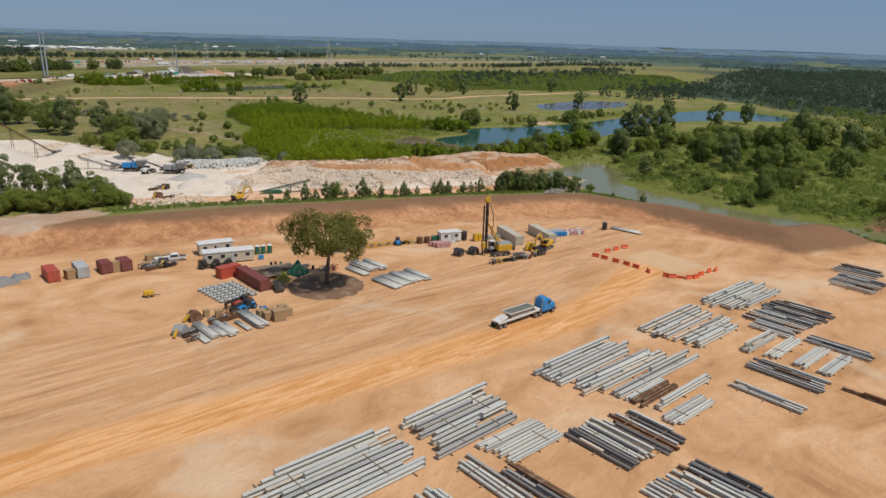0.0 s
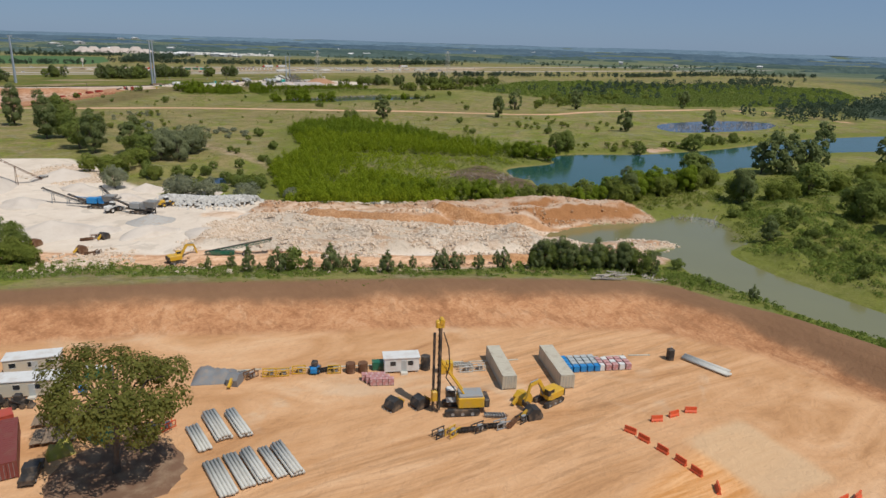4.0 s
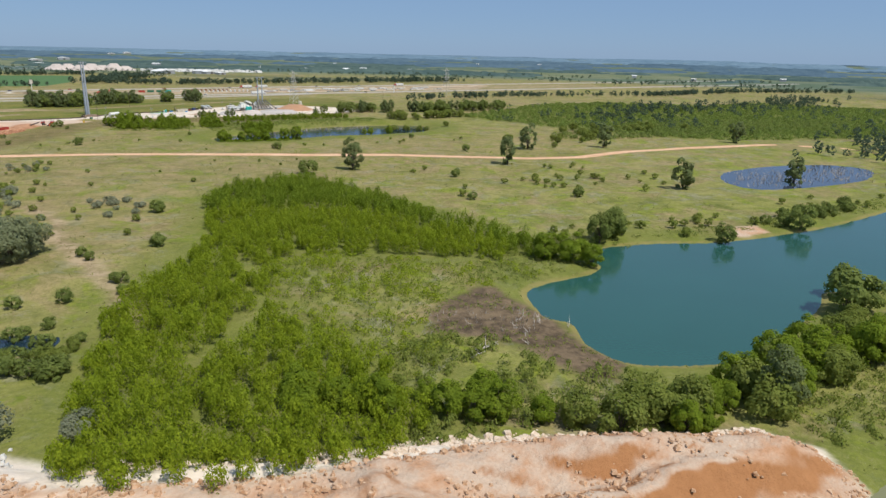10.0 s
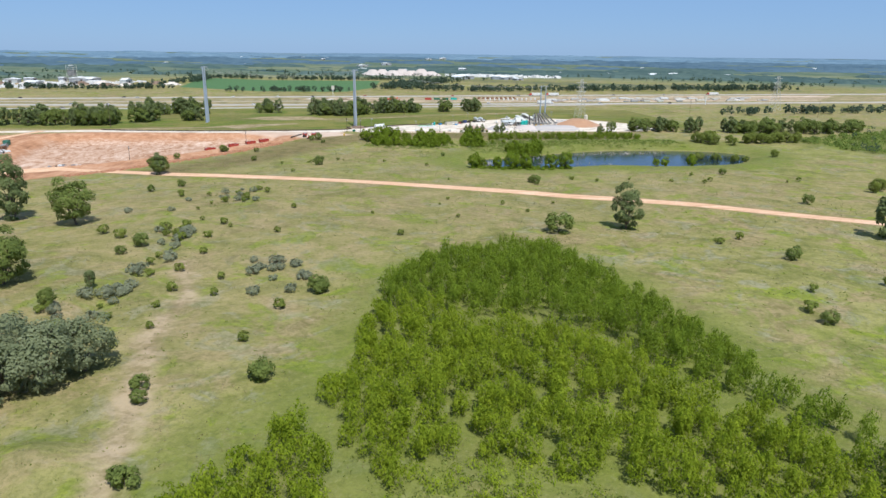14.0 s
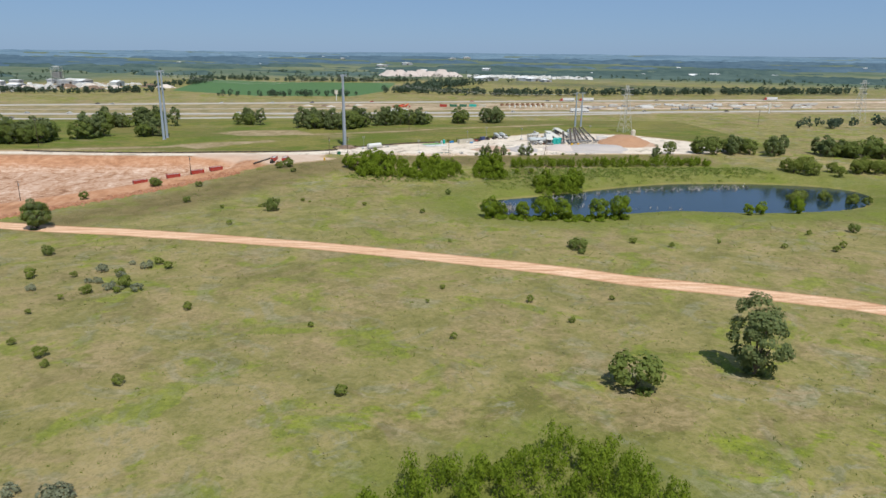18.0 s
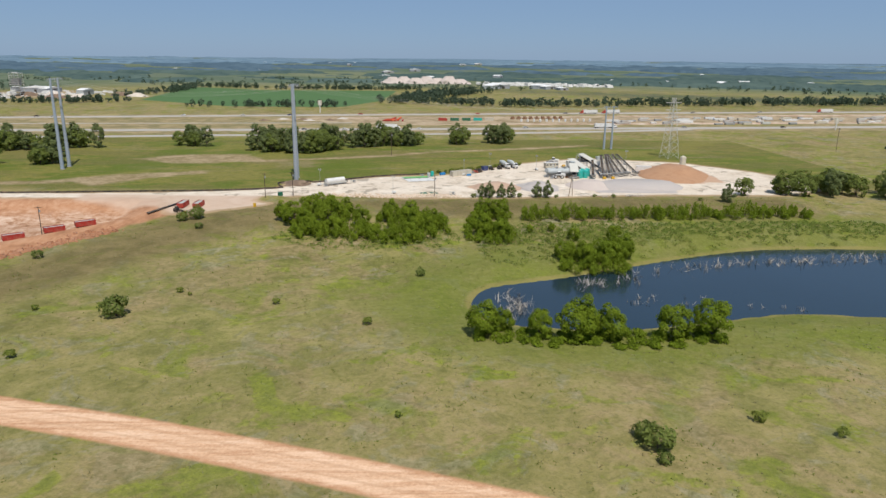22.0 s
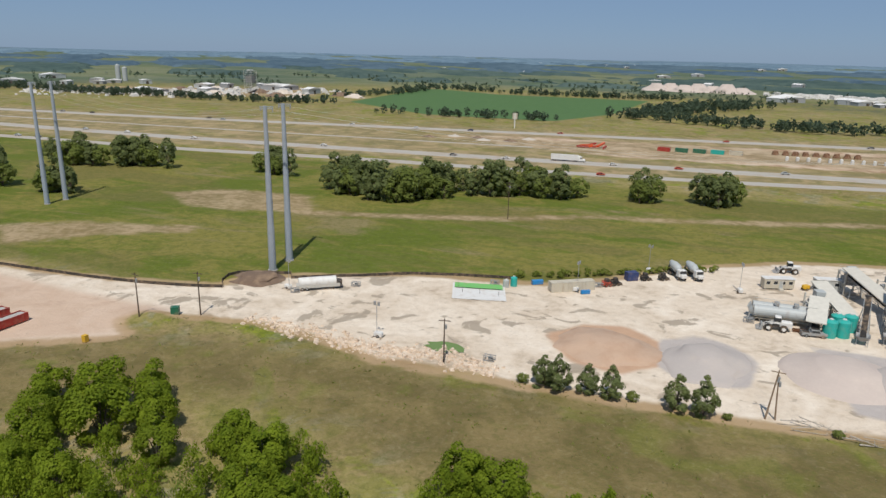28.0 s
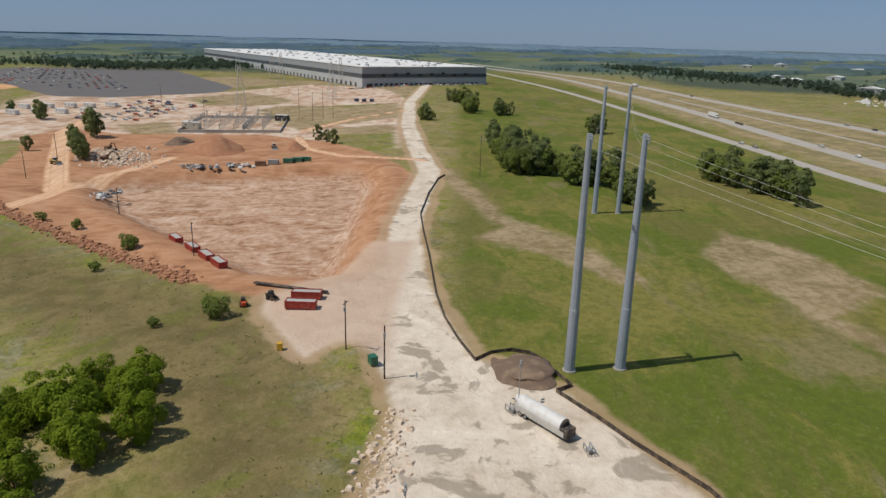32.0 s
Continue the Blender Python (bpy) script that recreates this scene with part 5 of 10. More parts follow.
# along the edge of the plant yard
for x, y, s in ((265, 798, 0.6), (269, 799, 1.1), (272, 798, 1.2), (277, 799, 1.0), (281, 798, 1.1), (285, 799, 0.6), (292, 799, 1.15), (297, 798, 1.15), (301, 799, 0.4), (318, 800, 0.5), (326, 799, 0.5), (373, 790, 1.4), (362, 793, 0.5)):
    plant(CEDARS if s >= 1 else BUSHES, x, y, s * (1.0 if s >= 1 else 0.72), wide=1.2)
# the mown land to the north: clumps of dark trees
for line, n, w, lo, hi in (([(-95, 845), (-60, 848), (-30, 850), (-8, 862), (8, 880)], 38, 8, 0.7, 1.1), ([(30, 884), (46, 890)], 7, 5, 0.6, 0.9), ([(-34, 936), (-2, 946)], 9, 6, 0.7, 1.0), ([(4, 948), (32, 958)], 14, 7, 0.7, 1.0),
                           ([(84, 966), (104, 966)], 7, 5, 0.65, 0.95), ([(140, 950), (152, 940), (168, 938), (184, 952)], 34, 8, 0.7, 1.05), ([(186, 965), (206, 958), (214, 975)], 16, 7, 0.65, 1.0), ([(226, 968), (238, 984)], 8, 5, 0.65, 0.9),
                           ([(262, 980), (270, 985)], 4, 4, 0.6, 0.9), ([(292, 985), (304, 990)], 6, 5, 0.65, 0.95), ([(-178, 918), (-172, 920)], 3, 4, 0.7, 1.0), ([(-400, 826), (-380, 830)], 8, 9, 0.7, 1.0), ([(-318, 838), (-292, 842)], 8, 8, 0.7, 1.0),
                           ([(-284, 862), (-278, 864)], 4, 6, 0.7, 1.0), ([(-240, 800), (-230, 802)], 4, 5, 0.5, 0.8)):
    grove(ELMS, line, n * 2 // 3, w, lo, hi)
    grove(OAKS, line, n - n * 2 // 3, w, lo, hi)
for x, y, s in ((-132, 593, 1.1), (-128, 598, 1.0), (-51, 625, 0.9), (-58, 622, 0.8), (-46, 630, 0.7), (-66, 616, 0.9), (-200, 524, 0.9), (-208, 520, 0.9), (-74, 586, 0.6), (-240, 479, 0.7), (-125, 736, 0.6), (-108, 748, 0.6), (-116, 742, 0.5)):
    plant(ELMS, x, y, s)
# belts east of the plant yard
grove(OAKS, [(385, 800), (430, 812), (520, 790), (600, 805)], 46, 8, 0.55, 0.85)
grove(ELMS, [(400, 806), (470, 800), (560, 800)], 20, 8, 0.55, 0.8)
grove(OLIVES, [(436, 745), (470, 738), (520, 750)], 16, 8, 0.8, 1.2)
grove(OLIVES, [(392, 700), (450, 690), (470, 670)], 6, 6, 0.5, 0.8)


# ---- the willow thicket: bright upright plumes, too many to count ----
def thicket(name, label, outline, spacing, height, material, seed, gaps=(), leaves=80, size=0.3, ragged=0.25, thin=0.0, vary=0.55):
    """Upright plumes of leaf sprays, crowded in clumps of differing height."""
    rng = np.random.default_rng(seed)
    xs, ys = zip(*outline)
    X, Y = np.meshgrid(np.arange(min(xs), max(xs), spacing), np.arange(min(ys), max(ys), spacing))
    x = X.ravel() + rng.uniform(-0.7, 0.7, X.size) * spacing
    y = Y.ravel() + rng.uniform(-0.7, 0.7, X.size) * spacing
    clump = 0.6 * wave(x, y, 4.2, seed + 2) + 0.5 * wave(x, y, 10, seed + 5)
    edge = inside(x, y, outline) + 3.5 * wave(x, y, 9, seed) + 1.5 * wave(x, y, 3, seed + 3)
    keep = (edge > 0) & (clump + rng.normal(0, 0.12, x.size) > thin - 0.62) & (rng.uniform(size=x.size) > ragged * 0.3)
    for line, w in gaps:
        keep &= line_distance(x, y, line)[0] + 1.6 * wave(x, y, 6, 4) > w
    x, y, edge, clump = x[keep], y[keep], edge[keep], clump[keep]
    h = height * rng.uniform(0.62, 1.12, x.size) * (0.55 + 0.45 * smooth(0, 7, edge)) * (0.80 + vary * clump)
    h = np.maximum(h, 0.3 * height)
    z = land(x, y)
    n = leaves
    u = rng.uniform(0, 1, (x.size, n)) ** 0.8
    wide = (spacing * 0.66 * rng.uniform(0.65, 1.35, x.size))[:, None]
    r = wide * (0.12 + np.clip(1.15 - u, 0, 1) ** 0.75 * np.clip(u * 4 + 0.35, 0, 1))
    ang = rng.uniform(0, 2 * np.pi, (x.size, n))
    rr = r * np.sqrt(rng.uniform(0.3, 1, (x.size, n)))
    lean = rng.normal(0, 0.09, (2, x.size, 1)) * h[:, None]
    px = x[:, None] + np.cos(ang) * rr + lean[0] * u
    py = y[:, None] + np.sin(ang) * rr + lean[1] * u
    pz = z[:, None] + h[:, None] * (0.04 + 0.96 * u)
    c = np.stack([px, py, pz], -1).reshape(-1, 3)
    m = len(c)
    face = np.stack([np.cos(ang).ravel() * 0.8, np.sin(ang).ravel() * 0.8, 0.25 + 0.5 * u.ravel()], 1) + rng.normal(0, 0.25, (m, 3))
    face /= np.linalg.norm(face, axis=1)[:, None]
    up = np.stack([rng.normal(0, 0.4, m), rng.normal(0, 0.4, m), np.ones(m)], 1)
    up -= face * (up * face).sum(1)[:, None]
    up /= np.linalg.norm(up, axis=1)[:, None]
    side = np.cross(up, face)
    s = size * rng.uniform(0.6, 1.4, (m, 1))
    cards = np.stack([c - up * s, c - side * s * 0.5, c + up * s * 1.25, c + side * s * 0.5], 1)
    tagged(new(name, quads(name, cards, material)), label, "thicket", kind="stuff")


def willow_stand(name, label, outline, spacing, height, material, seed, gaps=(), lobes=9, leaves=36, size=0.2, fill=0.0, soft_edge=6.0, beyond=None, wobble=1.0):
    """Crowded young willows, each a crown of feathery upright lobes, in clumps of differing height."""
    rng = np.random.default_rng(seed)
    xs, ys = zip(*outline)
    X, Y = np.meshgrid(np.arange(min(xs), max(xs), spacing), np.arange(min(ys), max(ys), spacing))
    x = X.ravel() + rng.uniform(-0.55, 0.55, X.size) * spacing
    y = Y.ravel() + rng.uniform(-0.55, 0.55, X.size) * spacing
    clump = 0.55 * wave(x, y, 3.6, seed + 2) + 0.6 * wave(x, y, 8.5, seed + 5)
    edge = inside(x, y, outline) + wobble * (2.6 * wave(x, y, 9, seed) + 1.2 * wave(x, y, 3, seed + 3))
    keep = (edge > 0) & (clump + rng.normal(0, 0.08, x.size) > -0.72 - fill)
    for line, w in gaps:
        keep &= line_distance(x, y, line)[0] + 1.6 * wave(x, y, 6, 4) > w
    if beyond:                                   # only the trees on one side of a line
        keep &= line_distance(x, y, beyond[0])[1] == beyond[1]
    x, y, edge, clump = x[keep], y[keep], edge[keep], clump[keep]
    h = height * rng.uniform(0.66, 1.12, x.size) * (0.66 + 0.34 * smooth(0, soft_edge, edge)) * (0.88 + 0.40 * clump)
    h = np.maximum(h, 0.42 * height)
    T, K = x.size, lobes
    wide = spacing * rng.uniform(0.44, 0.62, T)
    # upright lobes of each crown: the first on top, the others round it
    k = np.arange(K)[None]
    a = k * 2.39996 + rng.uniform(0, 6.28, (T, 1)) + rng.normal(0, 0.25, (T, K))
    ring = np.where(k == 0, 0.0, rng.uniform(0.45, 0.8, (T, K)))
    tall = np.where(k == 0, 0.76, np.where(k > K - 4, rng.uniform(0.14, 0.34, (T, K)), rng.uniform(0.36, 0.70, (T, K))))
    cx, cy = x[:, None] + np.cos(a) * ring * wide[:, None], y[:, None] + np.sin(a) * ring * wide[:, None]
    cz = land(x, y)[:, None] + tall * h[:, None]
    rx = wide[:, None] * rng.uniform(0.38, 0.58, (T, K))
    rz = h[:, None] * rng.uniform(0.22, 0.32, (T, K))
    v = rng.normal(size=(T, K, leaves, 3))
    v[..., 2] = np.abs(v[..., 2]) * np.where(rng.uniform(size=v.shape[:3]) < 0.78, 1, -1)
    v /= np.linalg.norm(v, axis=3)[..., None]
    q = v * rng.uniform(0.55, 1.08, v.shape[:3])[..., None]
    taper = np.clip(1.0 - 0.35 * q[..., 2], 0.3, 1.3)
    c = np.stack([cx[..., None] + q[..., 0] * rx[..., None] * taper, cy[..., None] + q[..., 1] * rx[..., None] * taper, cz[..., None] + q[..., 2] * rz[..., None]], -1).reshape(-1, 3)
    m = len(c)
    out = np.stack([np.cos(a) * ring, np.sin(a) * ring, np.full(a.shape, 0.35)], -1)
    face = (v * [1, 1, 0.6] + 0.5 * out[:, :, None]).reshape(-1, 3) + rng.normal(0, 0.22, (m, 3))
    face /= np.linalg.norm(face, axis=1)[:, None]
    up = np.stack([rng.normal(0, 0.35, m), rng.normal(0, 0.35, m), np.ones(m)], 1)
    up -= face * (up * face).sum(1)[:, None]
    up /= np.linalg.norm(up, axis=1)[:, None]
    side = np.cross(up, face)
    s = size * rng.uniform(0.65, 1.35, (m, 1))
    cards = np.stack([c - up * s, c + side * s * 0.55, c + up * s * 1.5, c - side * s * 0.55], 1)
    tagged(new(name, quads(name, cards, material)), label, "thicket", kind="stuff")


GLADE = [(204, 360), (224, 364), (242, 352), (259, 339), (276, 328), (280, 314), (258, 312), (245, 314), (232, 301), (222, 291), (225, 280), (207, 262), (205, 280), (200, 300), (196, 319), (200, 340)]
WILLOW_GAPS = [([(214, 430), (239, 420), (254, 412), (260, 399), (266, 383), (276, 374), (283, 362)], 2.6), ([(190, 378), (198, 362), (203, 350)], 3.4), ([(172, 296), (184, 306), (194, 320)], 3.0), ([(168, 262), (180, 268), (192, 262)], 1.6), ([(232, 392), (244, 378), (262, 362)], 1.2)]
ARM = [(150, 452), (190, 438), (214, 430), (239, 420), (254, 412), (260, 399), (266, 383), (276, 374), (280, 350), (284, 320)]
willow_stand("willow_thicket", "dense bright green willow thicket with upright plumes", WILLOW, 3.5, 8.2, M_LEAF_WILLOW, 21, WILLOW_GAPS, 11, 40, 0.2, beyond=(ARM, -1.0))
willow_stand("willow_thicket", "dense deep green arm of the willow thicket", WILLOW, 3.5, 8.8, M_LEAF_POND, 21, WILLOW_GAPS, 11, 40, 0.2, beyond=(ARM, 1.0))
thicket("glade_scrub", "patches of low green willow scrub in a grassy glade", GLADE, 2.2, 2.6, M_LEAF_WILLOW, 22, (), 70, 0.2, 0.6, 0.55)
thicket("glade_growth", "rough pale green growth in a grassy glade", GLADE, 1.9, 0.8, M_WEED_GREEN, 34, (), 16, 0.24, 0.6, 0.3)
thicket("front_scrub", "loose olive green scrub at the quarry rim", [(200, 250), (207, 275), (222, 290), (240, 280), (243, 262), (262, 240), (262, 224), (230, 236), (206, 246)], 2.5, 3.4, M_LEAF_OLIVE, 23, (), 70, 0.28, 0.6, 0.35)
for outline, high, seed in (([(196, 737), (206, 733), (222, 735), (226, 742), (222, 750), (210, 748), (198, 747)], 6.2, 24), ([(225, 752), (236, 741), (252, 740), (255, 748), (250, 756), (240, 763), (227, 762)], 6.6, 35),
                            ([(217, 735), (230, 729), (246, 730), (249, 738), (236, 741), (222, 742)], 5.6, 33), ([(261, 758), (268, 755), (276, 757), (277, 766), (264, 767)], 6.2, 34), ([(257, 735), (264, 728), (274, 730), (277, 741), (268, 750), (259, 748)], 6.0, 36),
                            ([(283, 711), (290, 705), (305, 709), (312, 718), (310, 728), (292, 724)], 5.6, 37), ([(252, 654), (262, 650), (300, 648), (316, 652), (312, 660), (275, 659), (258, 661)], 1.8, 38)):
    willow_stand("pond_thicket", "bright green willow thicket by the pond", outline, 2.9, high, M_LEAF_POND, seed, (), 11, 40, 0.18, 0.9, 2.0, wobble=0.35)
thicket("hedge_growth", "rough bright green growth below the willow row", [(259, 726), (290, 730), (345, 742), (420, 746), (420, 759), (287, 757), (264, 754)], 2.0, 1.0, M_LEAF_SCRUB, 42, (), 26, 0.26, 0.3, -0.35)
willow_stand("willow_hedge", "long dense row of bright green willows", [(280, 758), (303, 758), (340, 759), (396, 762), (397, 769), (340, 767), (303, 766), (280, 766)], 2.6, 6.4, M_LEAF_POND, 39, (), 10, 40, 0.2, 0.9, 1.0, wobble=0.2)
thicket("channel_scrub", "dense green scrub on the channel's far bank", [(256, 50), (258, 100), (250, 112), (250, 140), (256, 164), (272, 166), (284, 184), (290, 200), (304, 190), (280, 140), (276, 90), (274, 46)], 2.6, 1.8, M_LEAF_SCRUB, 40, (), 50, 0.28, 0.3, 0.1)
thicket("isthmus_scrub", "loose green scrub between lake and channel", [(264, 212), (286, 205), (304, 216), (332, 236), (332, 250), (300, 246), (270, 238)], 2.6, 1.9, M_LEAF_OLIVE, 41, (), 46, 0.28, 0.5, 0.25)
thicket("bank_scrub", "low green scrub on overgrown mounds", [(252, 90), (256, 140), (272, 168), (290, 196), (330, 205), (420, 190), (460, 120), (380, 60), (280, 50)], 4.0, 2.0, M_LEAF_SCRUB, 25, (), 60, 0.34, 0.6, 0.38)
thicket("marsh_thicket", "distant green scrub beyond the marsh", [(500, 600), (600, 640), (760, 650), (900, 600), (860, 540), (640, 560), (520, 570)], 6.0, 4.0, M_LEAF_MID, 26, (), 40, 0.7, 0.5)
thicket("east_scrub_land", "wide green scrub beyond the dirt road", EAST_SCRUB, 6.0, 3.4, M_LEAF_SCRUB, 43, (), 40, 0.7, 0.4, 0.12)
thicket("bank_grass", "tall bright green growth on grassed mounds", EAST_BANK, 4.0, 1.1, M_WEED_GREEN, 44, (), 22, 0.42, 0.3, -0.1)
thicket("stand_growth", "rough green growth between the willow stands", [(192, 736), (205, 726), (250, 726), (257, 738), (254, 752), (228, 752), (196, 756)], 2.0, 0.9, M_LEAF_SCRUB, 46, (), 24, 0.22, 0.4, -0.2)
thicket("mud_growth", "yellow-green tufts growing over drying mud", MUD, 2.0, 0.5, M_WEED_GREEN, 45, (), 14, 0.2, 0.6, 0.55)
thicket("pond_reeds", "green reeds and low growth on the pond's north bank", [(262, 706), (300, 718), (350, 738), (420, 742), (420, 752), (280, 752), (262, 730)], 3.0, 1.1, M_WEED_GREEN, 27, (), 30, 0.3, 0.8, 0.2)


def weeds(name, label, count, x0, x1, y0, y1, material, seed, tall=0.55, allow=None):
    """Tufts of rough growth strewn over the pasture."""
    rng = np.random.default_rng(seed)
    x, y = rng.uniform(x0, x1, count), rng.uniform(y0, y1, count)
    keep = wave(x, y, 23, seed) + 0.5 * wave(x, y, 7, seed + 1) + rng.normal(0, 0.3, count) > 0.0
    keep &= allow(x, y)
    x, y = x[keep], y[keep]
    z = land(x, y)
    c = np.repeat(np.stack([x, y, z], 1), 4, 0)
    k = len(c)
    c[:, :2] += rng.normal(0, 0.35, (k, 2))
    t = tall * rng.uniform(0.5, 1.5, (k, 1))
    w = rng.normal(size=(k, 2))
    w /= np.linalg.norm(w, axis=1)[:, None]
    w = np.concatenate([w * t * 0.7, np.zeros((k, 1))], 1)
    lean = np.concatenate([rng.normal(0, 0.3, (k, 2)), np.ones((k, 1))], 1) * t
    tagged(new(name, quads(name, np.stack([c - w, c + w, c + lean], 1), material, 3)), label, "grass", kind="stuff")


def open_land(x, y):
    d, s = line_distance(x, y, SLOPE_FOOT)
    ok = (d * s > 14) & (inside(x, y, QUARRY) < -2) & (inside(x, y, YARD) < -1) & (inside(x, y, CLEARED) < -1) & (line_distance(x, y, DIRT_ROAD)[0] > 5.5) & (line_distance(x, y, HAUL)[0] > 7)
    for pts, _ in WATERS:
        ok &= inside(x, y, pts) < -0.5
    return ok


weeds("pasture_weeds", "tufts of olive and straw-coloured weeds", 12000, 90, 420, 170, 800, M_WEED, 31, 0.22, open_land)
weeds("green_weeds", "tufts of fresh green weeds in the pasture", 12000, 110, 420, 170, 800, M_WEED_GREEN, 32, 0.24, open_land)

thicket("bank_growth", "rough green growth along the bank", [(60, 243), (88, 226), (106, 211), (122, 201), (142, 188), (158, 181), (188, 173), (206, 168), (224, 152), (219, 140), (200, 150), (150, 172), (100, 196), (60, 220)], 1.6, 1.1, M_LEAF_SCRUB, 28, (), 26, 0.24, 0.5, -0.3)
thicket("channel_growth", "rough green growth along the channel bank", [(209, 158), (224, 150), (222, 128), (226, 100), (232, 76), (250, 42), (240, 40), (224, 72), (216, 100), (212, 132)], 1.9, 1.7, M_LEAF_SCRUB, 29, (), 34, 0.26, 0.5, -0.25)
thicket("lake_growth", "rough green growth on the lake's banks", [(258, 312), (250, 318), (262, 330), (300, 345), (360, 335), (440, 330), (500, 335), (500, 326), (400, 322), (340, 332), (312, 337), (298, 326), (298, 316), (276, 314)], 2.6, 1.0, M_WEED_GREEN, 30, (), 20, 0.3, 0.6, 0.1)
# the great willows where the thicket meets the lake
for x, y, s in ((291, 329, 0.95), (295, 322, 1.0), (299, 316, 0.8), (288, 326, 0.7)):
    plant(WILLOWS, x, y, s, wide=1.15)

# ---- the laydown yard: stacks of steel ----
def i_beam(length, width, depth):
    s = Shape()
    w, h, t = width / 2, depth, 0.07
    s.extrude([(-w, 0), (w, 0), (w, t), (t / 2, t * 1.4), (t / 2, h - t * 1.4), (w, h - t), (w, h), (-w, h), (-w, h - t), (-t / 2, h - t * 1.4), (-t / 2, t * 1.4), (-w, t)], 0, length)
    s.box(0, 0.02, h / 2, width * 1.06, 0.05, h * 1.12)
    s.box(0, length - 0.02, h / 2, width * 1.06, 0.05, h * 1.12)
    return s


def channel(length, width, depth):
    s = Shape()
    w, h, t = width / 2, depth, 0.05
    return s.extrude([(-w, 0), (-w + t, 0), (-w + t, h - t * 2), (w - t, h - t * 2), (w - t, 0), (w, 0), (w, h), (-w, h)], 0, length)


BEAM_MESH = {}
stack_rng = random.Random(12)


def beam_stack(x0, x1, y0, y1, count, layers, axis, tone, label, width=0.62, depth=0.62, uneven=0.12, profile="i"):
    """Beams lying side by side on timber bearers; axis says which way they run."""
    top = thing("beam_stack", (x0 + x1) / 2, (y0 + y1) / 2, 0 if axis == "y" else -90, label, "steel stack", "stacks of steel beams")
    run, across = ((y1 - y0), (x1 - x0)) if axis == "y" else ((x1 - x0), (y1 - y0))
    turn = stack_rng.uniform(-1.5, 1.5)
    gap = across / count
    for k in (-0.36, 0.0, 0.36):
        part("bearer", Shape().box(0, run * k, 0.1, across * 1.12, 0.18, 0.2), M_TIMBER, top)
    for j in range(layers):
        for i in range(count):
            if j and stack_rng.random() < (0.35 * j if profile == "i" and width < 0.6 else 0.62):
                continue
            long = run * (1 - uneven * stack_rng.random() * (1.6 if j else 1)) * (stack_rng.uniform(0.35, 0.75) if j and stack_rng.random() < 0.6 else 1)
            long = max(2.0, round(long * 1.5) / 1.5)
            mat_ = tone if stack_rng.random() < (0.42 if tone is M_STEEL_DARK else 0.62) else stack_rng.choice((M_STEEL, M_STEEL_PALE, M_STEEL_TAN, M_STEEL_GREY) if tone is not M_STEEL_DARK else (M_STEEL_GREY, M_STEEL_PALE, M_STEEL, M_STEEL_TAN, M_RUST))
            key = (long, width, depth, mat_.name, profile)
            if key not in BEAM_MESH:
                BEAM_MESH[key] = (i_beam if profile == "i" else channel)(long, width, depth).mesh("beam", mat_)
            ob = new("beam", BEAM_MESH[key])
            ob.parent = top
            ob.matrix_basis = pose(-across / 2 + gap * (i + 0.5) + stack_rng.uniform(-0.1, 0.1), -run / 2 + (run - long) * stack_rng.random(), 0.2 + j * (depth + 0.03), 0, 0, turn + stack_rng.uniform(-0.7, 0.7))
    for k in (-0.2, 0.22):
        if layers > 1 or stack_rng.random() < 0.4:
            part("spacer", Shape().box(0, run * k, 0.2 + depth + 0.05, across * 0.8, 0.1, 0.1), M_TIMBER, top)
    return top


LONG = "long galvanised steel beams laid side by side on sand"
PALE = "short pale galvanised beams bundled on timber bearers"
BLACK = "dark primed steel sections stacked on sandy ground"
for a in ((29, 53, 59.5, 70, 9, 2, "x", M_STEEL, LONG), (55, 73.5, 62.5, 69.5, 5, 2, "x", M_STEEL, LONG), (54, 71, 59.5, 62, 2, 2, "x", M_STEEL, LONG),
          (83, 105.5, 62.5, 68.5, 5, 2, "x", M_STEEL, LONG), (84, 108, 57, 62, 4, 2, "x", M_STEEL, LONG), (88, 112, 53.8, 56, 2, 2, "x", M_STEEL, LONG), (87, 107, 47.5, 48.8, 1, 2, "x", M_STEEL, LONG),
          (112, 135, 61.8, 68.2, 5, 2, "x", M_STEEL, LONG), (115, 133, 55.5, 61, 4, 2, "x", M_STEEL, LONG), (138, 161, 64.5, 68.5, 3, 2, "x", M_STEEL, LONG), (140, 160, 59.5, 64, 4, 2, "x", M_STEEL, LONG)):
    beam_stack(*a[:4], round(a[4] * 1.25), *a[5:], width=0.6, depth=0.72, uneven=0.26)
for a in ((60, 72, 56.8, 59, 4, 1, "x", M_STEEL_PALE, PALE), (61, 72, 52.5, 56.5, 6, 1, "x", M_STEEL_PALE, PALE), (95, 106, 58.6, 61, 4, 2, "x", M_STEEL_PALE, PALE), (124, 134, 58, 60.5, 4, 2, "x", M_STEEL_PALE, PALE),
          (88, 99, 50, 53.5, 6, 1, "x", M_RUST, "rusty and pale steel sections on timber"), (87.5, 99, 43.4, 46.6, 5, 1, "x", M_STEEL_PALE, PALE), (121.5, 133.5, 48.6, 50.4, 3, 3, "x", M_STEEL_PALE, PALE),
          (122.5, 135.8, 44.0, 46.6, 4, 1, "x", M_STEEL_PALE, PALE), (123, 135, 39.2, 41.6, 5, 1, "x", M_STEEL, PALE), (123.5, 135, 35.0, 37.4, 4, 1, "x", M_STEEL_PALE, PALE), (146, 158, 60.5, 63, 4, 2, "x", M_STEEL, PALE)):
    beam_stack(*a, width=0.42, depth=0.45, uneven=0.15)
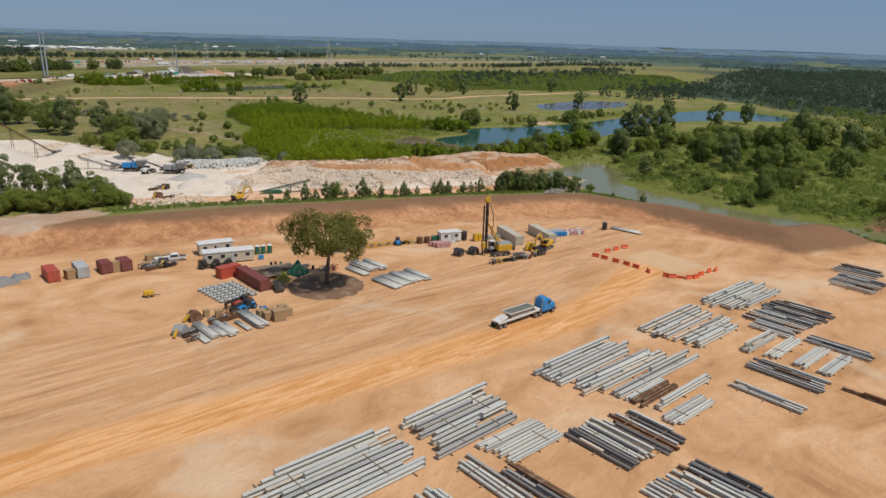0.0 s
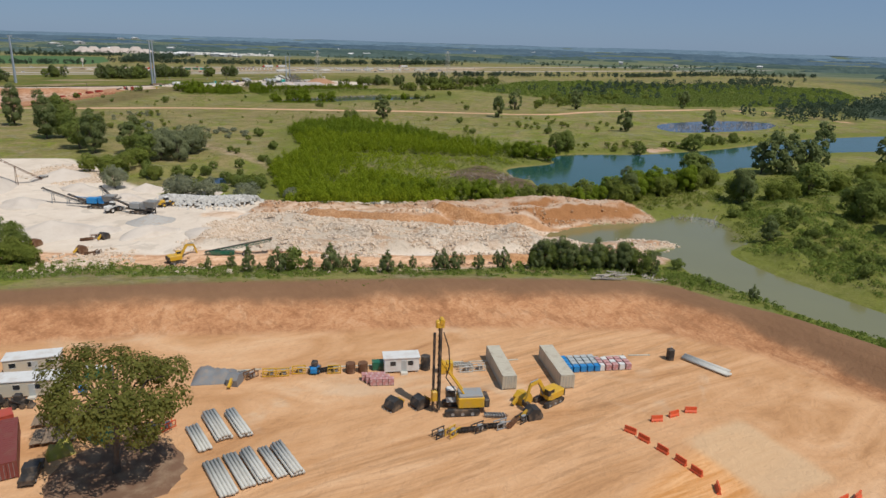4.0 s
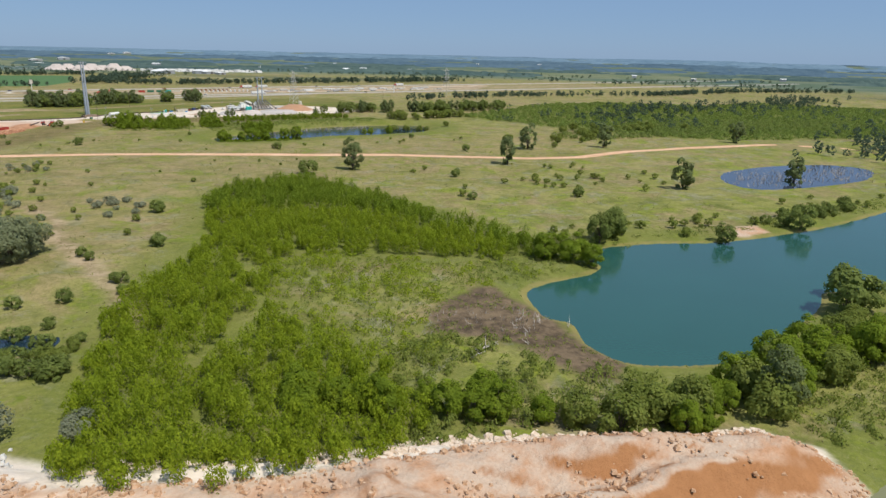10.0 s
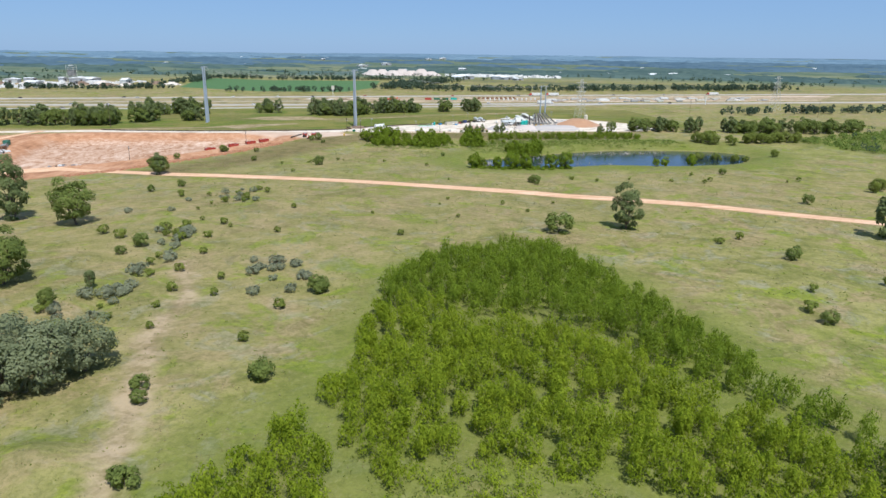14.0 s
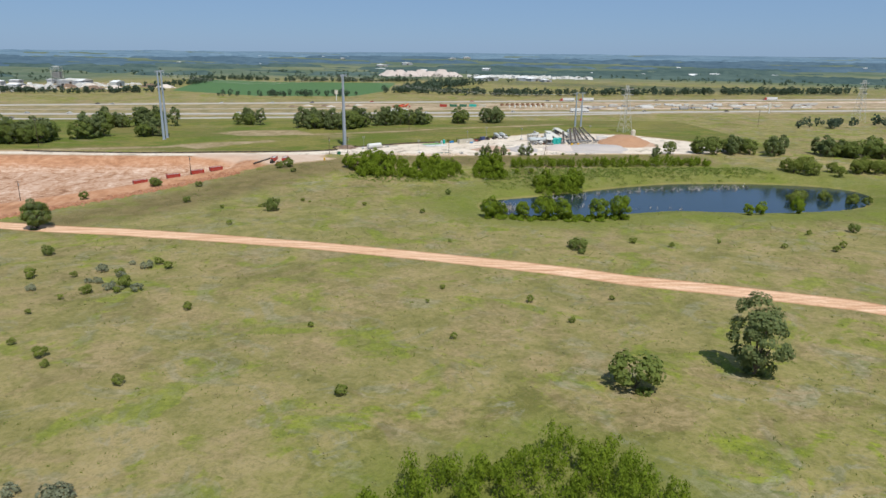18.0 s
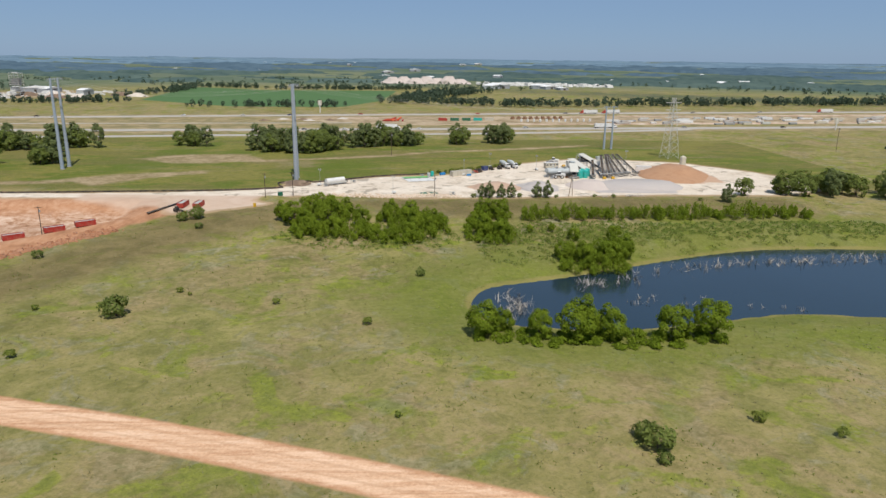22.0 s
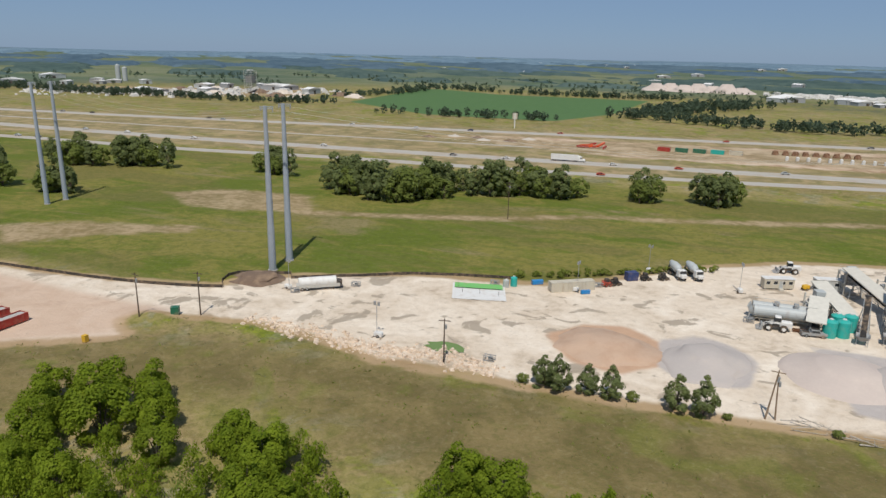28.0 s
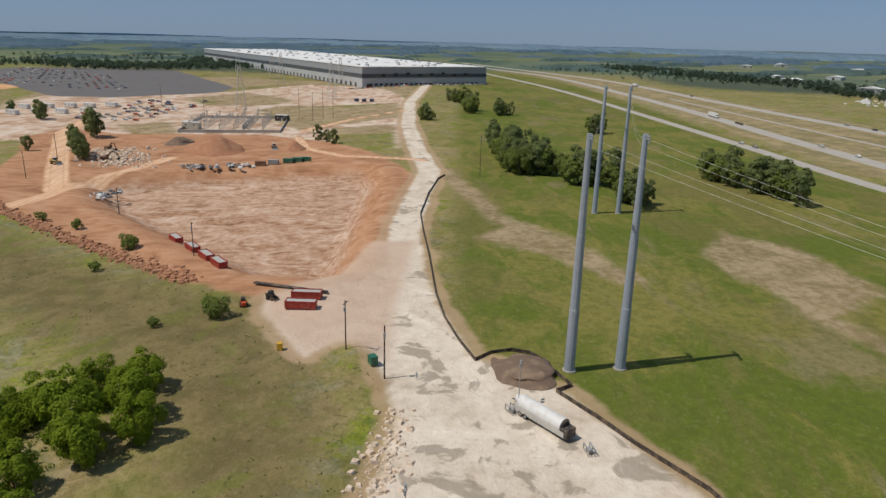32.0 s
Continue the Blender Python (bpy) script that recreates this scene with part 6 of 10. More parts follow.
for a in ((72, 79, 41.5, 53, 9, 2, "y", M_STEEL_DARK, BLACK), (79.5, 85.5, 40, 52, 8, 2, "y", M_STEEL_DARK, BLACK), (75.5, 78, 41, 52.8, 4, 2, "y", M_STEEL_PALE, BLACK), (69.5, 75, 26, 38.5, 8, 2, "y", M_STEEL, BLACK), (75.5, 82, 26, 38, 9, 2, "y", M_STEEL_DARK, BLACK),
          (54.5, 58, 46, 58, 5, 2, "y", M_STEEL, BLACK), (58.5, 62, 41, 53, 5, 2, "y", M_STEEL_DARK, BLACK), (46.5, 50, 44, 56, 5, 2, "y", M_STEEL, BLACK), (138, 145, 46, 58.5, 9, 2, "y", M_STEEL_DARK, BLACK), (146, 155, 45, 58.5, 11, 2, "y", M_STEEL_DARK, BLACK),
          (134, 138, 46.5, 55, 5, 2, "y", M_STEEL, BLACK), (136, 140, 32.5, 45, 6, 2, "y", M_STEEL_DARK, BLACK), (115.5, 121.5, 33.5, 47, 8, 2, "y", M_STEEL_DARK, BLACK), (106, 109, 32.8, 45, 4, 2, "y", M_STEEL, BLACK), (176.5, 188, 45, 56, 12, 2, "y", M_STEEL_DARK, BLACK),
          (189, 198, 48, 59, 9, 2, "y", M_STEEL_DARK, BLACK), (120.4, 121.2, 24, 32.8, 1, 2, "y", M_RUST, "one long rusty steel beam on sand")):
    beam_stack(*a[:4], max(1, round(a[4] * 0.8)), *a[5:], width=0.44, depth=0.36, uneven=0.2, profile="c")


def pipe_bundle(x0, y0, x1, y1, across, up, r, tone, label):
    """Pipes strapped together on timbers."""
    d = math.hypot(x1 - x0, y1 - y0)
    top = thing("pipe_bundle", (x0 + x1) / 2, (y0 + y1) / 2, math.degrees(math.atan2(y1 - y0, x1 - x0)) - 90, label, "pipes", "bundles of pipes")
    for k in (-0.35, 0.35):
        part("bearer", Shape().box(0, d * k, 0.08, across * r * 2.2, 0.16, 0.16), M_TIMBER, top)
    for j in range(up):
        for i in range(across - (j % 2)):
            part("pipe", Shape().rod(((i - (across - 1 - (j % 2)) / 2) * r * 2.04, -d / 2 + stack_rng.uniform(0, 0.3), 0.16 + r + j * r * 1.75), ((i - (across - 1 - (j % 2)) / 2) * r * 2.04, d / 2 - stack_rng.uniform(0, 0.3), 0.16 + r + j * r * 1.75), r, 10), tone, top, shade=True)
    return top


PIPES = "grey steel pipes bundled on sandy ground"
for x, y0, y1, n, u in ((45.0, 122.4, 114.0, 4, 1), (46.9, 123.6, 115.0, 5, 2), (48.6, 121, 115, 3, 1), (49.9, 124, 113.8, 4, 2), (51.1, 121, 115, 3, 1), (53.5, 120, 114.6, 3, 1), (55.7, 123.3, 113.9, 4, 3), (57.2, 123.6, 114.2, 3, 2)):
    pipe_bundle(x, y0, x + 0.3, y1, n, u, 0.17, M_STEEL, PIPES)
for x, y0, y1, n, u in ((89.6, 134.5, 127, 4, 1), (92.6, 137, 128.5, 5, 2), (95.6, 136, 128, 4, 2), (90.2, 124.2, 115.4, 5, 1), (92.8, 124.6, 116, 4, 1), (95, 124.4, 116, 4, 2), (97.3, 124.2, 116, 3, 1), (99.3, 124, 115.6, 4, 2)):
    pipe_bundle(x, y0, x + 0.6, y1, n, u, 0.24, M_STEEL, PIPES)
pipe_bundle(175.8, 118.0, 177.6, 108.5, 3, 1, 0.22, M_STEEL, PIPES)
pipe_bundle(176.8, 118.4, 178.8, 109.4, 2, 1, 0.22, M_STEEL, PIPES)


# ---- boxes and cabins ----
def container(x, y, turn, long, tone, label, group="shipping containers"):
    """A corrugated shipping container; its doors face the local -y end."""
    top = thing("shipping_container", x, y, turn, label, "container", group)
    w, h = 2.44, 2.6
    wall = Shape()
    step = 0.28
    for side in (-1, 1):
        n = int(long / step)
        pts = []
        for i in range(n + 1):
            pts.append((side * (w / 2 - (0.05 if i % 4 in (1, 2) else 0.0)), -long / 2 + i * long / n))
        verts = [(px, py, z) for px, py in pts for z in (0.2, h - 0.05)]
        wall.add(verts, [(2 * i, 2 * i + 1, 2 * i + 3, 2 * i + 2) if side < 0 else (2 * i, 2 * i + 2, 2 * i + 3, 2 * i + 1) for i in range(n)])
    wall.box(0, long / 2 - 0.04, h / 2 + 0.08, w - 0.1, 0.06, h - 0.25)
    part("side_wall", wall, tone, top)
    roof = Shape().box(0, 0, h - 0.03, w, long, 0.06)
    for i in range(int(long / 0.6)):
        roof.box(0, -long / 2 + 0.4 + i * 0.6, h + 0.01, w * 0.9, 0.22, 0.03)
    part("roof", roof, tone, top)
    frame_ = Shape()
    for sx in (-1, 1):
        for sy in (-1, 1):
            frame_.box(sx * (w / 2 - 0.05), sy * (long / 2 - 0.05), h / 2, 0.16, 0.16, h)
        frame_.box(sx * (w / 2 - 0.05), 0, 0.12, 0.14, long, 0.2)
        frame_.box(sx * (w / 2 - 0.05), 0, h - 0.08, 0.12, long, 0.12)
    part("corner_frame", frame_, tone, top)
    for sx in (-1, 1):
        door = part("door", Shape().box(sx * 0.56, -long / 2 + 0.05, h / 2 + 0.06, 1.08, 0.06, h - 0.3), tone, top)
        bars = Shape()
        for k in (0.3, 0.78):
            bars.rod((sx * k, -long / 2 - 0.02, 0.25), (sx * k, -long / 2 - 0.02, h - 0.2), 0.025, 6)
        part("lock_bar", bars, M_GREYPAINT, door)
    return top


container(31.8, 168.2, 0, 6.1, M_RED, "red shipping container with closed doors on sand")
container(37.8, 167.2, -2, 6.1, M_GREY_BOX, "pale grey shipping container standing on sand")
container(42.7, 166.2, 0, 4.2, M_MAROON, "small maroon shipping container on sand")
container(46.9, 165.6, 0, 4.2, M_MAROON, "small maroon shipping container on sand")
container(66.3, 138.3, 0, 12.2, M_MAROON, "long maroon shipping container beside a deck")
container(64.2, 146.4, 97, 5.2, M_RED, "red open-top container behind a maroon one")
container(141.2, 128.4, -20, 12.2, M_CREAM, "long cream shipping container with closed doors")
container(150.3, 124.2, -20, 12.2, M_CREAM, "long cream shipping container with closed doors")


def cabin(x, y, turn, long, wide, high, tone, label, windows=2):
    """A site office on blocks with windows, door and a low roof."""
    top = thing("site_cabin", x, y, turn, label, "cabin")
    part("body", Shape().box(0, 0, high / 2 + 0.35, long, wide, high, 0, 0.06), tone, top)
    part("roof", Shape().box(0, 0, high + 0.4, long + 0.3, wide + 0.3, 0.14), M_WHITE, top)
    for k in range(int(long / 2.5) + 1):
        part("block", Shape().box(-long / 2 + 0.5 + k * (long - 1) / max(1, int(long / 2.5)), 0, 0.18, 0.35, wide * 0.9, 0.36), M_CONCRETE, top)
    for k in range(windows):
        px = -long / 2 + long * (k + 0.5) / windows * 0.999
        w = part("window", Shape().box(px, -wide / 2 - 0.01, high * 0.62 + 0.35, 1.0, 0.05, 0.9), M_GLASS, top)
        part("window_frame", Shape().box(px, -wide / 2 - 0.03, high * 0.62 - 0.13, 1.15, 0.06, 0.08).box(px, -wide / 2 - 0.03, high * 0.62 + 0.83, 1.15, 0.06, 0.08), M_WHITE, w)
    part("door", Shape().box(long * 0.06, -wide / 2 - 0.015, 1.38, 0.95, 0.06, 2.05), M_GREY_BOX, top, "plain grey door")
    part("step", Shape().box(long * 0.06, -wide / 2 - 0.5, 0.2, 1.2, 0.9, 0.4), M_STEEL_PALE, top)
    return top


cabin(69.0, 156.8, -18, 12.0, 3.4, 2.6, M_CREAM, "long cream site office trailer on sand", 4)
cabin(69.4, 165.4, -12, 8.5, 3.2, 2.6, M_CREAM, "cream site office trailer behind another", 3)
cabin(126.0, 137.6, -20, 6.2, 2.8, 2.5, M_WHITE, "small white site cabin with two windows", 2)


def toilet(x, y, turn, tone, label):
    top = thing("portable_toilet", x, y, turn, label, "toilet", "portable toilets")
    part("body", Shape().box(0, 0, 1.1, 1.15, 1.15, 2.1, 0, 0.08, 0.96), tone, top)
    part("roof", Shape().box(0, 0, 2.22, 1.25, 1.25, 0.2, 0, 0.15, 0.8), M_WHITE if tone is M_GREEN else M_DARK, top)
    part("door", Shape().box(0, -0.57, 1.1, 0.8, 0.06, 1.8), tone, top)
    part("vent", Shape().rod((0.35, 0.4, 2.2), (0.35, 0.4, 2.6), 0.05), M_WHITE, top)


for x, y in ((77.4, 158.0), (78.8, 157.5), (80.4, 157.0)):
    toilet(x, y, -20, M_GREEN, "green portable toilet by the office trailers")
toilet(173.2, 118.6, -20, M_DARK, "dark portable toilet at the yard's edge")


def crate(x, y, turn, sx, sy, sz, tone, label, category="crate", group=""):
    top = thing("crate", x, y, turn, label, category, group)
    part("box", Shape().box(0, 0, sz / 2 + 0.12, sx, sy, sz, 0, 0.03), tone, top)
    part("pallet", Shape().box(0, 0, 0.06, sx * 1.02, sy * 1.02, 0.1), M_TIMBER, top)
    part("lid", Shape().box(0, 0, sz + 0.15, sx * 1.03, sy * 1.03, 0.06), tone, top)


for x, y, s in ((35.2, 166.0, 1.8), (44.8, 165.0, 1.8), (59.2, 117.5, 1.6), (60.8, 116.2, 2.1), (62.0, 118.2, 1.6), (63.3, 117.2, 1.5), (63.4, 119.6, 1.5), (58.6, 119.3, 1.5), (61.0, 119.6, 1.3), (52.0, 124.6, 1.2), (50.2, 126.4, 1.0)):
    crate(x, y, stack_rng.uniform(-15, 15), s * 1.1, s, s * stack_rng.uniform(0.8, 1.3), M_CARDBOARD, "brown board crate on a pallet", group="brown crates")
for x, y in ((132.0, 133.2), (133.2, 132.8)):
    crate(x, y, -20, 1.1, 1.4, 1.9, M_YELLOW, "yellow steel box beside pipes")
crate(122.4, 139.6, -20, 2.0, 1.4, 1.4, M_GREEN, "green steel box behind stacked sacks")
crate(20.5, 168.4, 10, 1.6, 1.2, 1.1, M_WHITE, "white crate beside tarpaulins")
for i in range(5):
    for j in range(4):
        x, y = 152.6 + i * 1.25 + j * 0.45, 124.8 - i * 0.45 + j * 1.15 - 1.5
        crate(x, y, -20, 1.05, 1.0, 1.0, M_BLUE if (j < 1 or i < 1) else M_GREY_BOX, "white and blue liquid tote on a pallet", "tote", "liquid totes")
for i in range(5):
    for j in range(3):
        x, y = 158.4 + i * 1.2 + j * 0.45, 122.7 - i * 0.45 + j * 1.15 - 1.5
        crate(x, y, -20, 1.0, 0.95, 1.0, M_SACK if (i + j) % 3 else M_WHITE, "red and white bulk sack on a pallet", "sack", "bulk sacks")
for i in range(4):
    for j in range(3):
        crate(118.6 + i * 0.95 + j * 0.3, 136.8 - i * 0.4 - j * 1.1, -20, 0.95, 0.95, 1.1, M_SACK, "red and white bulk sack on a pallet", "sack", "bulk sacks")


def tarp_heap(x, y, turn, sx, sy, h, tone, label, seed=1):
    """A sagging cover over goods."""
    top = thing("tarpaulin_heap", x, y, turn, label, "tarpaulin")
    n = 12
    s = Shape()
    rng = random.Random(seed)
    bumps = [(rng.uniform(-0.7, 0.7), rng.uniform(-0.7, 0.7), rng.uniform(0.3, 0.6)) for _ in range(6)]
    verts = []
    for j in range(n + 1):
        for i in range(n + 1):
            u, v = 2 * i / n - 1, 2 * j / n - 1
            k = max(0.0, 1 - max(abs(u), abs(v)) ** 6)
            z = h * k * (0.45 + max(0.55 * math.exp(-((u - a) ** 2 + (v - b) ** 2) / (c * c * 0.5)) for a, b, c in bumps)) + rng.uniform(0, 0.06)
            verts.append((u * sx / 2, v * sy / 2, z))
    s.add(verts, [(j * (n + 1) + i, j * (n + 1) + i + 1, (j + 1) * (n + 1) + i + 1, (j + 1) * (n + 1) + i) for j in range(n) for i in range(n)])
    part("cover", s, tone, top, shade=True)
    part("goods", Shape().box(0, 0, h * 0.2, sx * 0.7, sy * 0.7, h * 0.38), M_CARDBOARD, top)


tarp_heap(21, 171, 15, 9, 6, 1.9, M_TARP, "grey tarpaulin over goods on sand", 1)
tarp_heap(26.5, 172.5, -10, 4, 3, 1.2, M_TARP, "grey tarpaulin over goods on sand", 2)
tarp_heap(96, 149, -20, 7, 5, 1.8, M_TARP, "dark grey tarpaulin over stacked goods", 3)
tarp_heap(78.0, 138.4, 20, 4.2, 4.2, 3.2, M_GREEN, "green cover over a tall heap by the tree", 4)
tarp_heap(72.4, 135.6, 10, 3.6, 2.2, 2.2, M_OLIVE_YELLOW, "yellow-green cover beside the maroon container", 5)
for k, (x, y, sx, sy) in enumerate(((72.0, 140.2, 6.0, 4.2), (76.0, 143.6, 6.5, 3.6), (71.6, 145.2, 5, 3))):
    top = thing("timber_deck", x, y, -12, "weathered board deck strewn with material", "deck")
    for i in range(int(sx / 0.5)):
        part("plank", Shape().box(-sx / 2 + 0.25 + i * 0.5, 0, 0.75 + 0.05 * (i % 3), 0.46, sy, 0.08), M_TIMBER, top)
    for i, j in ((-1, -1), (1, -1), (1, 1), (-1, 1)):
        part("leg", Shape().box(i * sx * 0.42, j * sy * 0.4, 0.36, 0.15, 0.15, 0.72), M_TIMBER, top)


def bundle_rack(x, y, turn):
    """A white coil bundle in a cradle."""
    top = thing("cable_roll", x, y, turn, "pale grey bundled fittings lying in rows", "bundle", "rows of bundles")
    part("roll", Shape().rod((-0.75, 0, 0.38), (0.75, 0, 0.38), 0.34, 8), M_GREY_BOX, top, shade=True)
    part("cradle", Shape().box(0, 0, 0.06, 1.2, 0.8, 0.12), M_TIMBER, top)
    part("strap", Shape().box(0.25, 0, 0.38, 0.12, 0.72, 0.72), M_DARK, top)


for j in range(7):
    for i in range(5):
        bundle_rack(56.0 + i * 1.75 - j * 0.12, 131.5 + j * 1.55, 0)


def drum(x, y, tone, label, r=0.32, h=0.95):
    top = thing("drum", x, y, 0, label, "drum", "drums")
    s = Shape().rod((0, 0, 0), (0, 0, h), r, 14)
    for k in (0.33, 0.66):
        s.rod((0, 0, h * k - 0.02), (0, 0, h * k + 0.02), r * 1.05, 14)
    part("shell", s, tone, top)
    part("lid", Shape().rod((0, 0, h), (0, 0, h + 0.03), r * 0.9, 14), tone, top)


for x, y, tone in ((60.2, 122.6, M_BLUE), (60.9, 122.2, M_BLUE), (60.4, 121.7, M_BLUE), (75.6, 147.2, M_DARK), (76.6, 146.8, M_DARK), (77.6, 146.0, M_GREEN), (82.5, 139.0, M_DARK)):
    drum(x, y, tone, "blue steel drum on sand" if tone is M_BLUE else "dark steel drum near the deck")
for x, y in ((117.6, 140.6), (119.6, 139.8), (130.0, 135.8)):
    drum(x, y, M_DARK if x > 125 else M_RUST, "large upright tank on sand", 0.85, 1.8 if x < 125 else 2.6)

# ring of dark earth round the tree
ring = Shape()
RING_N = 40
for k, (r, z) in enumerate(((8.6, 0.06), (7.6, 0.42), (6.3, 0.55), (5.0, 0.30), (3.0, 0.42), (0.6, 0.62))):
    ring.v += [(math.cos(2 * math.pi * i / RING_N) * r * (1 + 0.05 * math.sin(3 * i)), math.sin(2 * math.pi * i / RING_N) * r * (1 + 0.06 * math.cos(2 * i + k)), z) for i in range(RING_N)]
ring.f += [(k * RING_N + i, k * RING_N + (i + 1) % RING_N, (k + 1) * RING_N + (i + 1) % RING_N, (k + 1) * RING_N + i) for k in range(5) for i in range(RING_N)] + [tuple(5 * RING_N + i for i in range(RING_N))]
ring_ob = new("earth_ring", ring.mesh("earth_ring", M_DARK_EARTH, True))
ring_ob.matrix_basis = pose(78.7, 127.0, -0.02)
tagged(ring_ob, "raised ring of dark brown earth round a tree", "earth mound")


# ---- barriers, planks ----
def barrier(x, y, turn, fallen=False):
    top = thing("barrier", x, y, turn, "orange plastic road barrier on sand" + (", tipped over" if fallen else ""), "barrier", "orange barriers")
    s = Shape().extrude([(-0.3, 0), (0.3, 0), (0.27, 0.25), (0.12, 0.45), (0.1, 1.0), (-0.1, 1.0), (-0.12, 0.45), (-0.27, 0.25)], -0.95, 0.95)
    part("body", s, M_ORANGE, top)
    part("fork_slot", Shape().box(0, -0.4, 0.06, 0.62, 0.2, 0.1).box(0, 0.4, 0.06, 0.62, 0.2, 0.1), M_DARK, top)
    if fallen:
        top.matrix_basis = top.matrix_basis @ pose(0, 0, 0.3, 0, 90, 0)


for k, (x, y, a) in enumerate(((148, 103.2, 20), (148.2, 100.6, 10), (148.5, 97.2, 5), (148.7, 94.0, 0), (148.7, 91.2, 0), (148.2, 87.2, -40), (148.8, 82.4, 15), (149.4, 81.2, 50), (150.6, 79.6, 30), (152, 78.2, 70), (154, 77.4, 80),
                              (155.3, 77.6, 95), (157, 77.8, 80), (161, 77.8, 90), (163.4, 77.3, 100), (154.2, 103.8, 70), (157.8, 103.6, 85), (161.2, 103.2, 60))):
    barrier(x, y, a, k in (8, 11))
for k in range(16):
    u = k / 15
    x, y = 97 + 72 * u, 150.5 - 28.5 * u
    if k in (7, 11, 12):
        continue
    top = thing("board", x, y, -21.5 + stack_rng.uniform(-3, 3), "pale plank lying along the yard's edge", "plank", "planks along the yard's edge")
    part("plank", Shape().box(0, 0.6, 0.09, 4.2, 0.35, 0.12), M_CREAM, top)
    part("stake", Shape().box(1.9, 0.6, 0.2, 0.08, 0.08, 0.4), M_TIMBER, top)


# ---- machines ----
def wheel(parent, x, y, r, w, rim=None):
    t = part("wheel", Shape().rod((x, y - w / 2, r), (x, y + w / 2, r), r, 14), M_TYRE, parent)
    part("rim", Shape().rod((x, y - w / 2 - 0.02, r), (x, y + w / 2 + 0.02, r), r * 0.52, 10), rim or M_GREYPAINT, t)
    return t


def tracks(top, long, gauge, wide, high, tone=None):
    for s in (-1, 1):
        y = s * gauge / 2
        sh = Shape().extrude([(-long / 2 + high * 0.4, 0), (long / 2 - high * 0.4, 0), (long / 2, high * 0.4), (long / 2 - high * 0.1, high * 0.9), (long / 2 - high * 0.5, high), (-long / 2 + high * 0.5, high), (-long / 2 + high * 0.1, high * 0.9), (-long / 2, high * 0.4)], y - wide / 2, y + wide / 2)
        t = part("track", sh, tone or M_DARK, top)
        for k in range(3):
            part("roller", Shape().rod((long * (k - 1) * 0.28, y - wide / 2 - 0.03, high * 0.4), (long * (k - 1) * 0.28, y + wide / 2 + 0.03, high * 0.4), high * 0.25, 8), M_GREYPAINT, t)


def excavator(x, y, turn, tone, label, swing=0.0, reach=1.0):
    top = thing("excavator", x, y, turn, label, "excavator")
    tracks(top, 4.4, 2.4, 0.6, 0.9)
    part("turntable", Shape().rod((0, 0, 0.85), (0, 0, 1.1), 0.8, 12), M_DARK, top)
    part("house", Shape().box(-0.6, 0.1, 1.75, 3.4, 2.5, 1.2, swing, 0.15), tone, top)
    part("counterweight", Shape().box(-2.2, 0.1, 1.65, 0.7, 2.5, 1.1, swing, 0.2), M_DARK, top)
    cab = part("cab", Shape().box(0.75, 0.75, 2.15, 1.5, 1.0, 1.8, swing, 0.12, 0.92), tone, top)
    part("window", Shape().box(0.85, 0.75, 2.45, 1.48, 1.04, 0.95, swing, 0.05, 0.95), M_GLASS, cab)
    part("boom", Shape().bar((0.8, -0.25, 1.8), (3.2 * reach, -0.25, 4.6), 0.45, 0.6).bar((3.1 * reach, -0.25, 4.6), (5.6 * reach, -0.25, 4.3), 0.42, 0.5), tone, top)
    part("stick", Shape().bar((5.5 * reach, -0.25, 4.4), (6.6 * reach, -0.25, 1.7), 0.35, 0.42), tone, top)
    part("bucket", Shape().extrude([(6.3 * reach, 1.8), (6.9 * reach, 1.7), (6.8 * reach, 0.8), (6.0 * reach, 0.5), (5.6 * reach, 1.0)], -0.85, 0.35), M_DARK, top)
    part("ram", Shape().rod((1.2, -0.25, 1.6), (3.0 * reach, -0.25, 3.9), 0.12, 8).rod((3.4 * reach, -0.25, 4.9), (5.6 * reach, -0.25, 4.8), 0.1, 8), M_GREYPAINT, top)
    return top


def wheel_loader(x, y, turn, tone, label):
    top = thing("wheel_loader", x, y, turn, label, "loader")
    for wx in (-1.6, 1.6):
        for wy in (-1.1, 1.1):
            wheel(top, wx, wy, 0.85, 0.65, tone)
    part("engine_hood", Shape().box(-2.0, 0, 1.75, 2.6, 1.7, 1.3, 0, 0.2), tone, top)
    part("frame", Shape().box(0.2, 0, 1.15, 4.2, 1.2, 0.6), M_DARK, top)
    cab = part("cab", Shape().box(-0.2, 0, 2.6, 1.5, 1.5, 1.7, 0, 0.12, 0.9), M_WHITE, top)
    part("window", Shape().box(-0.2, 0, 2.75, 1.53, 1.53, 0.95, 0, 0.08, 0.93), M_GLASS, cab)
    part("lift_arm", Shape().bar((0.6, -0.6, 1.9), (3.0, -0.6, 0.9), 0.2, 0.4).bar((0.6, 0.6, 1.9), (3.0, 0.6, 0.9), 0.2, 0.4), tone, top)
    part("bucket", Shape().extrude([(2.8, 0.15), (4.2, 0.1), (3.4, 0.5), (3.2, 1.4), (2.8, 1.2)], -1.5, 1.5), M_GREYPAINT, top)
    return top


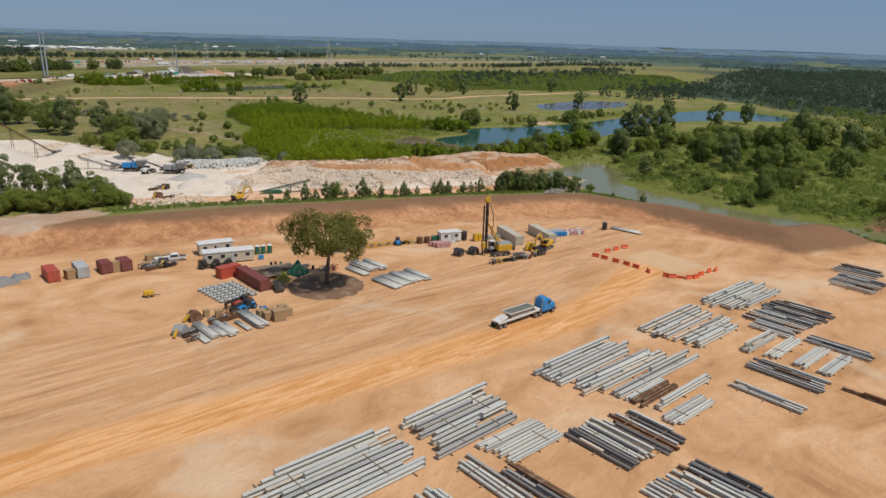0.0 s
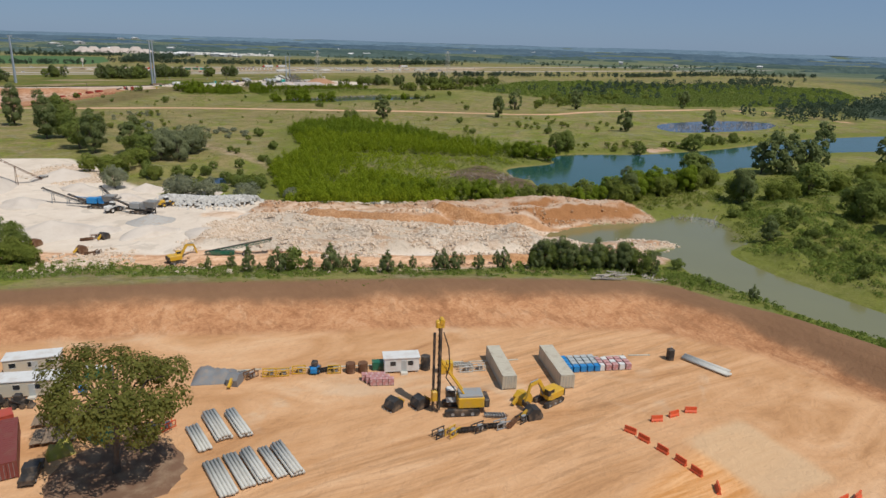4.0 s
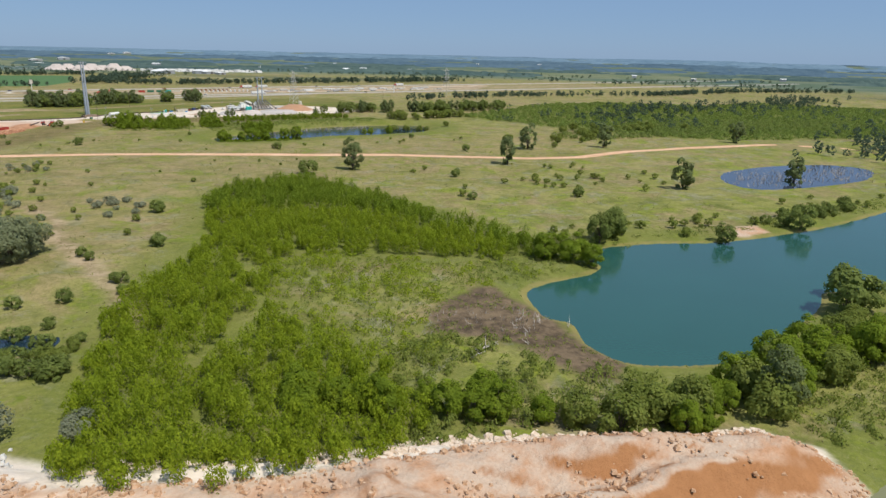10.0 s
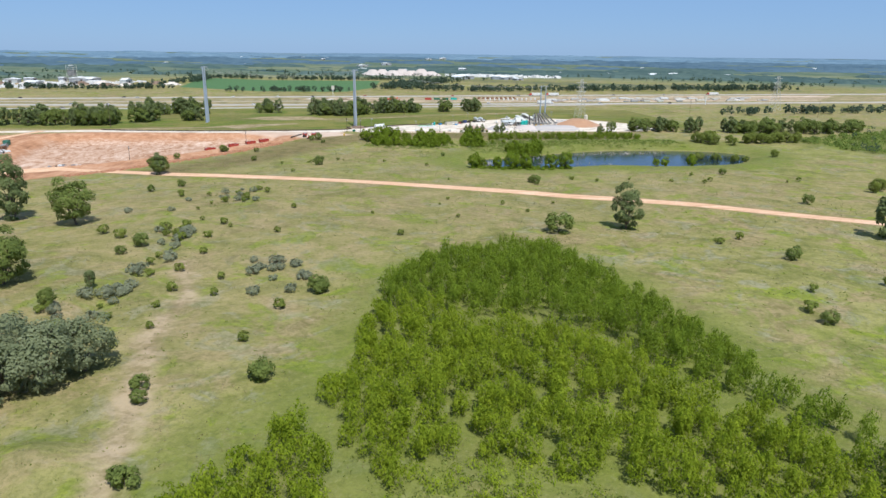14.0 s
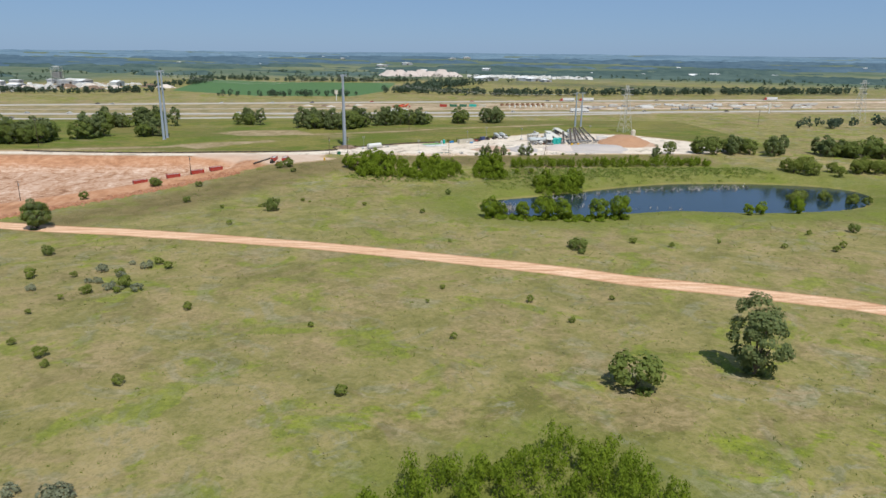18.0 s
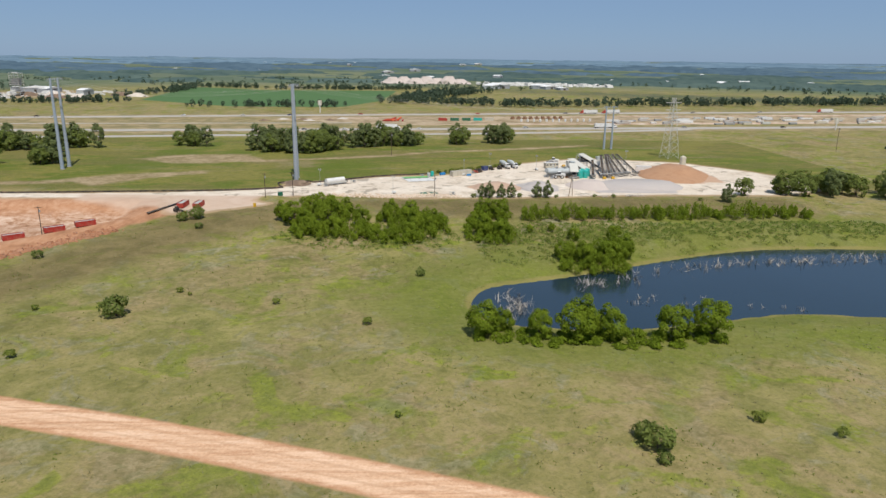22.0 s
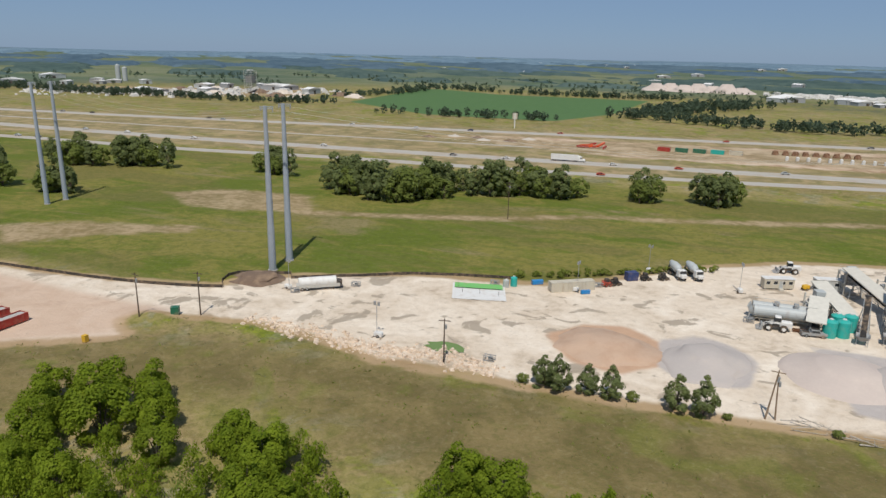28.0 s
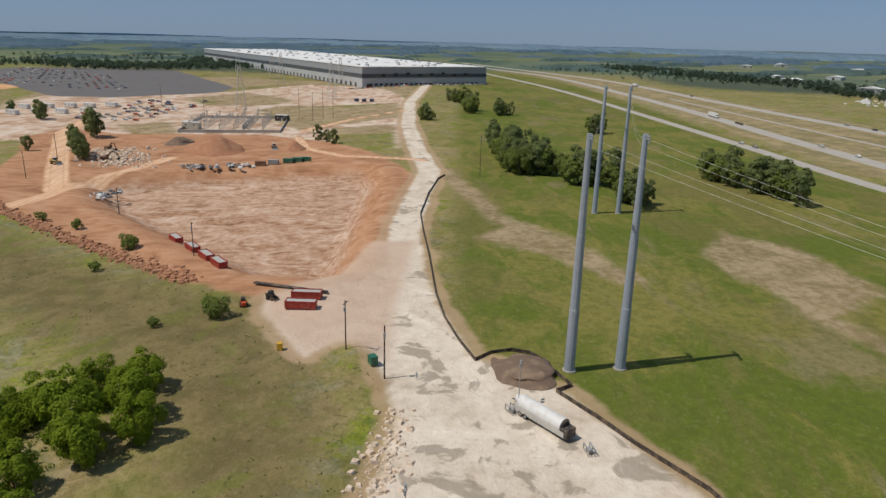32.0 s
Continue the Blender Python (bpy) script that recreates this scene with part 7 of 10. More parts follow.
def skid_steer(x, y, turn, tone, label):
    top = thing("skid_steer", x, y, turn, label, "loader", "small loaders")
    for wx in (-0.6, 0.6):
        for wy in (-0.75, 0.75):
            wheel(top, wx, wy, 0.42, 0.32, tone)
    part("body", Shape().box(-0.3, 0, 0.9, 2.2, 1.15, 0.9, 0, 0.1), tone, top)
    part("cab", Shape().box(-0.1, 0, 1.7, 1.2, 1.1, 1.0, 0, 0.08, 0.92), M_DARK, top)
    part("lift_arm", Shape().bar((-1.2, -0.7, 1.6), (1.5, -0.7, 0.5), 0.14, 0.22).bar((-1.2, 0.7, 1.6), (1.5, 0.7, 0.5), 0.14, 0.22), tone, top)
    part("bucket", Shape().extrude([(1.3, 0.1), (2.1, 0.05), (1.6, 0.3), (1.5, 0.75), (1.3, 0.6)], -0.85, 0.85), M_DARK, top)
    return top


def drill_rig(x, y, turn):
    """A tracked piling rig with a raised mast."""
    top = thing("drill_rig", x, y, turn, "yellow and white piling rig with its dark mast raised", "drill rig")
    tracks(top, 5.6, 3.2, 0.8, 1.1)
    part("house", Shape().box(-1.4, 0.2, 2.2, 4.2, 2.9, 1.7, 0, 0.15), M_YELLOW, top)
    part("hood", Shape().box(-1.4, 0.2, 3.2, 3.8, 2.7, 0.4, 0, 0.1), M_GREYPAINT, top)
    part("counterweight", Shape().box(-3.9, 0.2, 2.0, 0.9, 2.9, 1.4, 0, 0.2), M_DARK, top)
    cab = part("cab", Shape().box(1.5, -0.9, 2.5, 1.6, 1.2, 2.3, 0, 0.12, 0.94), M_WHITE, top)
    part("window", Shape().box(1.62, -0.9, 2.85, 1.55, 1.26, 1.1, 0, 0.05, 0.95), M_GLASS, cab)
    mast = part("mast", Shape().bar((3.6, -0.45, 0.6), (3.6, -0.45, 14.6), 0.28, 0.4).bar((3.6, 0.45, 0.6), (3.6, 0.45, 14.6), 0.28, 0.4).box(3.6, 0, 7.6, 0.5, 0.5, 14.0), M_DARK, top)
    lat = Shape()
    for k in range(14):
        lat.bar((3.9, -0.45, 0.8 + k), (3.9, 0.45, 1.6 + k), 0.08, 0.08)
    part("lattice", lat, M_DARK, mast)
    part("crown_block", Shape().box(3.7, 0, 15.1, 1.3, 1.2, 1.0, 0, 0.15).rod((3.4, -0.7, 15.6), (3.4, 0.7, 15.6), 0.4, 10), M_YELLOW, mast, "yellow mast head")
    part("rotary_drive", Shape().box(4.3, 0, 3.0, 1.0, 1.2, 1.7, 0, 0.2), M_YELLOW, mast)
    part("kelly_bar", Shape().rod((4.5, 0, 0.4), (4.5, 0, 13.6), 0.22, 10), M_DARK, mast)
    part("backstay", Shape().rod((-0.4, -0.8, 3.2), (3.4, -0.5, 9.0), 0.16, 8).rod((-0.4, 0.8, 3.2), (3.4, 0.5, 9.0), 0.16, 8), M_YELLOW, top)
    hose = Shape()
    pts = [(3.2, 0.8, 14.0), (2.4, 1.1, 11.5), (2.2, 1.2, 8.5), (2.7, 1.0, 6.5), (1.9, 0.9, 5.2), (0.6, 0.8, 3.4)]
    for a, b in zip(pts[:-1], pts[1:]):
        hose.rod(a, b, 0.1, 6)
    part("hose", hose, M_TYRE, top)
    return top


drill_rig(128.2, 120.6, 158)
excavator(142.6, 116.4, 190, M_YELLOW, "yellow excavator resting on the sand by the rig", 0, 0.8)


def scrap_part(x, y, turn, kind, tone, label):
    """Loose rig fittings: augers, buckets, frames."""
    top = thing("rig_part", x, y, turn, label, "machine part", "loose rig parts")
    if kind == "bucket":
        part("shell", Shape().extrude([(-1.1, 0), (1.1, 0), (1.4, 0.7), (0.9, 1.7), (-0.3, 2.0), (-1.2, 1.2)], -1.0, 1.0), tone, top)
        part("teeth", Shape().box(1.3, -0.7, 0.15, 0.5, 0.15, 0.15).box(1.3, 0, 0.15, 0.5, 0.15, 0.15).box(1.3, 0.7, 0.15, 0.5, 0.15, 0.15), M_GREYPAINT, top)
        part("arm", Shape().bar((-0.9, 0, 1.4), (-2.2, 0, 0.4), 0.4, 0.5), M_YELLOW, top)
    elif kind == "auger":
        part("shaft", Shape().rod((-1.6, 0, 0.5), (1.6, 0, 0.5), 0.16, 8), tone, top)
        for k in range(7):
            part("flight", Shape().rod((-1.4 + k * 0.45, 0, 0.5), (-1.34 + k * 0.45, 0.05, 0.5), 0.5, 10), tone, top)
        part("head", Shape().rod((1.6, 0, 0.5), (2.1, 0, 0.5), 0.36, 8, 0.1), M_RUST, top)
    else:
        s = Shape()
        for z in (0.15, 1.1):
            for yy in (-0.5, 0.5):
                s.bar((-1.2, yy, z), (1.2, yy, z), 0.14, 0.14)
        for xx in (-1.1, 0, 1.1):
            s.box(xx, -0.5, 0.6, 0.12, 0.12, 1.1).box(xx, 0.5, 0.6, 0.12, 0.12, 1.1)
        part("frame", s, tone, top)
        part("motor", Shape().box(0.2, 0, 0.65, 0.9, 0.7, 0.7, 0, 0.1), M_GREYPAINT, top)


for x, y, a, k, tone in ((119.0, 126.0, 200, "bucket", M_DARK), (123.0, 124.6, 190, "bucket", M_DARK), (121.6, 115.6, 10, "frame", M_DARK), (123.4, 115.0, 20, "frame", M_YELLOW), (125.6, 114.6, -15, "auger", M_DARK), (127.6, 114.2, 5, "frame", M_DARK),
                         (129.6, 113.8, -20, "auger", M_DARK), (131.2, 113.4, 0, "frame", M_GREYPAINT), (133.2, 113.2, 30, "auger", M_RUST), (135.2, 113.4, 15, "frame", M_DARK), (137.2, 113.6, -10, "bucket", M_DARK), (131.8, 116.2, -30, "auger", M_GREYPAINT), (138.6, 118.2, 10, "bucket", M_YELLOW),
                         (104.6, 145.6, -20, "frame", M_YELLOW), (106.6, 144.8, -20, "frame", M_YELLOW), (109.4, 144.4, -20, "frame", M_YELLOW), (115.0, 141.8, -20, "frame", M_YELLOW), (114.0, 142.6, 0, "auger", M_DARK), (134.6, 134.2, -20, "auger", M_STEEL), (136.2, 133.4, -20, "auger", M_STEEL),
                         (136.0, 131.8, -20, "frame", M_STEEL), (138.4, 131.2, -20, "frame", M_STEEL_PALE), (50.6, 163.4, 20, "frame", M_DARK), (52.4, 162.4, -30, "auger", M_GREYPAINT), (54.0, 161.6, 40, "frame", M_DARK), (55.8, 160.8, 10, "auger", M_DARK), (53.2, 164.2, 0, "frame", M_GREYPAINT), (55.2, 163.0, 60, "bucket", M_DARK),
                         (57.0, 162.0, -20, "frame", M_GREYPAINT), (51.8, 160.9, 5, "auger", M_RUST), (50.5, 121.9, 0, "auger", M_RUST), (52.4, 122.6, 30, "frame", M_RUST), (53.8, 121.8, 10, "auger", M_RUST), (55.0, 124.8, -20, "frame", M_RUST), (47.6, 126.0, 0, "bucket", M_RUST), (44.0, 119.0, 10, "auger", M_DARK),
                         (42.8, 121.0, 40, "bucket", M_GREYPAINT), (43.6, 117.0, 0, "frame", M_RUST), (84.2, 136.4, 0, "frame", M_GREYPAINT), (86.4, 136.0, 25, "frame", M_ORANGE), (80.8, 141.0, 0, "auger", M_GREYPAINT), (99.6, 147.6, 0, "auger", M_GREYPAINT), (101.6, 146.4, 20, "frame", M_RUST), (98.6, 145.4, 50, "bucket", M_TARP)):
    scrap_part(x, y, a, k, tone, {"bucket": "heavy digging bucket lying on sand", "auger": "drill auger lying on sand", "frame": "steel machine frame standing on sand"}[k])
skid_steer(112.0, 143.4, 60, M_BLUE, "small blue loader beside yellow frames")
for x, y, a in ((62.0, 155.0, 0), (64.6, 153.8, 30), (67.4, 152.6, -20)):
    skid_steer(x, y, a, M_DARK, "dark utility vehicle by the office trailer")


def telehandler(x, y, turn, tone, label):
    top = thing("telehandler", x, y, turn, label, "telehandler")
    for wx in (-1.5, 1.5):
        for wy in (-0.95, 0.95):
            wheel(top, wx, wy, 0.62, 0.42, tone)
    part("chassis", Shape().box(0, 0, 0.95, 4.4, 1.5, 0.6, 0, 0.1), tone, top)
    part("cab", Shape().box(-0.2, 0.5, 1.8, 1.4, 0.9, 1.3, 0, 0.1, 0.9), M_DARK, top)
    part("boom", Shape().bar((-2.0, -0.35, 1.9), (3.8, -0.35, 1.4), 0.4, 0.45), M_DARK, top)
    part("fork", Shape().bar((3.8, -0.7, 0.3), (5.0, -0.7, 0.2), 0.12, 0.08).bar((3.8, 0.0, 0.3), (5.0, 0.0, 0.2), 0.12, 0.08).box(3.8, -0.35, 0.8, 0.1, 1.1, 1.1), M_RUST, top)


telehandler(58.6, 127.6, 190, M_RED, "red telehandler with a dark boom")
telehandler(58.0, 124.9, 200, M_BLUE, "blue telehandler with a dark boom")


def cart_generator(x, y, turn):
    top = thing("generator", x, y, turn, "yellow towed generator on sand", "generator")
    part("hood", Shape().box(0, 0, 1.0, 2.0, 1.2, 1.0, 0, 0.2), M_YELLOW, top)
    part("chassis", Shape().box(0, 0, 0.45, 2.1, 1.1, 0.2), M_DARK, top)
    for s in (-0.65, 0.65):
        wheel(top, 0, s, 0.34, 0.2)
    part("drawbar", Shape().bar((1.0, 0, 0.4), (2.3, 0, 0.35), 0.12, 0.12), M_DARK, top)


cart_generator(45.0, 144.0, -20)


def tractor_unit(top, tone, x0=0.0):
    """The pulling truck of a semi, nose at +x."""
    part("chassis", Shape().box(x0 - 0.2, 0, 0.85, 6.6, 0.9, 0.3), M_DARK, top)
    cab = part("cab", Shape().box(x0 - 0.1, 0, 2.15, 2.6, 2.4, 2.4, 0, 0.18, 0.96), tone, top)
    part("sleeper_roof", Shape().box(x0 - 0.5, 0, 3.55, 1.8, 2.2, 0.6, 0, 0.25, 0.85), tone, cab)
    part("windscreen", Shape().box(x0 + 1.2, 0, 2.75, 0.12, 2.0, 0.8), M_GLASS, cab)
    part("side_window", Shape().box(x0 + 0.6, 0, 2.7, 0.8, 2.44, 0.6), M_GLASS, cab)
    part("hood", Shape().box(x0 + 2.0, 0, 1.6, 1.8, 1.9, 1.2, 0, 0.3, 0.92), tone, top)
    part("grille", Shape().box(x0 + 2.92, 0, 1.5, 0.06, 1.3, 0.9), M_GREYPAINT, top)
    part("bumper", Shape().box(x0 + 2.95, 0, 0.75, 0.25, 2.4, 0.4, 0, 0.05), M_GREYPAINT, top)
    for s in (-1, 1):
        part("headlight", Shape().box(x0 + 2.9, s * 0.85, 1.25, 0.08, 0.3, 0.3), M_WHITE, top)
        part("exhaust", Shape().rod((x0 - 1.5, s * 1.05, 1.0), (x0 - 1.5, s * 1.05, 3.9), 0.09, 8), M_GREYPAINT, top)
        wheel(top, x0 + 1.9, s * 1.05, 0.52, 0.34)
        for wx in (-1.9, -3.2):
            wheel(top, x0 + wx, s * 0.95, 0.52, 0.55)


def semi_dump(x, y, turn):
    top = thing("semi_truck", x, y, turn, "blue semi truck pulling a grey bottom-dump trailer", "truck")
    tractor_unit(top, M_BLUE, 5.6)
    part("trailer_frame", Shape().bar((3.6, -0.9, 1.5), (-8.2, -0.9, 1.2), 0.25, 0.4).bar((3.6, 0.9, 1.5), (-8.2, 0.9, 1.2), 0.25, 0.4), M_WHITE, top)
    hop = Shape()
    hop.add([(-5.4, -1.25, 2.6), (1.8, -1.25, 2.6), (1.8, 1.25, 2.6), (-5.4, 1.25, 2.6), (-3.4, -0.5, 0.8), (0.0, -0.5, 0.8), (0.0, 0.5, 0.8), (-3.4, 0.5, 0.8)],
            [(0, 1, 5, 4), (1, 2, 6, 5), (2, 3, 7, 6), (3, 0, 4, 7), (4, 5, 6, 7)])
    part("hopper", hop, M_GREYPAINT, top)
    part("hopper_rim", Shape().box(-1.8, -1.25, 2.65, 7.4, 0.14, 0.16).box(-1.8, 1.25, 2.65, 7.4, 0.14, 0.16).box(-5.4, 0, 2.65, 0.14, 2.5, 0.16).box(1.8, 0, 2.65, 0.14, 2.5, 0.16), M_WHITE, top)
    part("load_cover", Shape().box(-1.8, 0, 2.55, 7.1, 2.3, 0.12), M_TARP_GREEN, top)
    part("gooseneck", Shape().bar((1.8, 0, 2.2), (3.9, 0, 1.5), 1.6, 0.3), M_WHITE, top)
    part("rear_deck", Shape().bar((-5.6, 0, 2.0), (-8.3, 0, 1.35), 1.9, 0.25), M_WHITE, top)
    for wx in (-6.5, -7.8):
        for s in (-1, 1):
            wheel(top, wx, s * 0.95, 0.5, 0.55)


semi_dump(100.6, 86.2, -2)


def pickup(x, y, turn, tone, label="parked pickup truck", group="", z=None):
    top = thing("pickup", x, y, turn, label, "pickup", group, z)
    part("body", Shape().extrude([(-2.7, 0.45), (2.6, 0.45), (2.7, 0.95), (1.3, 1.1), (0.8, 1.75), (-0.7, 1.75), (-0.9, 1.1), (-2.7, 1.1)], -0.92, 0.92), tone, top)
    part("window", Shape().extrude([(1.15, 1.15), (0.75, 1.68), (-0.65, 1.68), (-0.8, 1.15)], -0.94, 0.94), M_GLASS, top)
    part("bed_liner", Shape().box(-1.8, 0, 1.11, 1.6, 1.6, 0.05), M_DARK, top)
    for wx in (-1.7, 1.7):
        for s in (-0.8, 0.8):
            wheel(top, wx, s, 0.38, 0.26)
    return top


pickup(69.0, 131.8, 75, M_DARK, "dark pickup beside the maroon container")
pickup(58.8, 165.2, 160, M_WHITE, "white pickup by the cabins")
crate(56.4, 166.4, -20, 4.0, 1.8, 0.7, M_WHITE, "white flat trailer load")
crate(54.5, 168.8, 0, 3.0, 1.6, 1.3, M_CARDBOARD, "brown board crate on a pallet", group="brown crates")
crate(57.5, 168.4, 0, 3.0, 1.6, 0.9, M_CARDBOARD, "brown board crate on a pallet", group="brown crates")
crate(76.2, 153.6, -20, 1.2, 1.0, 0.8, M_BLUE, "blue plastic box by the trailer")

# ---- the quarry ----
def heap(name, x, y, rx, ry, h, tone, label, seed=1, turn=0, flat=0.0, rough=0.08, category="heap", n=28):
    """A loose heap with a gullied, uneven skirt."""
    s = Shape()
    rings = 9
    verts = []
    for k in range(rings):
        u = k / (rings - 1)
        for i in range(n):
            a = 2 * math.pi * i / n
            wob = 1 + rough * 2 * noise.noise(Vector((math.cos(a) * 1.7 + seed * 3.1, math.sin(a) * 1.7, u * 2)))
            r = (1 - u * (1 - flat)) * wob
            z = h * (u ** 1.15) * (1 + rough * noise.noise(Vector((math.cos(a) * 3 * (1 - u), math.sin(a) * 3 * (1 - u), seed)))) - (0.4 if k == 0 else 0)
            verts.append((math.cos(a) * rx * r, math.sin(a) * ry * r, z))
    s.add(verts, [(k * n + i, k * n + (i + 1) % n, (k + 1) * n + (i + 1) % n, (k + 1) * n + i) for k in range(rings - 1) for i in range(n)] + [tuple((rings - 1) * n + i for i in range(n))])
    ob = new(name, s.mesh(name, tone, True))
    ob.matrix_basis = pose(x, y, level(x, y), 0, 0, turn)
    return tagged(ob, label, category)


heap("stone_dust_mound", 30, 332, 36, 30, 17, M_CHALK_HEAP, "huge pale heap of crushed limestone under a conveyor", 1, 0, 0.25, 0.05)
heap("stone_dust_mound", 80, 340, 13, 9, 4, M_CHALK_HEAP, "pale heap of crushed limestone", 2)
heap("stone_dust_mound", 106, 312, 9, 6, 3, M_CHALK_HEAP, "pale heap of crushed limestone", 3)
heap("stone_dust_mound", 101, 261, 8, 6, 2.6, M_ROCK_GREY, "low grey heap of crushed stone", 4)
heap("stone_dust_mound", 74, 258, 14, 10, 4, M_CHALK_HEAP, "pale heap of crushed limestone", 5)
for k, (x, y, rx, ry, h) in enumerate(((97, 294, 8, 6, 2.6), (98, 247, 9, 6, 2.4), (87, 255, 6, 5, 1.4), (129, 253, 6, 4, 1.6), (112, 240, 7, 5, 1.2), (66, 300, 9, 7, 2.2), (84, 318, 8, 6, 2.0))):
    heap("stone_dust_mound", x, y, rx, ry, h, M_CHALK_HEAP, "low pale heap of crushed limestone", 50 + k, 20 * k, 0.2, 0.16)
heap("stone_dust_mound", 122, 300, 10, 5, 2.2, M_CHALK_HEAP, "pale heap of crushed limestone", 6)


def rocks(name, label, count, place, lo, hi, material, seed):
    """Broken stones, too many to count: squashed, chipped blocks."""
    rng = np.random.default_rng(seed)
    x, y = place(rng, count)
    s = lo + (hi - lo) * rng.uniform(0, 1, len(x)) ** 3
    z = land(x, y)
    base = np.array([(-1, -1, -0.6), (1, -1, -0.6), (1, 1, -0.6), (-1, 1, -0.6), (-0.7, -0.6, 0.7), (0.6, -0.7, 0.5), (0.7, 0.6, 0.8), (-0.5, 0.7, 0.6)])
    v = base[None] * (1 + rng.uniform(-0.35, 0.35, (len(x), 8, 3)))
    a = rng.uniform(0, 2 * np.pi, len(x))
    c, d = np.cos(a)[:, None], np.sin(a)[:, None]
    v = np.stack([v[..., 0] * c - v[..., 1] * d, v[..., 0] * d + v[..., 1] * c, v[..., 2]], -1) * (s[:, None, None] / 2) * np.array([1, 1, 0.75])
    v += np.stack([x, y, z + s * 0.1], 1)[:, None]
    faces = np.array([(3, 2, 1, 0), (4, 5, 6, 7), (0, 1, 5, 4), (1, 2, 6, 5), (2, 3, 7, 6), (3, 0, 4, 7)])
    pts = v[:, faces].reshape(-1, 4, 3)
    tagged(new(name, quads(name, pts, material)), label, "rubble", kind="stuff")


def in_quarry(rng, n):
    x, y = rng.uniform(100, 262, n), rng.uniform(172, 275, n)
    q = inside(x, y, RUBBLE)
    d, g = line_distance(x, y, FACE_LOW)
    k = (q > -5) & (d * g > 1.2) & (wave(x, y, 6, 3) + 0.6 * wave(x, y, 2.4, 5) + rng.normal(0, 0.3, n) > 0.12 - 0.25 * smooth(4, 1, d))
    k &= (x < 208) | (np.abs(q) < 1.6) | (rng.uniform(size=n) < 0.15)            # the tongue is mostly bare
    for pts in (FACE_ROAD, FACE_RIDGE):
        k &= line_distance(x, y, pts)[0] > 1.5
    return x[k], y[k]


def in_cut(rng, n):
    x, y = rng.uniform(128, 262, n), rng.uniform(200, 268, n)
    q = inside(x, y, CUT)
    k = (q > -1) & (line_distance(x, y, FACE_ROAD)[0] > 2) & (line_distance(x, y, FACE_RIDGE)[0] > 2) & ((q < 2.5) | (wave(x, y, 5, 6) + rng.normal(0, 0.3, n) > 0.35))
    return x[k], y[k]


def along(pts, spread_):
    def place(rng, n):
        i = rng.integers(0, len(pts) - 1, n)
        u = rng.uniform(0, 1, n)
        p = np.array(pts, float)
        return p[i, 0] + (p[i + 1, 0] - p[i, 0]) * u + rng.normal(0, spread_, n), p[i, 1] + (p[i + 1, 1] - p[i, 1]) * u + rng.normal(0, spread_, n)
    return place


rocks("quarry_rubble", "broken pale limestone rubble over the quarry floor", 90000, in_quarry, 0.16, 1.25, M_RUBBLE, 41)
rocks("cut_clods", "orange and pale clods along the quarry cut", 16000, in_cut, 0.25, 1.1, M_CLODS, 47)
rocks("ledge_clods", "orange clods along the quarry ledge", 700, along([(x, y - 2.5) for x, y in FACE_LOW], 0.8), 0.25, 1.0, M_CLODS, 48)
rocks("rim_rocks", "pale boulders along the quarry's northern rim", 1500, along([(150, 263), (184, 250), (207, 244), (235, 231), (256, 221)], 1.6), 0.3, 1.6, M_RUBBLE, 42)
rocks("bank_rocks", "pale boulders on the grassy bank", 60, along([(100, 206), (120, 198), (150, 180)], 3.0), 0.4, 1.5, M_RUBBLE, 43)
rocks("spoil_rocks", "broken stone heaped at the quarry road", 900, along([(72, 226), (80, 232), (88, 226)], 3.0), 0.3, 1.4, M_RUBBLE, 44)
rocks("pit_rubble", "broken pale stone in heaps on the quarry floor", 5200, along([(79, 358), (84, 345), (88, 336)], 5.0), 0.4, 1.8, M_RUBBLE, 52)
rocks("floor_rubble", "broken pale stone in ridges on the quarry floor", 3600, along([(112, 233), (119, 231), (128, 232)], 2.6), 0.3, 1.4, M_RUBBLE, 53)
rocks("ridge_rubble", "broken pale stone in ridges on the quarry floor", 2600, along([(118, 250), (129, 248), (140, 243)], 1.6), 0.3, 1.3, M_RUBBLE, 54)
rocks("works_clutter", "pale clutter of a distant works yard", 520, along([(-520, 1345), (-440, 1380), (-360, 1400), (-327, 1490), (-258, 1560)], 34), 2.0, 11.0, M_RUBBLE_GREY, 55)
rocks("depot_clutter", "pale roofs and clutter of a distant depot", 260, along([(385, 2030), (440, 1970), (522, 1936), (600, 1930)], 24), 3.0, 16.0, M_RUBBLE_GREY, 56)
rocks("yard_rocks", "broken concrete along the yard's edge", 900, along([(200, 803), (222, 801), (234, 800), (246, 803), (258, 800)], 1.8), 0.25, 1.3, M_RUBBLE, 45)
rocks("far_rubble", "grey broken rubble by the dirt road", 900, along([(-80, 628), (-60, 640), (-40, 654)], 7.0), 0.5, 2.4, M_RUBBLE, 46)


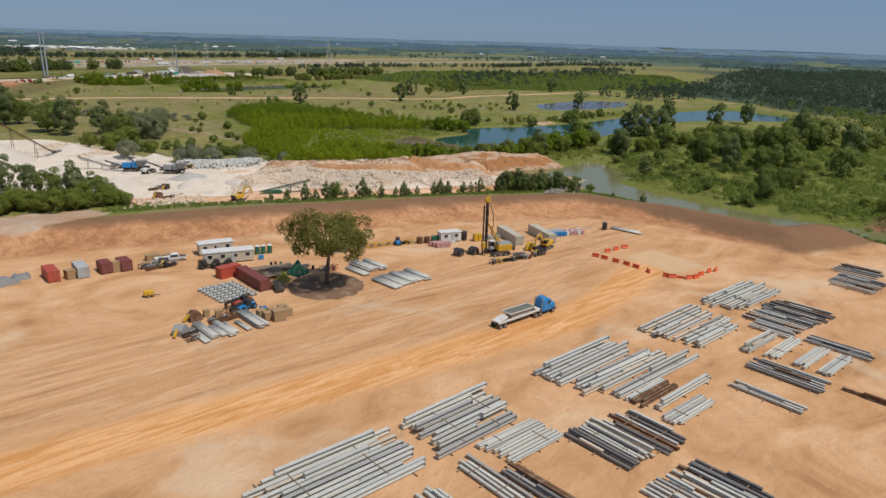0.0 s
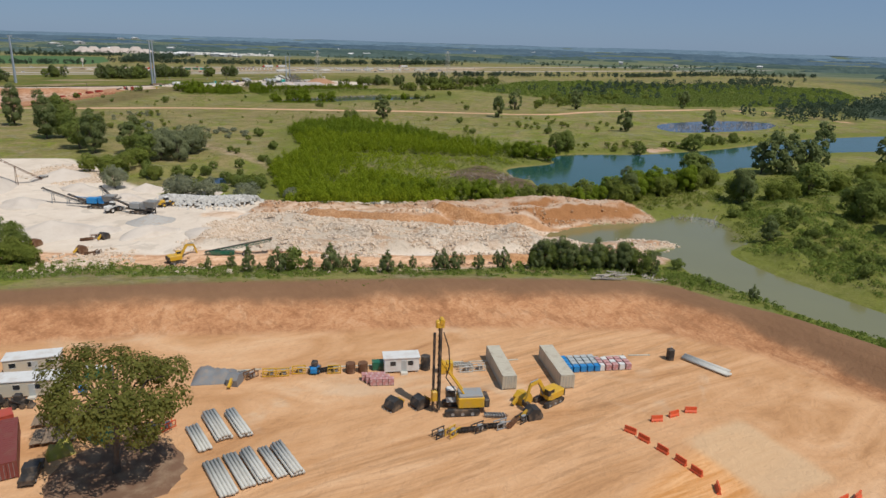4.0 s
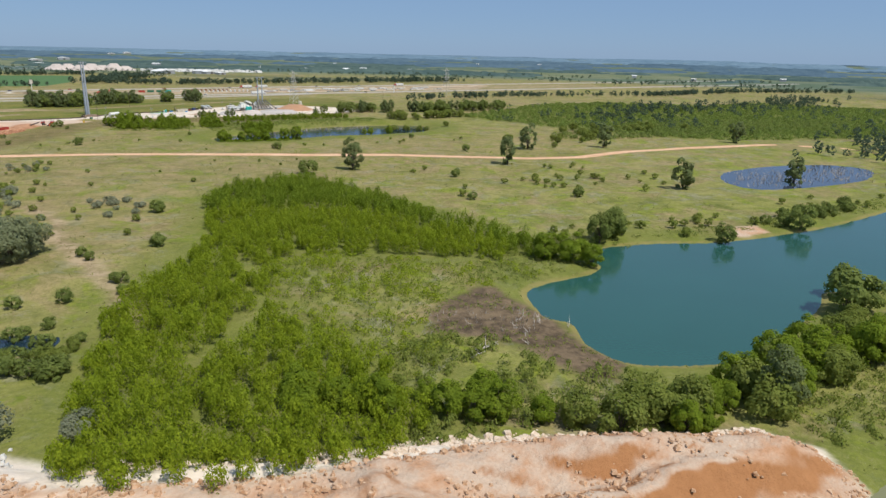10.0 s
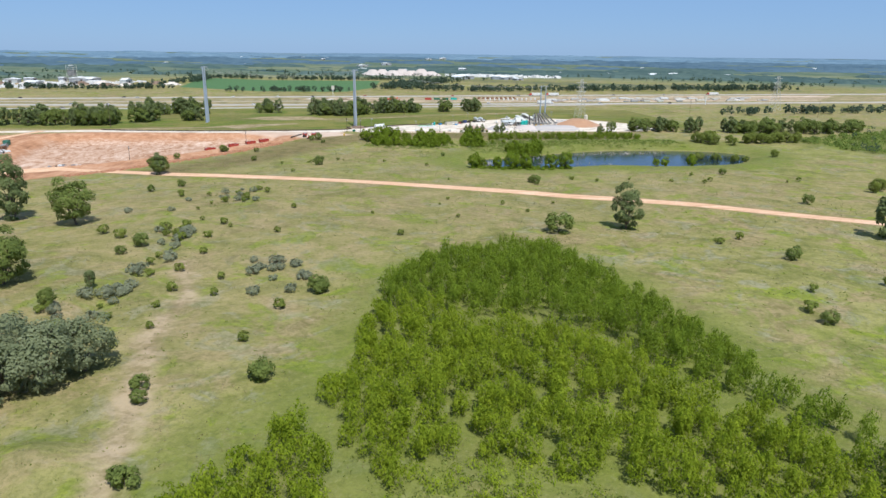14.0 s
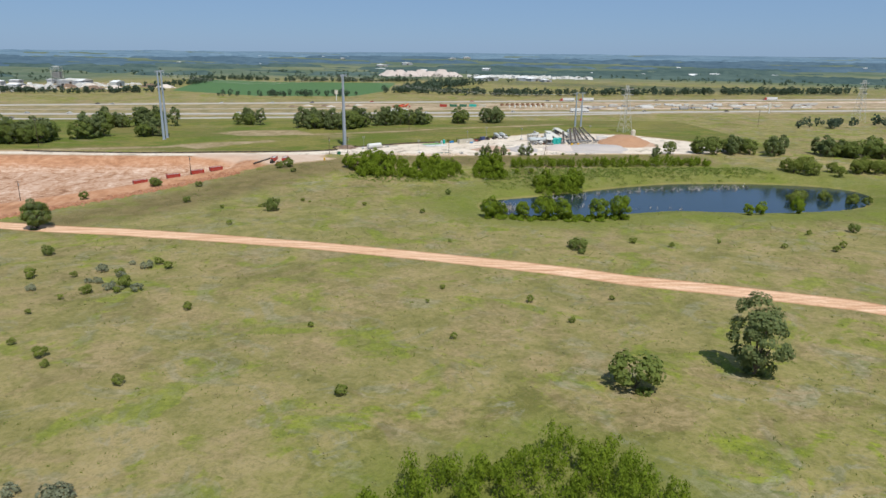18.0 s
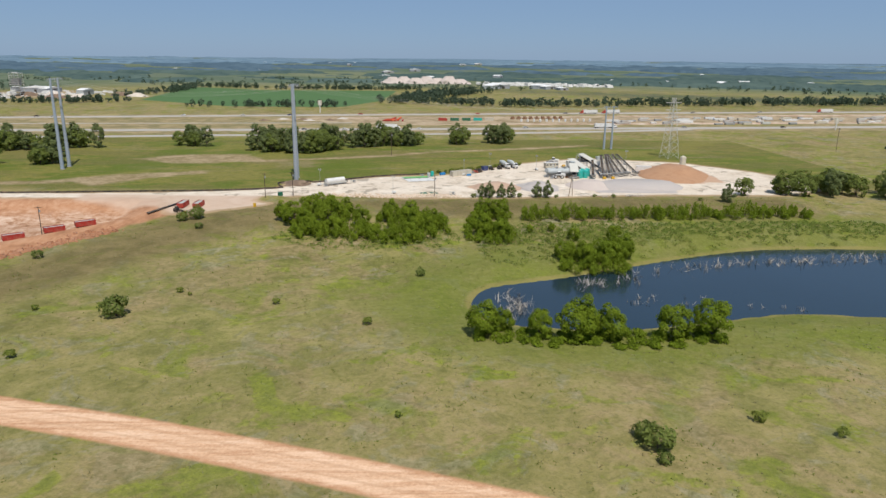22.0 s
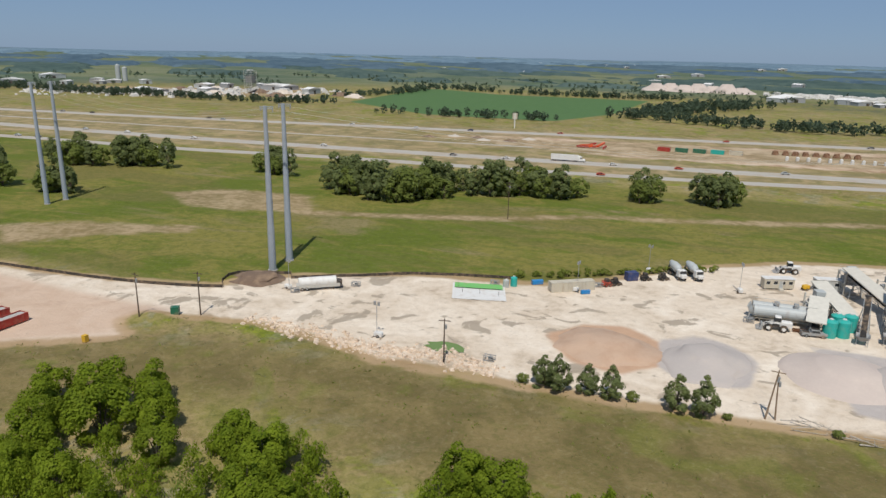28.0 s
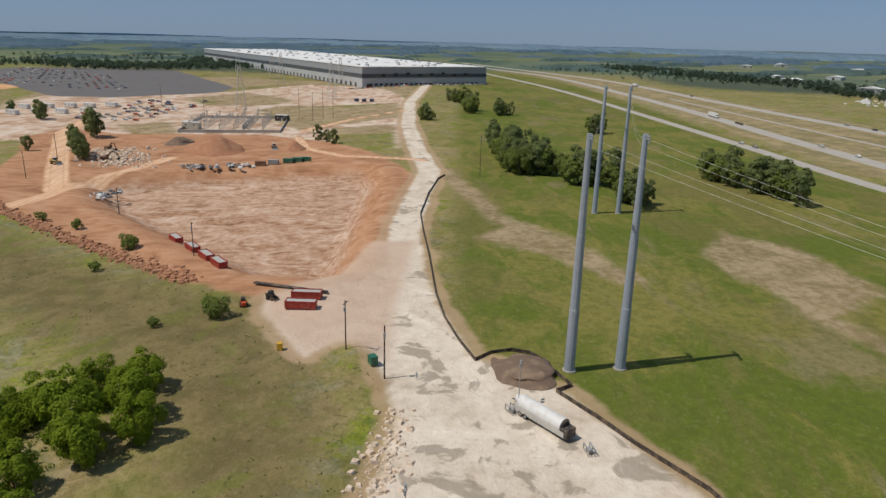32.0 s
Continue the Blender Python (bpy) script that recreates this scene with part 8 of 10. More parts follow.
def rock_bank(name, pts, width, high, label):
    """A long bank of graded stones: a mound skinned with blocks."""
    rng = np.random.default_rng(9)
    place = along(pts, width)
    x, y = place(rng, 2600)
    d = line_distance(x, y, pts)[0]
    h = high * np.maximum(0, 1 - (d / (width * 2.2)) ** 2)
    s = rng.uniform(0.4, 0.95, len(x))
    z = land(x, y) + h * rng.uniform(0.6, 1, len(x))
    base = np.array([(-1, -1, -0.8), (1, -1, -0.8), (1, 1, -0.8), (-1, 1, -0.8), (-0.7, -0.6, 0.7), (0.6, -0.7, 0.6), (0.7, 0.6, 0.8), (-0.5, 0.7, 0.6)])
    v = base[None] * (1 + rng.uniform(-0.3, 0.3, (len(x), 8, 3))) * (s[:, None, None] / 2) + np.stack([x, y, z], 1)[:, None]
    faces = np.array([(3, 2, 1, 0), (4, 5, 6, 7), (0, 1, 5, 4), (1, 2, 6, 5), (2, 3, 7, 6), (3, 0, 4, 7)])
    tagged(new(name, quads(name, v[:, faces].reshape(-1, 4, 3), M_RUBBLE_GREY)), label, "rubble", kind="stuff")


rock_bank("stone_bank", [(110, 288), (120, 279), (135, 272)], 2.6, 2.6, "long bank of grey-white crushed stone")


def conveyor(x, y, turn, long, rise, tone, label, width=1.0, foot=0.6, legs=2, hopper=True):
    """An inclined belt on a lattice frame, from a hopper at the origin up to +x."""
    top = thing("conveyor", x, y, turn, label, "conveyor")
    a, b = Vector((0, 0, foot)), Vector((long, 0, foot + rise))
    fr = Shape()
    for s in (-width / 2, width / 2):
        off = Vector((0, s, 0))
        fr.bar(a + off, b + off, 0.12, 0.14)
        fr.bar(a + off + Vector((0, 0, -0.6)), b + off + Vector((0, 0, -0.6)), 0.1, 0.1)
        n = max(4, int(long / 1.4))
        for i in range(n):
            p, q = a.lerp(b, i / n) + off, a.lerp(b, (i + 1) / n) + off
            fr.bar(p, q + Vector((0, 0, -0.6)), 0.07, 0.07)
    part("frame", fr, tone, top)
    part("belt", Shape().bar(a + Vector((0, 0, 0.12)), b + Vector((0, 0, 0.12)), width * 0.8, 0.08), M_TYRE, top)
    part("head_drum", Shape().rod(b + Vector((0, -width / 2, 0.05)), b + Vector((0, width / 2, 0.05)), 0.3, 10), M_DARK, top)
    for k in range(legs):
        p = a.lerp(b, (k + 1) / (legs + 0.6))
        part("leg", Shape().bar((p.x, -width * 0.9, 0), (p.x, -width * 0.4, p.z), 0.16, 0.16).bar((p.x, width * 0.9, 0), (p.x, width * 0.4, p.z), 0.16, 0.16).bar((p.x, -width * 0.8, p.z * 0.35), (p.x, width * 0.8, p.z * 0.35), 0.1, 0.1), tone, top)
    if hopper:
        hp = Shape()
        hp.add([(-1.5, -1.4, 2.2), (1.4, -1.4, 2.2), (1.4, 1.4, 2.2), (-1.5, 1.4, 2.2), (-0.5, -0.4, 0.8), (0.5, -0.4, 0.8), (0.5, 0.4, 0.8), (-0.5, 0.4, 0.8)], [(0, 1, 5, 4), (1, 2, 6, 5), (2, 3, 7, 6), (3, 0, 4, 7), (4, 5, 6, 7)])
        h = part("hopper", hp, M_GREYPAINT, top)
        part("hopper_leg", Shape().box(-1.2, -1.1, 0.9, 0.12, 0.12, 1.8).box(1.1, -1.1, 0.9, 0.12, 0.12, 1.8).box(-1.2, 1.1, 0.9, 0.12, 0.12, 1.8).box(1.1, 1.1, 0.9, 0.12, 0.12, 1.8), tone, h)
    return top


conveyor(73, 337, 199, 24, 16.5, M_RUST, "rusty stacker conveyor over the limestone heap", 1.2)
green = conveyor(108.2, 216.6, -24, 17, 3.6, M_GREEN, "green mobile conveyor beside the quarry road", 1.1, 0.8, 1, False)
for s in (-0.8, 0.8):
    wheel(green, 10.0, s, 0.5, 0.3)
part("drive_unit", Shape().box(4.5, 0, 0.7, 6.0, 1.5, 0.9, 0, 0.1), M_GREEN, green)
excavator(101.5, 218.6, 10, M_YELLOW, "yellow excavator digging at the quarry road", 0, 0.8)
wheel_loader(108.6, 281.4, 20, M_YELLOW, "dusty yellow wheel loader by the stone bank")


def crusher(x, y, turn, tone, label):
    top = thing("rock_crusher", x, y, turn, label, "crusher")
    tracks(top, 6.0, 2.6, 0.6, 1.0)
    part("chassis", Shape().box(0, 0, 1.5, 9.5, 1.8, 0.6), M_DARK, top)
    part("engine_box", Shape().box(1.5, 0, 2.6, 3.4, 2.2, 1.8, 0, 0.15), tone, top)
    part("jaw_box", Shape().box(-1.6, 0, 2.8, 2.0, 2.0, 2.2, 0, 0.2), tone, top)
    hp = Shape()
    hp.add([(-6.4, -1.8, 4.4), (-2.2, -1.8, 4.4), (-2.2, 1.8, 4.4), (-6.4, 1.8, 4.4), (-5.0, -0.8, 2.2), (-2.6, -0.8, 2.2), (-2.6, 0.8, 2.2), (-5.0, 0.8, 2.2)], [(0, 1, 5, 4), (1, 2, 6, 5), (2, 3, 7, 6), (3, 0, 4, 7), (4, 5, 6, 7)])
    part("feed_hopper", hp, M_GREYPAINT, top)
    part("hopper_prop", Shape().box(-4.8, -0.9, 1.1, 0.25, 0.25, 2.3).box(-4.8, 0.9, 1.1, 0.25, 0.25, 2.3), M_DARK, top)
    part("belt", Shape().bar((2.0, 0, 1.6), (9.5, 0, 4.4), 1.0, 0.35), M_DARK, top)
    part("belt_stay", Shape().rod((3.4, 0, 3.4), (7.5, 0, 3.7), 0.08, 6), tone, top)


crusher(99.5, 274.0, 140, M_GREYPAINT, "grey jaw crusher with its feed hopper full of dust")
crusher(88.0, 287.0, 150, M_BLUE, "blue and grey rock screen among stone heaps")
conveyor(84.0, 294.0, 150, 13, 4.5, M_GREYPAINT, "grey belt conveyor feeding a stone heap", 1.0)
conveyor(94.0, 292.0, 110, 11, 3.5, M_GREYPAINT, "grey belt conveyor feeding a stone heap", 1.0)
wheel_loader(92.0, 279.5, 40, M_WHITE, "white loader parked beside the crusher")
for x, y, a, k in ((84.6, 247.6, 10, "frame"), (86.6, 246.2, 40, "bucket"), (82.2, 246.0, 0, "auger"), (82.4, 233.6, 0, "auger"), (84.0, 233.0, 60, "frame"), (80.4, 236.6, 20, "bucket"), (66, 252, 0, "frame"), (70, 248, 30, "bucket")):
    scrap_part(x, y, a, k, M_RUST if a != 40 else M_DARK, {"bucket": "rusty digging bucket on pale dust", "auger": "rusty drill auger on pale dust", "frame": "rusty machine frame on pale dust"}[k])


def dead_pile(x, y, turn, count, long, label, name="driftwood_pile", r=0.16):
    top = thing(name, x, y, turn, label, "driftwood")
    rng = random.Random(int(x * 7))
    for _ in range(count):
        a, px, py = rng.uniform(-0.5, 0.5), rng.uniform(-long / 2, long / 2), rng.uniform(-1.6, 1.6)
        d = rng.uniform(1.5, 3.2)
        z = rng.uniform(0.15, 1.2)
        s = Shape().rod((px - d * math.cos(a), py - d * math.sin(a), z), (px + d * math.cos(a), py + d * math.sin(a), z + rng.uniform(-0.3, 0.5)), r * rng.uniform(0.8, 2.0), 6, r * 0.5)
        for _ in range(3):
            u = rng.uniform(0, d)
            s.rod((px + u * math.cos(a), py + u * math.sin(a), z), (px + u * math.cos(a) + rng.uniform(-1, 1), py + u * math.sin(a) + rng.uniform(-1, 1), z + rng.uniform(0.2, 1.1)), r * 0.5, 4, r * 0.15)
        part("log", s, M_DEAD, top)


dead_pile(188.0, 150.6, -10, 14, 7, "bleached uprooted trunks piled on the bank")
dead_pile(200.5, 150.4, 10, 8, 4, "bleached uprooted trunks piled on the bank")
dead_pile(232, 276, 30, 7, 8, "bleached fallen branches in the marshy glade", "dead_branches", 0.08)
dead_pile(318, 800.5, 0, 10, 14, "bleached branches along the yard's edge", "dead_branches", 0.08)
dead_pile(338, 801.0, 0, 8, 14, "bleached branches along the yard's edge", "dead_branches", 0.08)


def snags(name, label, pts, count, spread_, lo, hi, water):
    """Drowned twigs standing out of the water."""
    rng = np.random.default_rng(len(name))
    x, y = along(pts, spread_)(rng, count)
    k = 5
    x, y = np.repeat(x, k) + rng.normal(0, 0.5, count * k), np.repeat(y, k) + rng.normal(0, 0.5, count * k)
    h = rng.uniform(lo, hi, len(x))
    p = np.stack([x, y, np.full(len(x), water - 0.1)], 1)
    q = p + np.stack([rng.normal(0, 0.7, len(x)) * h, rng.normal(0, 0.7, len(x)) * h, h], 1)
    w = np.stack([rng.normal(0, 1, len(x)), rng.normal(0, 1, len(x)), np.zeros(len(x))], 1) * 0.07
    tagged(new(name, quads(name, np.stack([p - w, p + w, q + w * 0.3, q - w * 0.3], 1), M_DEAD)), label, "dead wood", kind="stuff")


snags("pond_snags", "pale drowned branches standing in the pond", [(267, 688), (270, 680), (266, 674)], 46, 2.6, 0.7, 2.2, -2.8)
snags("pond_snag_row", "pale drowned branches standing in the pond", [(288, 697), (298, 700), (322, 712), (338, 717), (357, 721), (372, 722), (400, 726)], 110, 1.8, 0.6, 2.2, -2.8)
snags("pond_snag_clumps", "pale drowned branches standing in the pond", [(294, 683), (310, 684), (331, 679), (346, 677)], 22, 2.0, 0.3, 1.2, -2.8)
snags("mud_snags", "pale dead branches lying on drying mud", [(226, 292), (234, 296), (244, 292), (250, 280)], 60, 4.0, 0.4, 1.6, -1.0)
snags("marsh_snags", "dead reeds standing in the marsh", [(475, 395), (520, 410), (580, 400), (560, 385), (500, 385)], 260, 9.0, 0.6, 2.2, -1.3)
snags("channel_snags", "dark drowned stumps in the channel", [(272, 190), (278, 196), (268, 202)], 22, 2.0, 0.6, 2.2, -2.3)

# ---- pylons, poles and wires ----
def pylon(x, y, h, r0, r1, label="tall blue-grey tapered steel transmission pylon in grass"):
    top = thing("steel_pylon", x, y, 0, label, "pylon", "steel pylons")
    n = 12
    s = Shape()
    cuts = [0, 0.28, 0.281, 0.6, 0.601, 1.0]
    for k, u in enumerate(cuts):
        r = r0 + (r1 - r0) * u + (0.06 if k in (1, 3) else 0)
        s.v += [(math.cos(2 * math.pi * i / n) * r, math.sin(2 * math.pi * i / n) * r, u * h) for i in range(n)]
    s.f += [(k * n + i, k * n + (i + 1) % n, (k + 1) * n + (i + 1) % n, (k + 1) * n + i) for k in range(len(cuts) - 1) for i in range(n)] + [tuple((len(cuts) - 1) * n + i for i in range(n))]
    part("shaft", s, M_PYLON, top)
    part("base_flange", Shape().rod((0, 0, -0.2), (0, 0, 0.25), r0 * 1.25, 16), M_CONCRETE, top)
    for k in (0.0, -0.8):
        part("cross_arm", Shape().bar((-1.6, 0, h - 0.3 + k * 0.6), (2.6, 0, h - 0.1 + k * 0.6), 0.18, 0.2), M_PYLON, top)
    part("insulator", Shape().rod((2.4, 0, h - 1.4), (2.4, 0, h - 0.2), 0.14, 8).rod((-1.4, 0, h - 1.4), (-1.4, 0, h - 0.3), 0.14, 8), M_GREYPAINT, top)
    part("ladder_clip", Shape().box(r0 * 0.9, 0, h * 0.18, 0.12, 0.3, h * 0.2), M_PYLON, top)
    return top


PYLONS = ((182.2, 835.3, 45.3, 1.05, 0.5), (180.9, 845.4, 45.3, 1.05, 0.5), (55.6, 867.6, 46, 0.95, 0.5), (54.8, 876.6, 46, 0.95, 0.5), (363, 960, 28, 0.75, 0.4), (368, 960.5, 28, 0.75, 0.4))
for p in PYLONS:
    pylon(*p)


def lattice_tower(x, y, h, w, label="grey lattice transmission tower"):
    top = thing("lattice_tower", x, y, 20, label, "pylon", "lattice towers")
    leg = Shape()
    tops = 0.18
    for i, j in ((-1, -1), (1, -1), (1, 1), (-1, 1)):
        leg.bar((i * w / 2, j * w / 2, 0), (i * w / 2 * tops, j * w / 2 * tops, h), 0.22, 0.22)
    part("leg", leg, M_STEEL, top)
    br = Shape()
    n = 9
    for k in range(n):
        u, v = k / n, (k + 1) / n
        a, b = w / 2 * (1 - u * (1 - tops)), w / 2 * (1 - v * (1 - tops))
        for i, j, i2, j2 in ((-1, -1, 1, -1), (1, -1, 1, 1), (1, 1, -1, 1), (-1, 1, -1, -1)):
            br.bar((i * a, j * a, u * h), (i2 * b, j2 * b, v * h), 0.1, 0.1)
            br.bar((i2 * a, j2 * a, u * h), (i * b, j * b, v * h), 0.1, 0.1)
    part("bracing", br, M_STEEL, top)
    for k in (0.68, 0.8, 0.92):
        part("cross_arm", Shape().bar((-w * 0.7, 0, h * k), (w * 0.7, 0, h * k), 0.3, 0.4), M_STEEL, top)


lattice_tower(393, 921, 36, 8)
for x, y in ((-300, 640), (-420, 700), (-560, 690), (-640, 600), (-760, 560), (-900, 470), (640, 1010)):
    lattice_tower(x, y, 38, 9)


def wood_pole(x, y, h, label="dark wooden utility pole with a crossarm", lean=0.0, arms=1, tone=None):
    top = thing("utility_pole", x, y, plant_rng.uniform(-20, 20), label, "utility pole", "utility poles")
    top.matrix_basis = top.matrix_basis @ pose(0, 0, 0, 0, lean, 0)
    part("post", Shape().rod((0, 0, -0.5), (0, 0, h), 0.17, 8, 0.11), tone or M_POLE, top)
    for k in range(arms):
        part("crossarm", Shape().bar((-1.2, 0.1, h - 0.5 - k * 1.1), (1.2, 0.1, h - 0.5 - k * 1.1), 0.12, 0.14), tone or M_POLE, top)
    part("transformer", Shape().rod((0.3, 0, h - 2.2), (0.3, 0, h - 1.3), 0.22, 10), M_GREYPAINT, top)


for x, y, h, arms in ((177.0, 791.8, 10.4, 1), (187.0, 800.2, 10.6, 1), (248, 799.6, 9.6, 1), (112, 739.5, 10, 1), (52, 691, 10, 1), (-9, 829, 19, 3), (224, 925, 14, 2), (-268, 696, 22, 2), (-229, 714, 22, 1), (-246, 727, 22, 1), (-240, 720, 22, 1), (-219, 635, 18, 1),
                      (-40, 620, 14, 1), (0, 627, 12, 1), (-330, 560, 18, 1), (640, 930, 16, 1), (520, 960, 15, 1)):
    wood_pole(x, y, h, arms=arms)
wood_pole(307, 802, 9.5, "weathered leaning utility pole with a stay", 6, 1, M_TIMBER)
wood_pole(308.6, 802.4, 8.5, "weathered leaning utility pole with a stay", -4, 0, M_TIMBER)


def cable(name, a, b, sag, r, label="thin overhead power line"):
    s = Shape()
    a, b = Vector(a), Vector(b)
    n = 14
    pts = [a.lerp(b, i / n) - Vector((0, 0, sag * 4 * (i / n) * (1 - i / n))) for i in range(n + 1)]
    way = (b - a).normalized()
    side = way.cross(Vector((0, 0, 1))).normalized()
    for p in pts:
        s.v += [tuple(p + side * r), tuple(p + Vector((0, 0, r))), tuple(p - side * r), tuple(p - Vector((0, 0, r)))]
    s.f += [(4 * i + k, 4 * i + (k + 1) % 4, 4 * i + 4 + (k + 1) % 4, 4 * i + 4 + k) for i in range(n) for k in range(4)]
    tagged(new(name, s.mesh(name, M_STEEL)), label, "power line")


for (ax, ay), (bx, by) in (((182.2, 835.3), (55.6, 867.6)), ((180.9, 845.4), (54.8, 876.6)), ((180.9, 845.4), (368, 960.5)), ((182.2, 835.3), (363, 960))):
    for dz in (44.6, 43.2):
        hb = 45.5 if bx < 100 else 27
        cable("power_line", (ax + 1, ay, 3 + dz), (bx + 1, by, 3 + min(dz, hb)), 4.5, 0.022)


# ---- silt fence, spoil pad ----
def silt_fence(pts, label):
    top = thing("silt_fence", *pts[0], 0, label, "fence", z=0)
    top.matrix_basis = Matrix.Identity(4)
    for (ax, ay), (bx, by) in zip(pts[:-1], pts[1:]):
        part("cloth", Shape().bar((ax, ay, level(ax, ay) + 0.35), (bx, by, level(bx, by) + 0.35), 0.12, 0.9), M_SILT, top)
        part("stake", Shape().box(ax, ay, level(ax, ay) + 0.5, 0.1, 0.1, 1.2), M_TIMBER, top)


silt_fence([(-10, 813), (-0.5, 809.8), (30, 806), (63.7, 803.6), (85, 805), (110, 807.2), (142, 809.4), (157, 811.4), (170, 814.5), (179.4, 817.4)], "low black silt fence along the haul road")
silt_fence([(179.4, 817.4), (176.8, 820.4), (175.4, 824.9), (176.2, 828.4), (178.4, 830.2), (185, 833), (188.7, 834.6), (190.9, 831.4), (199.4, 836.8), (207.6, 841.4), (218.6, 848.6), (232, 853.4), (246, 857)], "low black silt fence round a spoil pad")
heap("spoil_mound", 183.5, 826.5, 7.5, 6.0, 1.3, M_BROWN_EARTH, "low mound of brown turned earth", 12, 30, 0.5, 0.15)
for k in range(40):
    u = k / 39
    plant(SHRUBS, 246 + 52 * u + plant_rng.uniform(-1, 1), 858 + 31 * u + plant_rng.uniform(-1.2, 1.2), plant_rng.uniform(0.5, 0.9))
# the large willow clump west of the pond
for x, y, s in ((201, 760, 0.95), (196, 752, 0.85), (214, 758, 0.8), (220, 752, 0.75), (208, 764, 0.75), (201, 746, 0.8), (191, 758, 0.8)):
    plant(WILLOWS, x, y, s)


# ---- the batching yard ----
def tanker(x, y, turn):
    top = thing("bulk_trailer", x, y, turn, "long white cylindrical bulk trailer parked on pale ground", "trailer")
    part("barrel", Shape().rod((-5.4, 0, 2.1), (4.2, 0, 2.1), 1.25, 18), M_WHITE, top, shade=False)
    part("skirt", Shape().box(-0.4, 0, 1.2, 11.0, 2.4, 0.9), M_STEEL, top)
    part("hood", Shape().box(4.9, 0, 1.5, 1.6, 2.3, 1.5, 0, 0.15), M_DARK, top)
    part("end_cap", Shape().rod((4.2, 0, 2.1), (4.5, 0, 2.1), 1.2, 18, 0.9), M_DARK, top)
    for wx in (-4.6, -3.4):
        for s in (-1, 1):
            wheel(top, wx, s * 1.0, 0.5, 0.4)
    part("landing_leg", Shape().box(3.4, -0.8, 0.45, 0.2, 0.2, 0.9).box(3.4, 0.8, 0.45, 0.2, 0.2, 0.9), M_DARK, top)


tanker(202.2, 827.6, 38)


def light_tower(x, y, h=7.5):
    top = thing("light_tower", x, y, plant_rng.uniform(0, 360), "towed floodlight mast standing on pale ground", "light tower", "light towers")
    part("cart", Shape().box(0, 0, 0.75, 1.9, 1.1, 0.9, 0, 0.12), M_WHITE, top)
    for s in (-0.6, 0.6):
        wheel(top, 0, s, 0.33, 0.2)
    part("mast", Shape().rod((0.4, 0, 1.0), (0.4, 0, h), 0.07, 8), M_GREYPAINT, top)
    for i, j in ((-0.5, 0), (0.5, 0), (-0.5, 0.45), (0.5, 0.45)):
        part("floodlight", Shape().box(0.4 + i, 0, h + j, 0.5, 0.3, 0.38, 0, 0.05), M_GREYPAINT, top)
    part("outrigger", Shape().bar((-1.0, -1.3, 0.15), (-1.0, 1.3, 0.15), 0.1, 0.1).bar((1.0, -1.3, 0.15), (1.0, 1.3, 0.15), 0.1, 0.1), M_DARK, top)


for x, y in ((230.2, 806.0), (263.8, 854.6), (194.8, 824.2), (304, 872), (358, 893), (280, 880)):
    light_tower(x, y)


def tank(x, y, r, h, tone, label, group=""):
    top = thing("tank", x, y, 0, label, "tank", group)
    part("shell", Shape().rod((0, 0, 0), (0, 0, h), r, 18), tone, top, shade=False)
    part("dome", Shape().rod((0, 0, h), (0, 0, h + r * 0.35), r, 18, r * 0.35), tone, top)
    part("lid", Shape().rod((0, 0, h + r * 0.35), (0, 0, h + r * 0.45), r * 0.3, 10), M_WHITE, top)


for x, y, r, h in ((247.6, 851.4, 0.9, 2.4), (322.2, 848.4, 1.5, 3.6), (325.0, 849.4, 1.5, 3.6), (324.2, 853.2, 1.5, 3.6), (327.0, 854.0, 1.5, 3.6)):
    tank(x, y, r, h, M_TEAL, "teal plastic water tank on pale ground", "teal tanks")
tank(245.9, 849.8, 0.8, 1.9, M_GREY_BOX, "pale grey tank beside a teal one")
tank(390, 890, 1.7, 5.0, M_CREAM, "cream upright tank at the yard's far edge")
container(262.4, 854.8, 35 - 90, 12.2, M_CREAM, "long cream storage box at the yard's edge")
crate(253.0, 855.6, 35, 3.0, 1.2, 1.0, M_BLUE, "blue plastic form boxes")
crate(266.4, 853.4, 35, 2.4, 0.9, 0.8, M_BLUE, "blue plastic form boxes")
crate(276.0, 870.4, 35, 3.2, 2.2, 2.2, M_NAVY, "dark blue steel box")
for x, y, tone in ((279.6, 871.8, M_DARK), (284.2, 874.2, M_DARK), (270.6, 862.0, M_RED), (272.6, 864.0, M_DARK)):
    skid_steer(x, y, 40, tone, "small loader parked at the yard's edge")
for x, y, a, k in ((268.6, 860.6, 20, "frame"), (271.6, 866.0, 70, "auger"), (242.6, 850.4, 0, "frame"), (305.6, 850.0, 0, "frame"), (316.4, 848.0, 10, "auger"), (256, 804.6, 0, "frame"), (198.0, 822.6, 30, "frame"), (209.6, 833.4, 10, "frame")):
    scrap_part(x, y, a, k, M_RUST if k == "auger" else M_GREYPAINT, "machine frame standing on pale ground" if k == "frame" else "screw auger lying on pale ground")
# wash sheet
sheet = Shape()
for j in range(9):
    for i in range(13):
        u, v = i / 12, j / 8
        px, py = 231.8 + 13.4 * u + 4.2 * v, 847.2 + 3.4 * u - 11.8 * v
        sheet.v.append((px, py, level(px, py) + 0.10 + 0.12 * abs(noise.noise(Vector((u * 6, v * 6, 0)))) + 0.7 * max(0, (v - 0.1)) * max(0, 0.42 - v)))
sheet.f += [(j * 13 + i, (j + 1) * 13 + i, (j + 1) * 13 + i + 1, j * 13 + i + 1) for j in range(8) for i in range(12)]
sheet_top = thing("wash_out_sheet", 0, 0, 0, "white and green plastic sheeting spread on pale ground", "sheet", z=0)
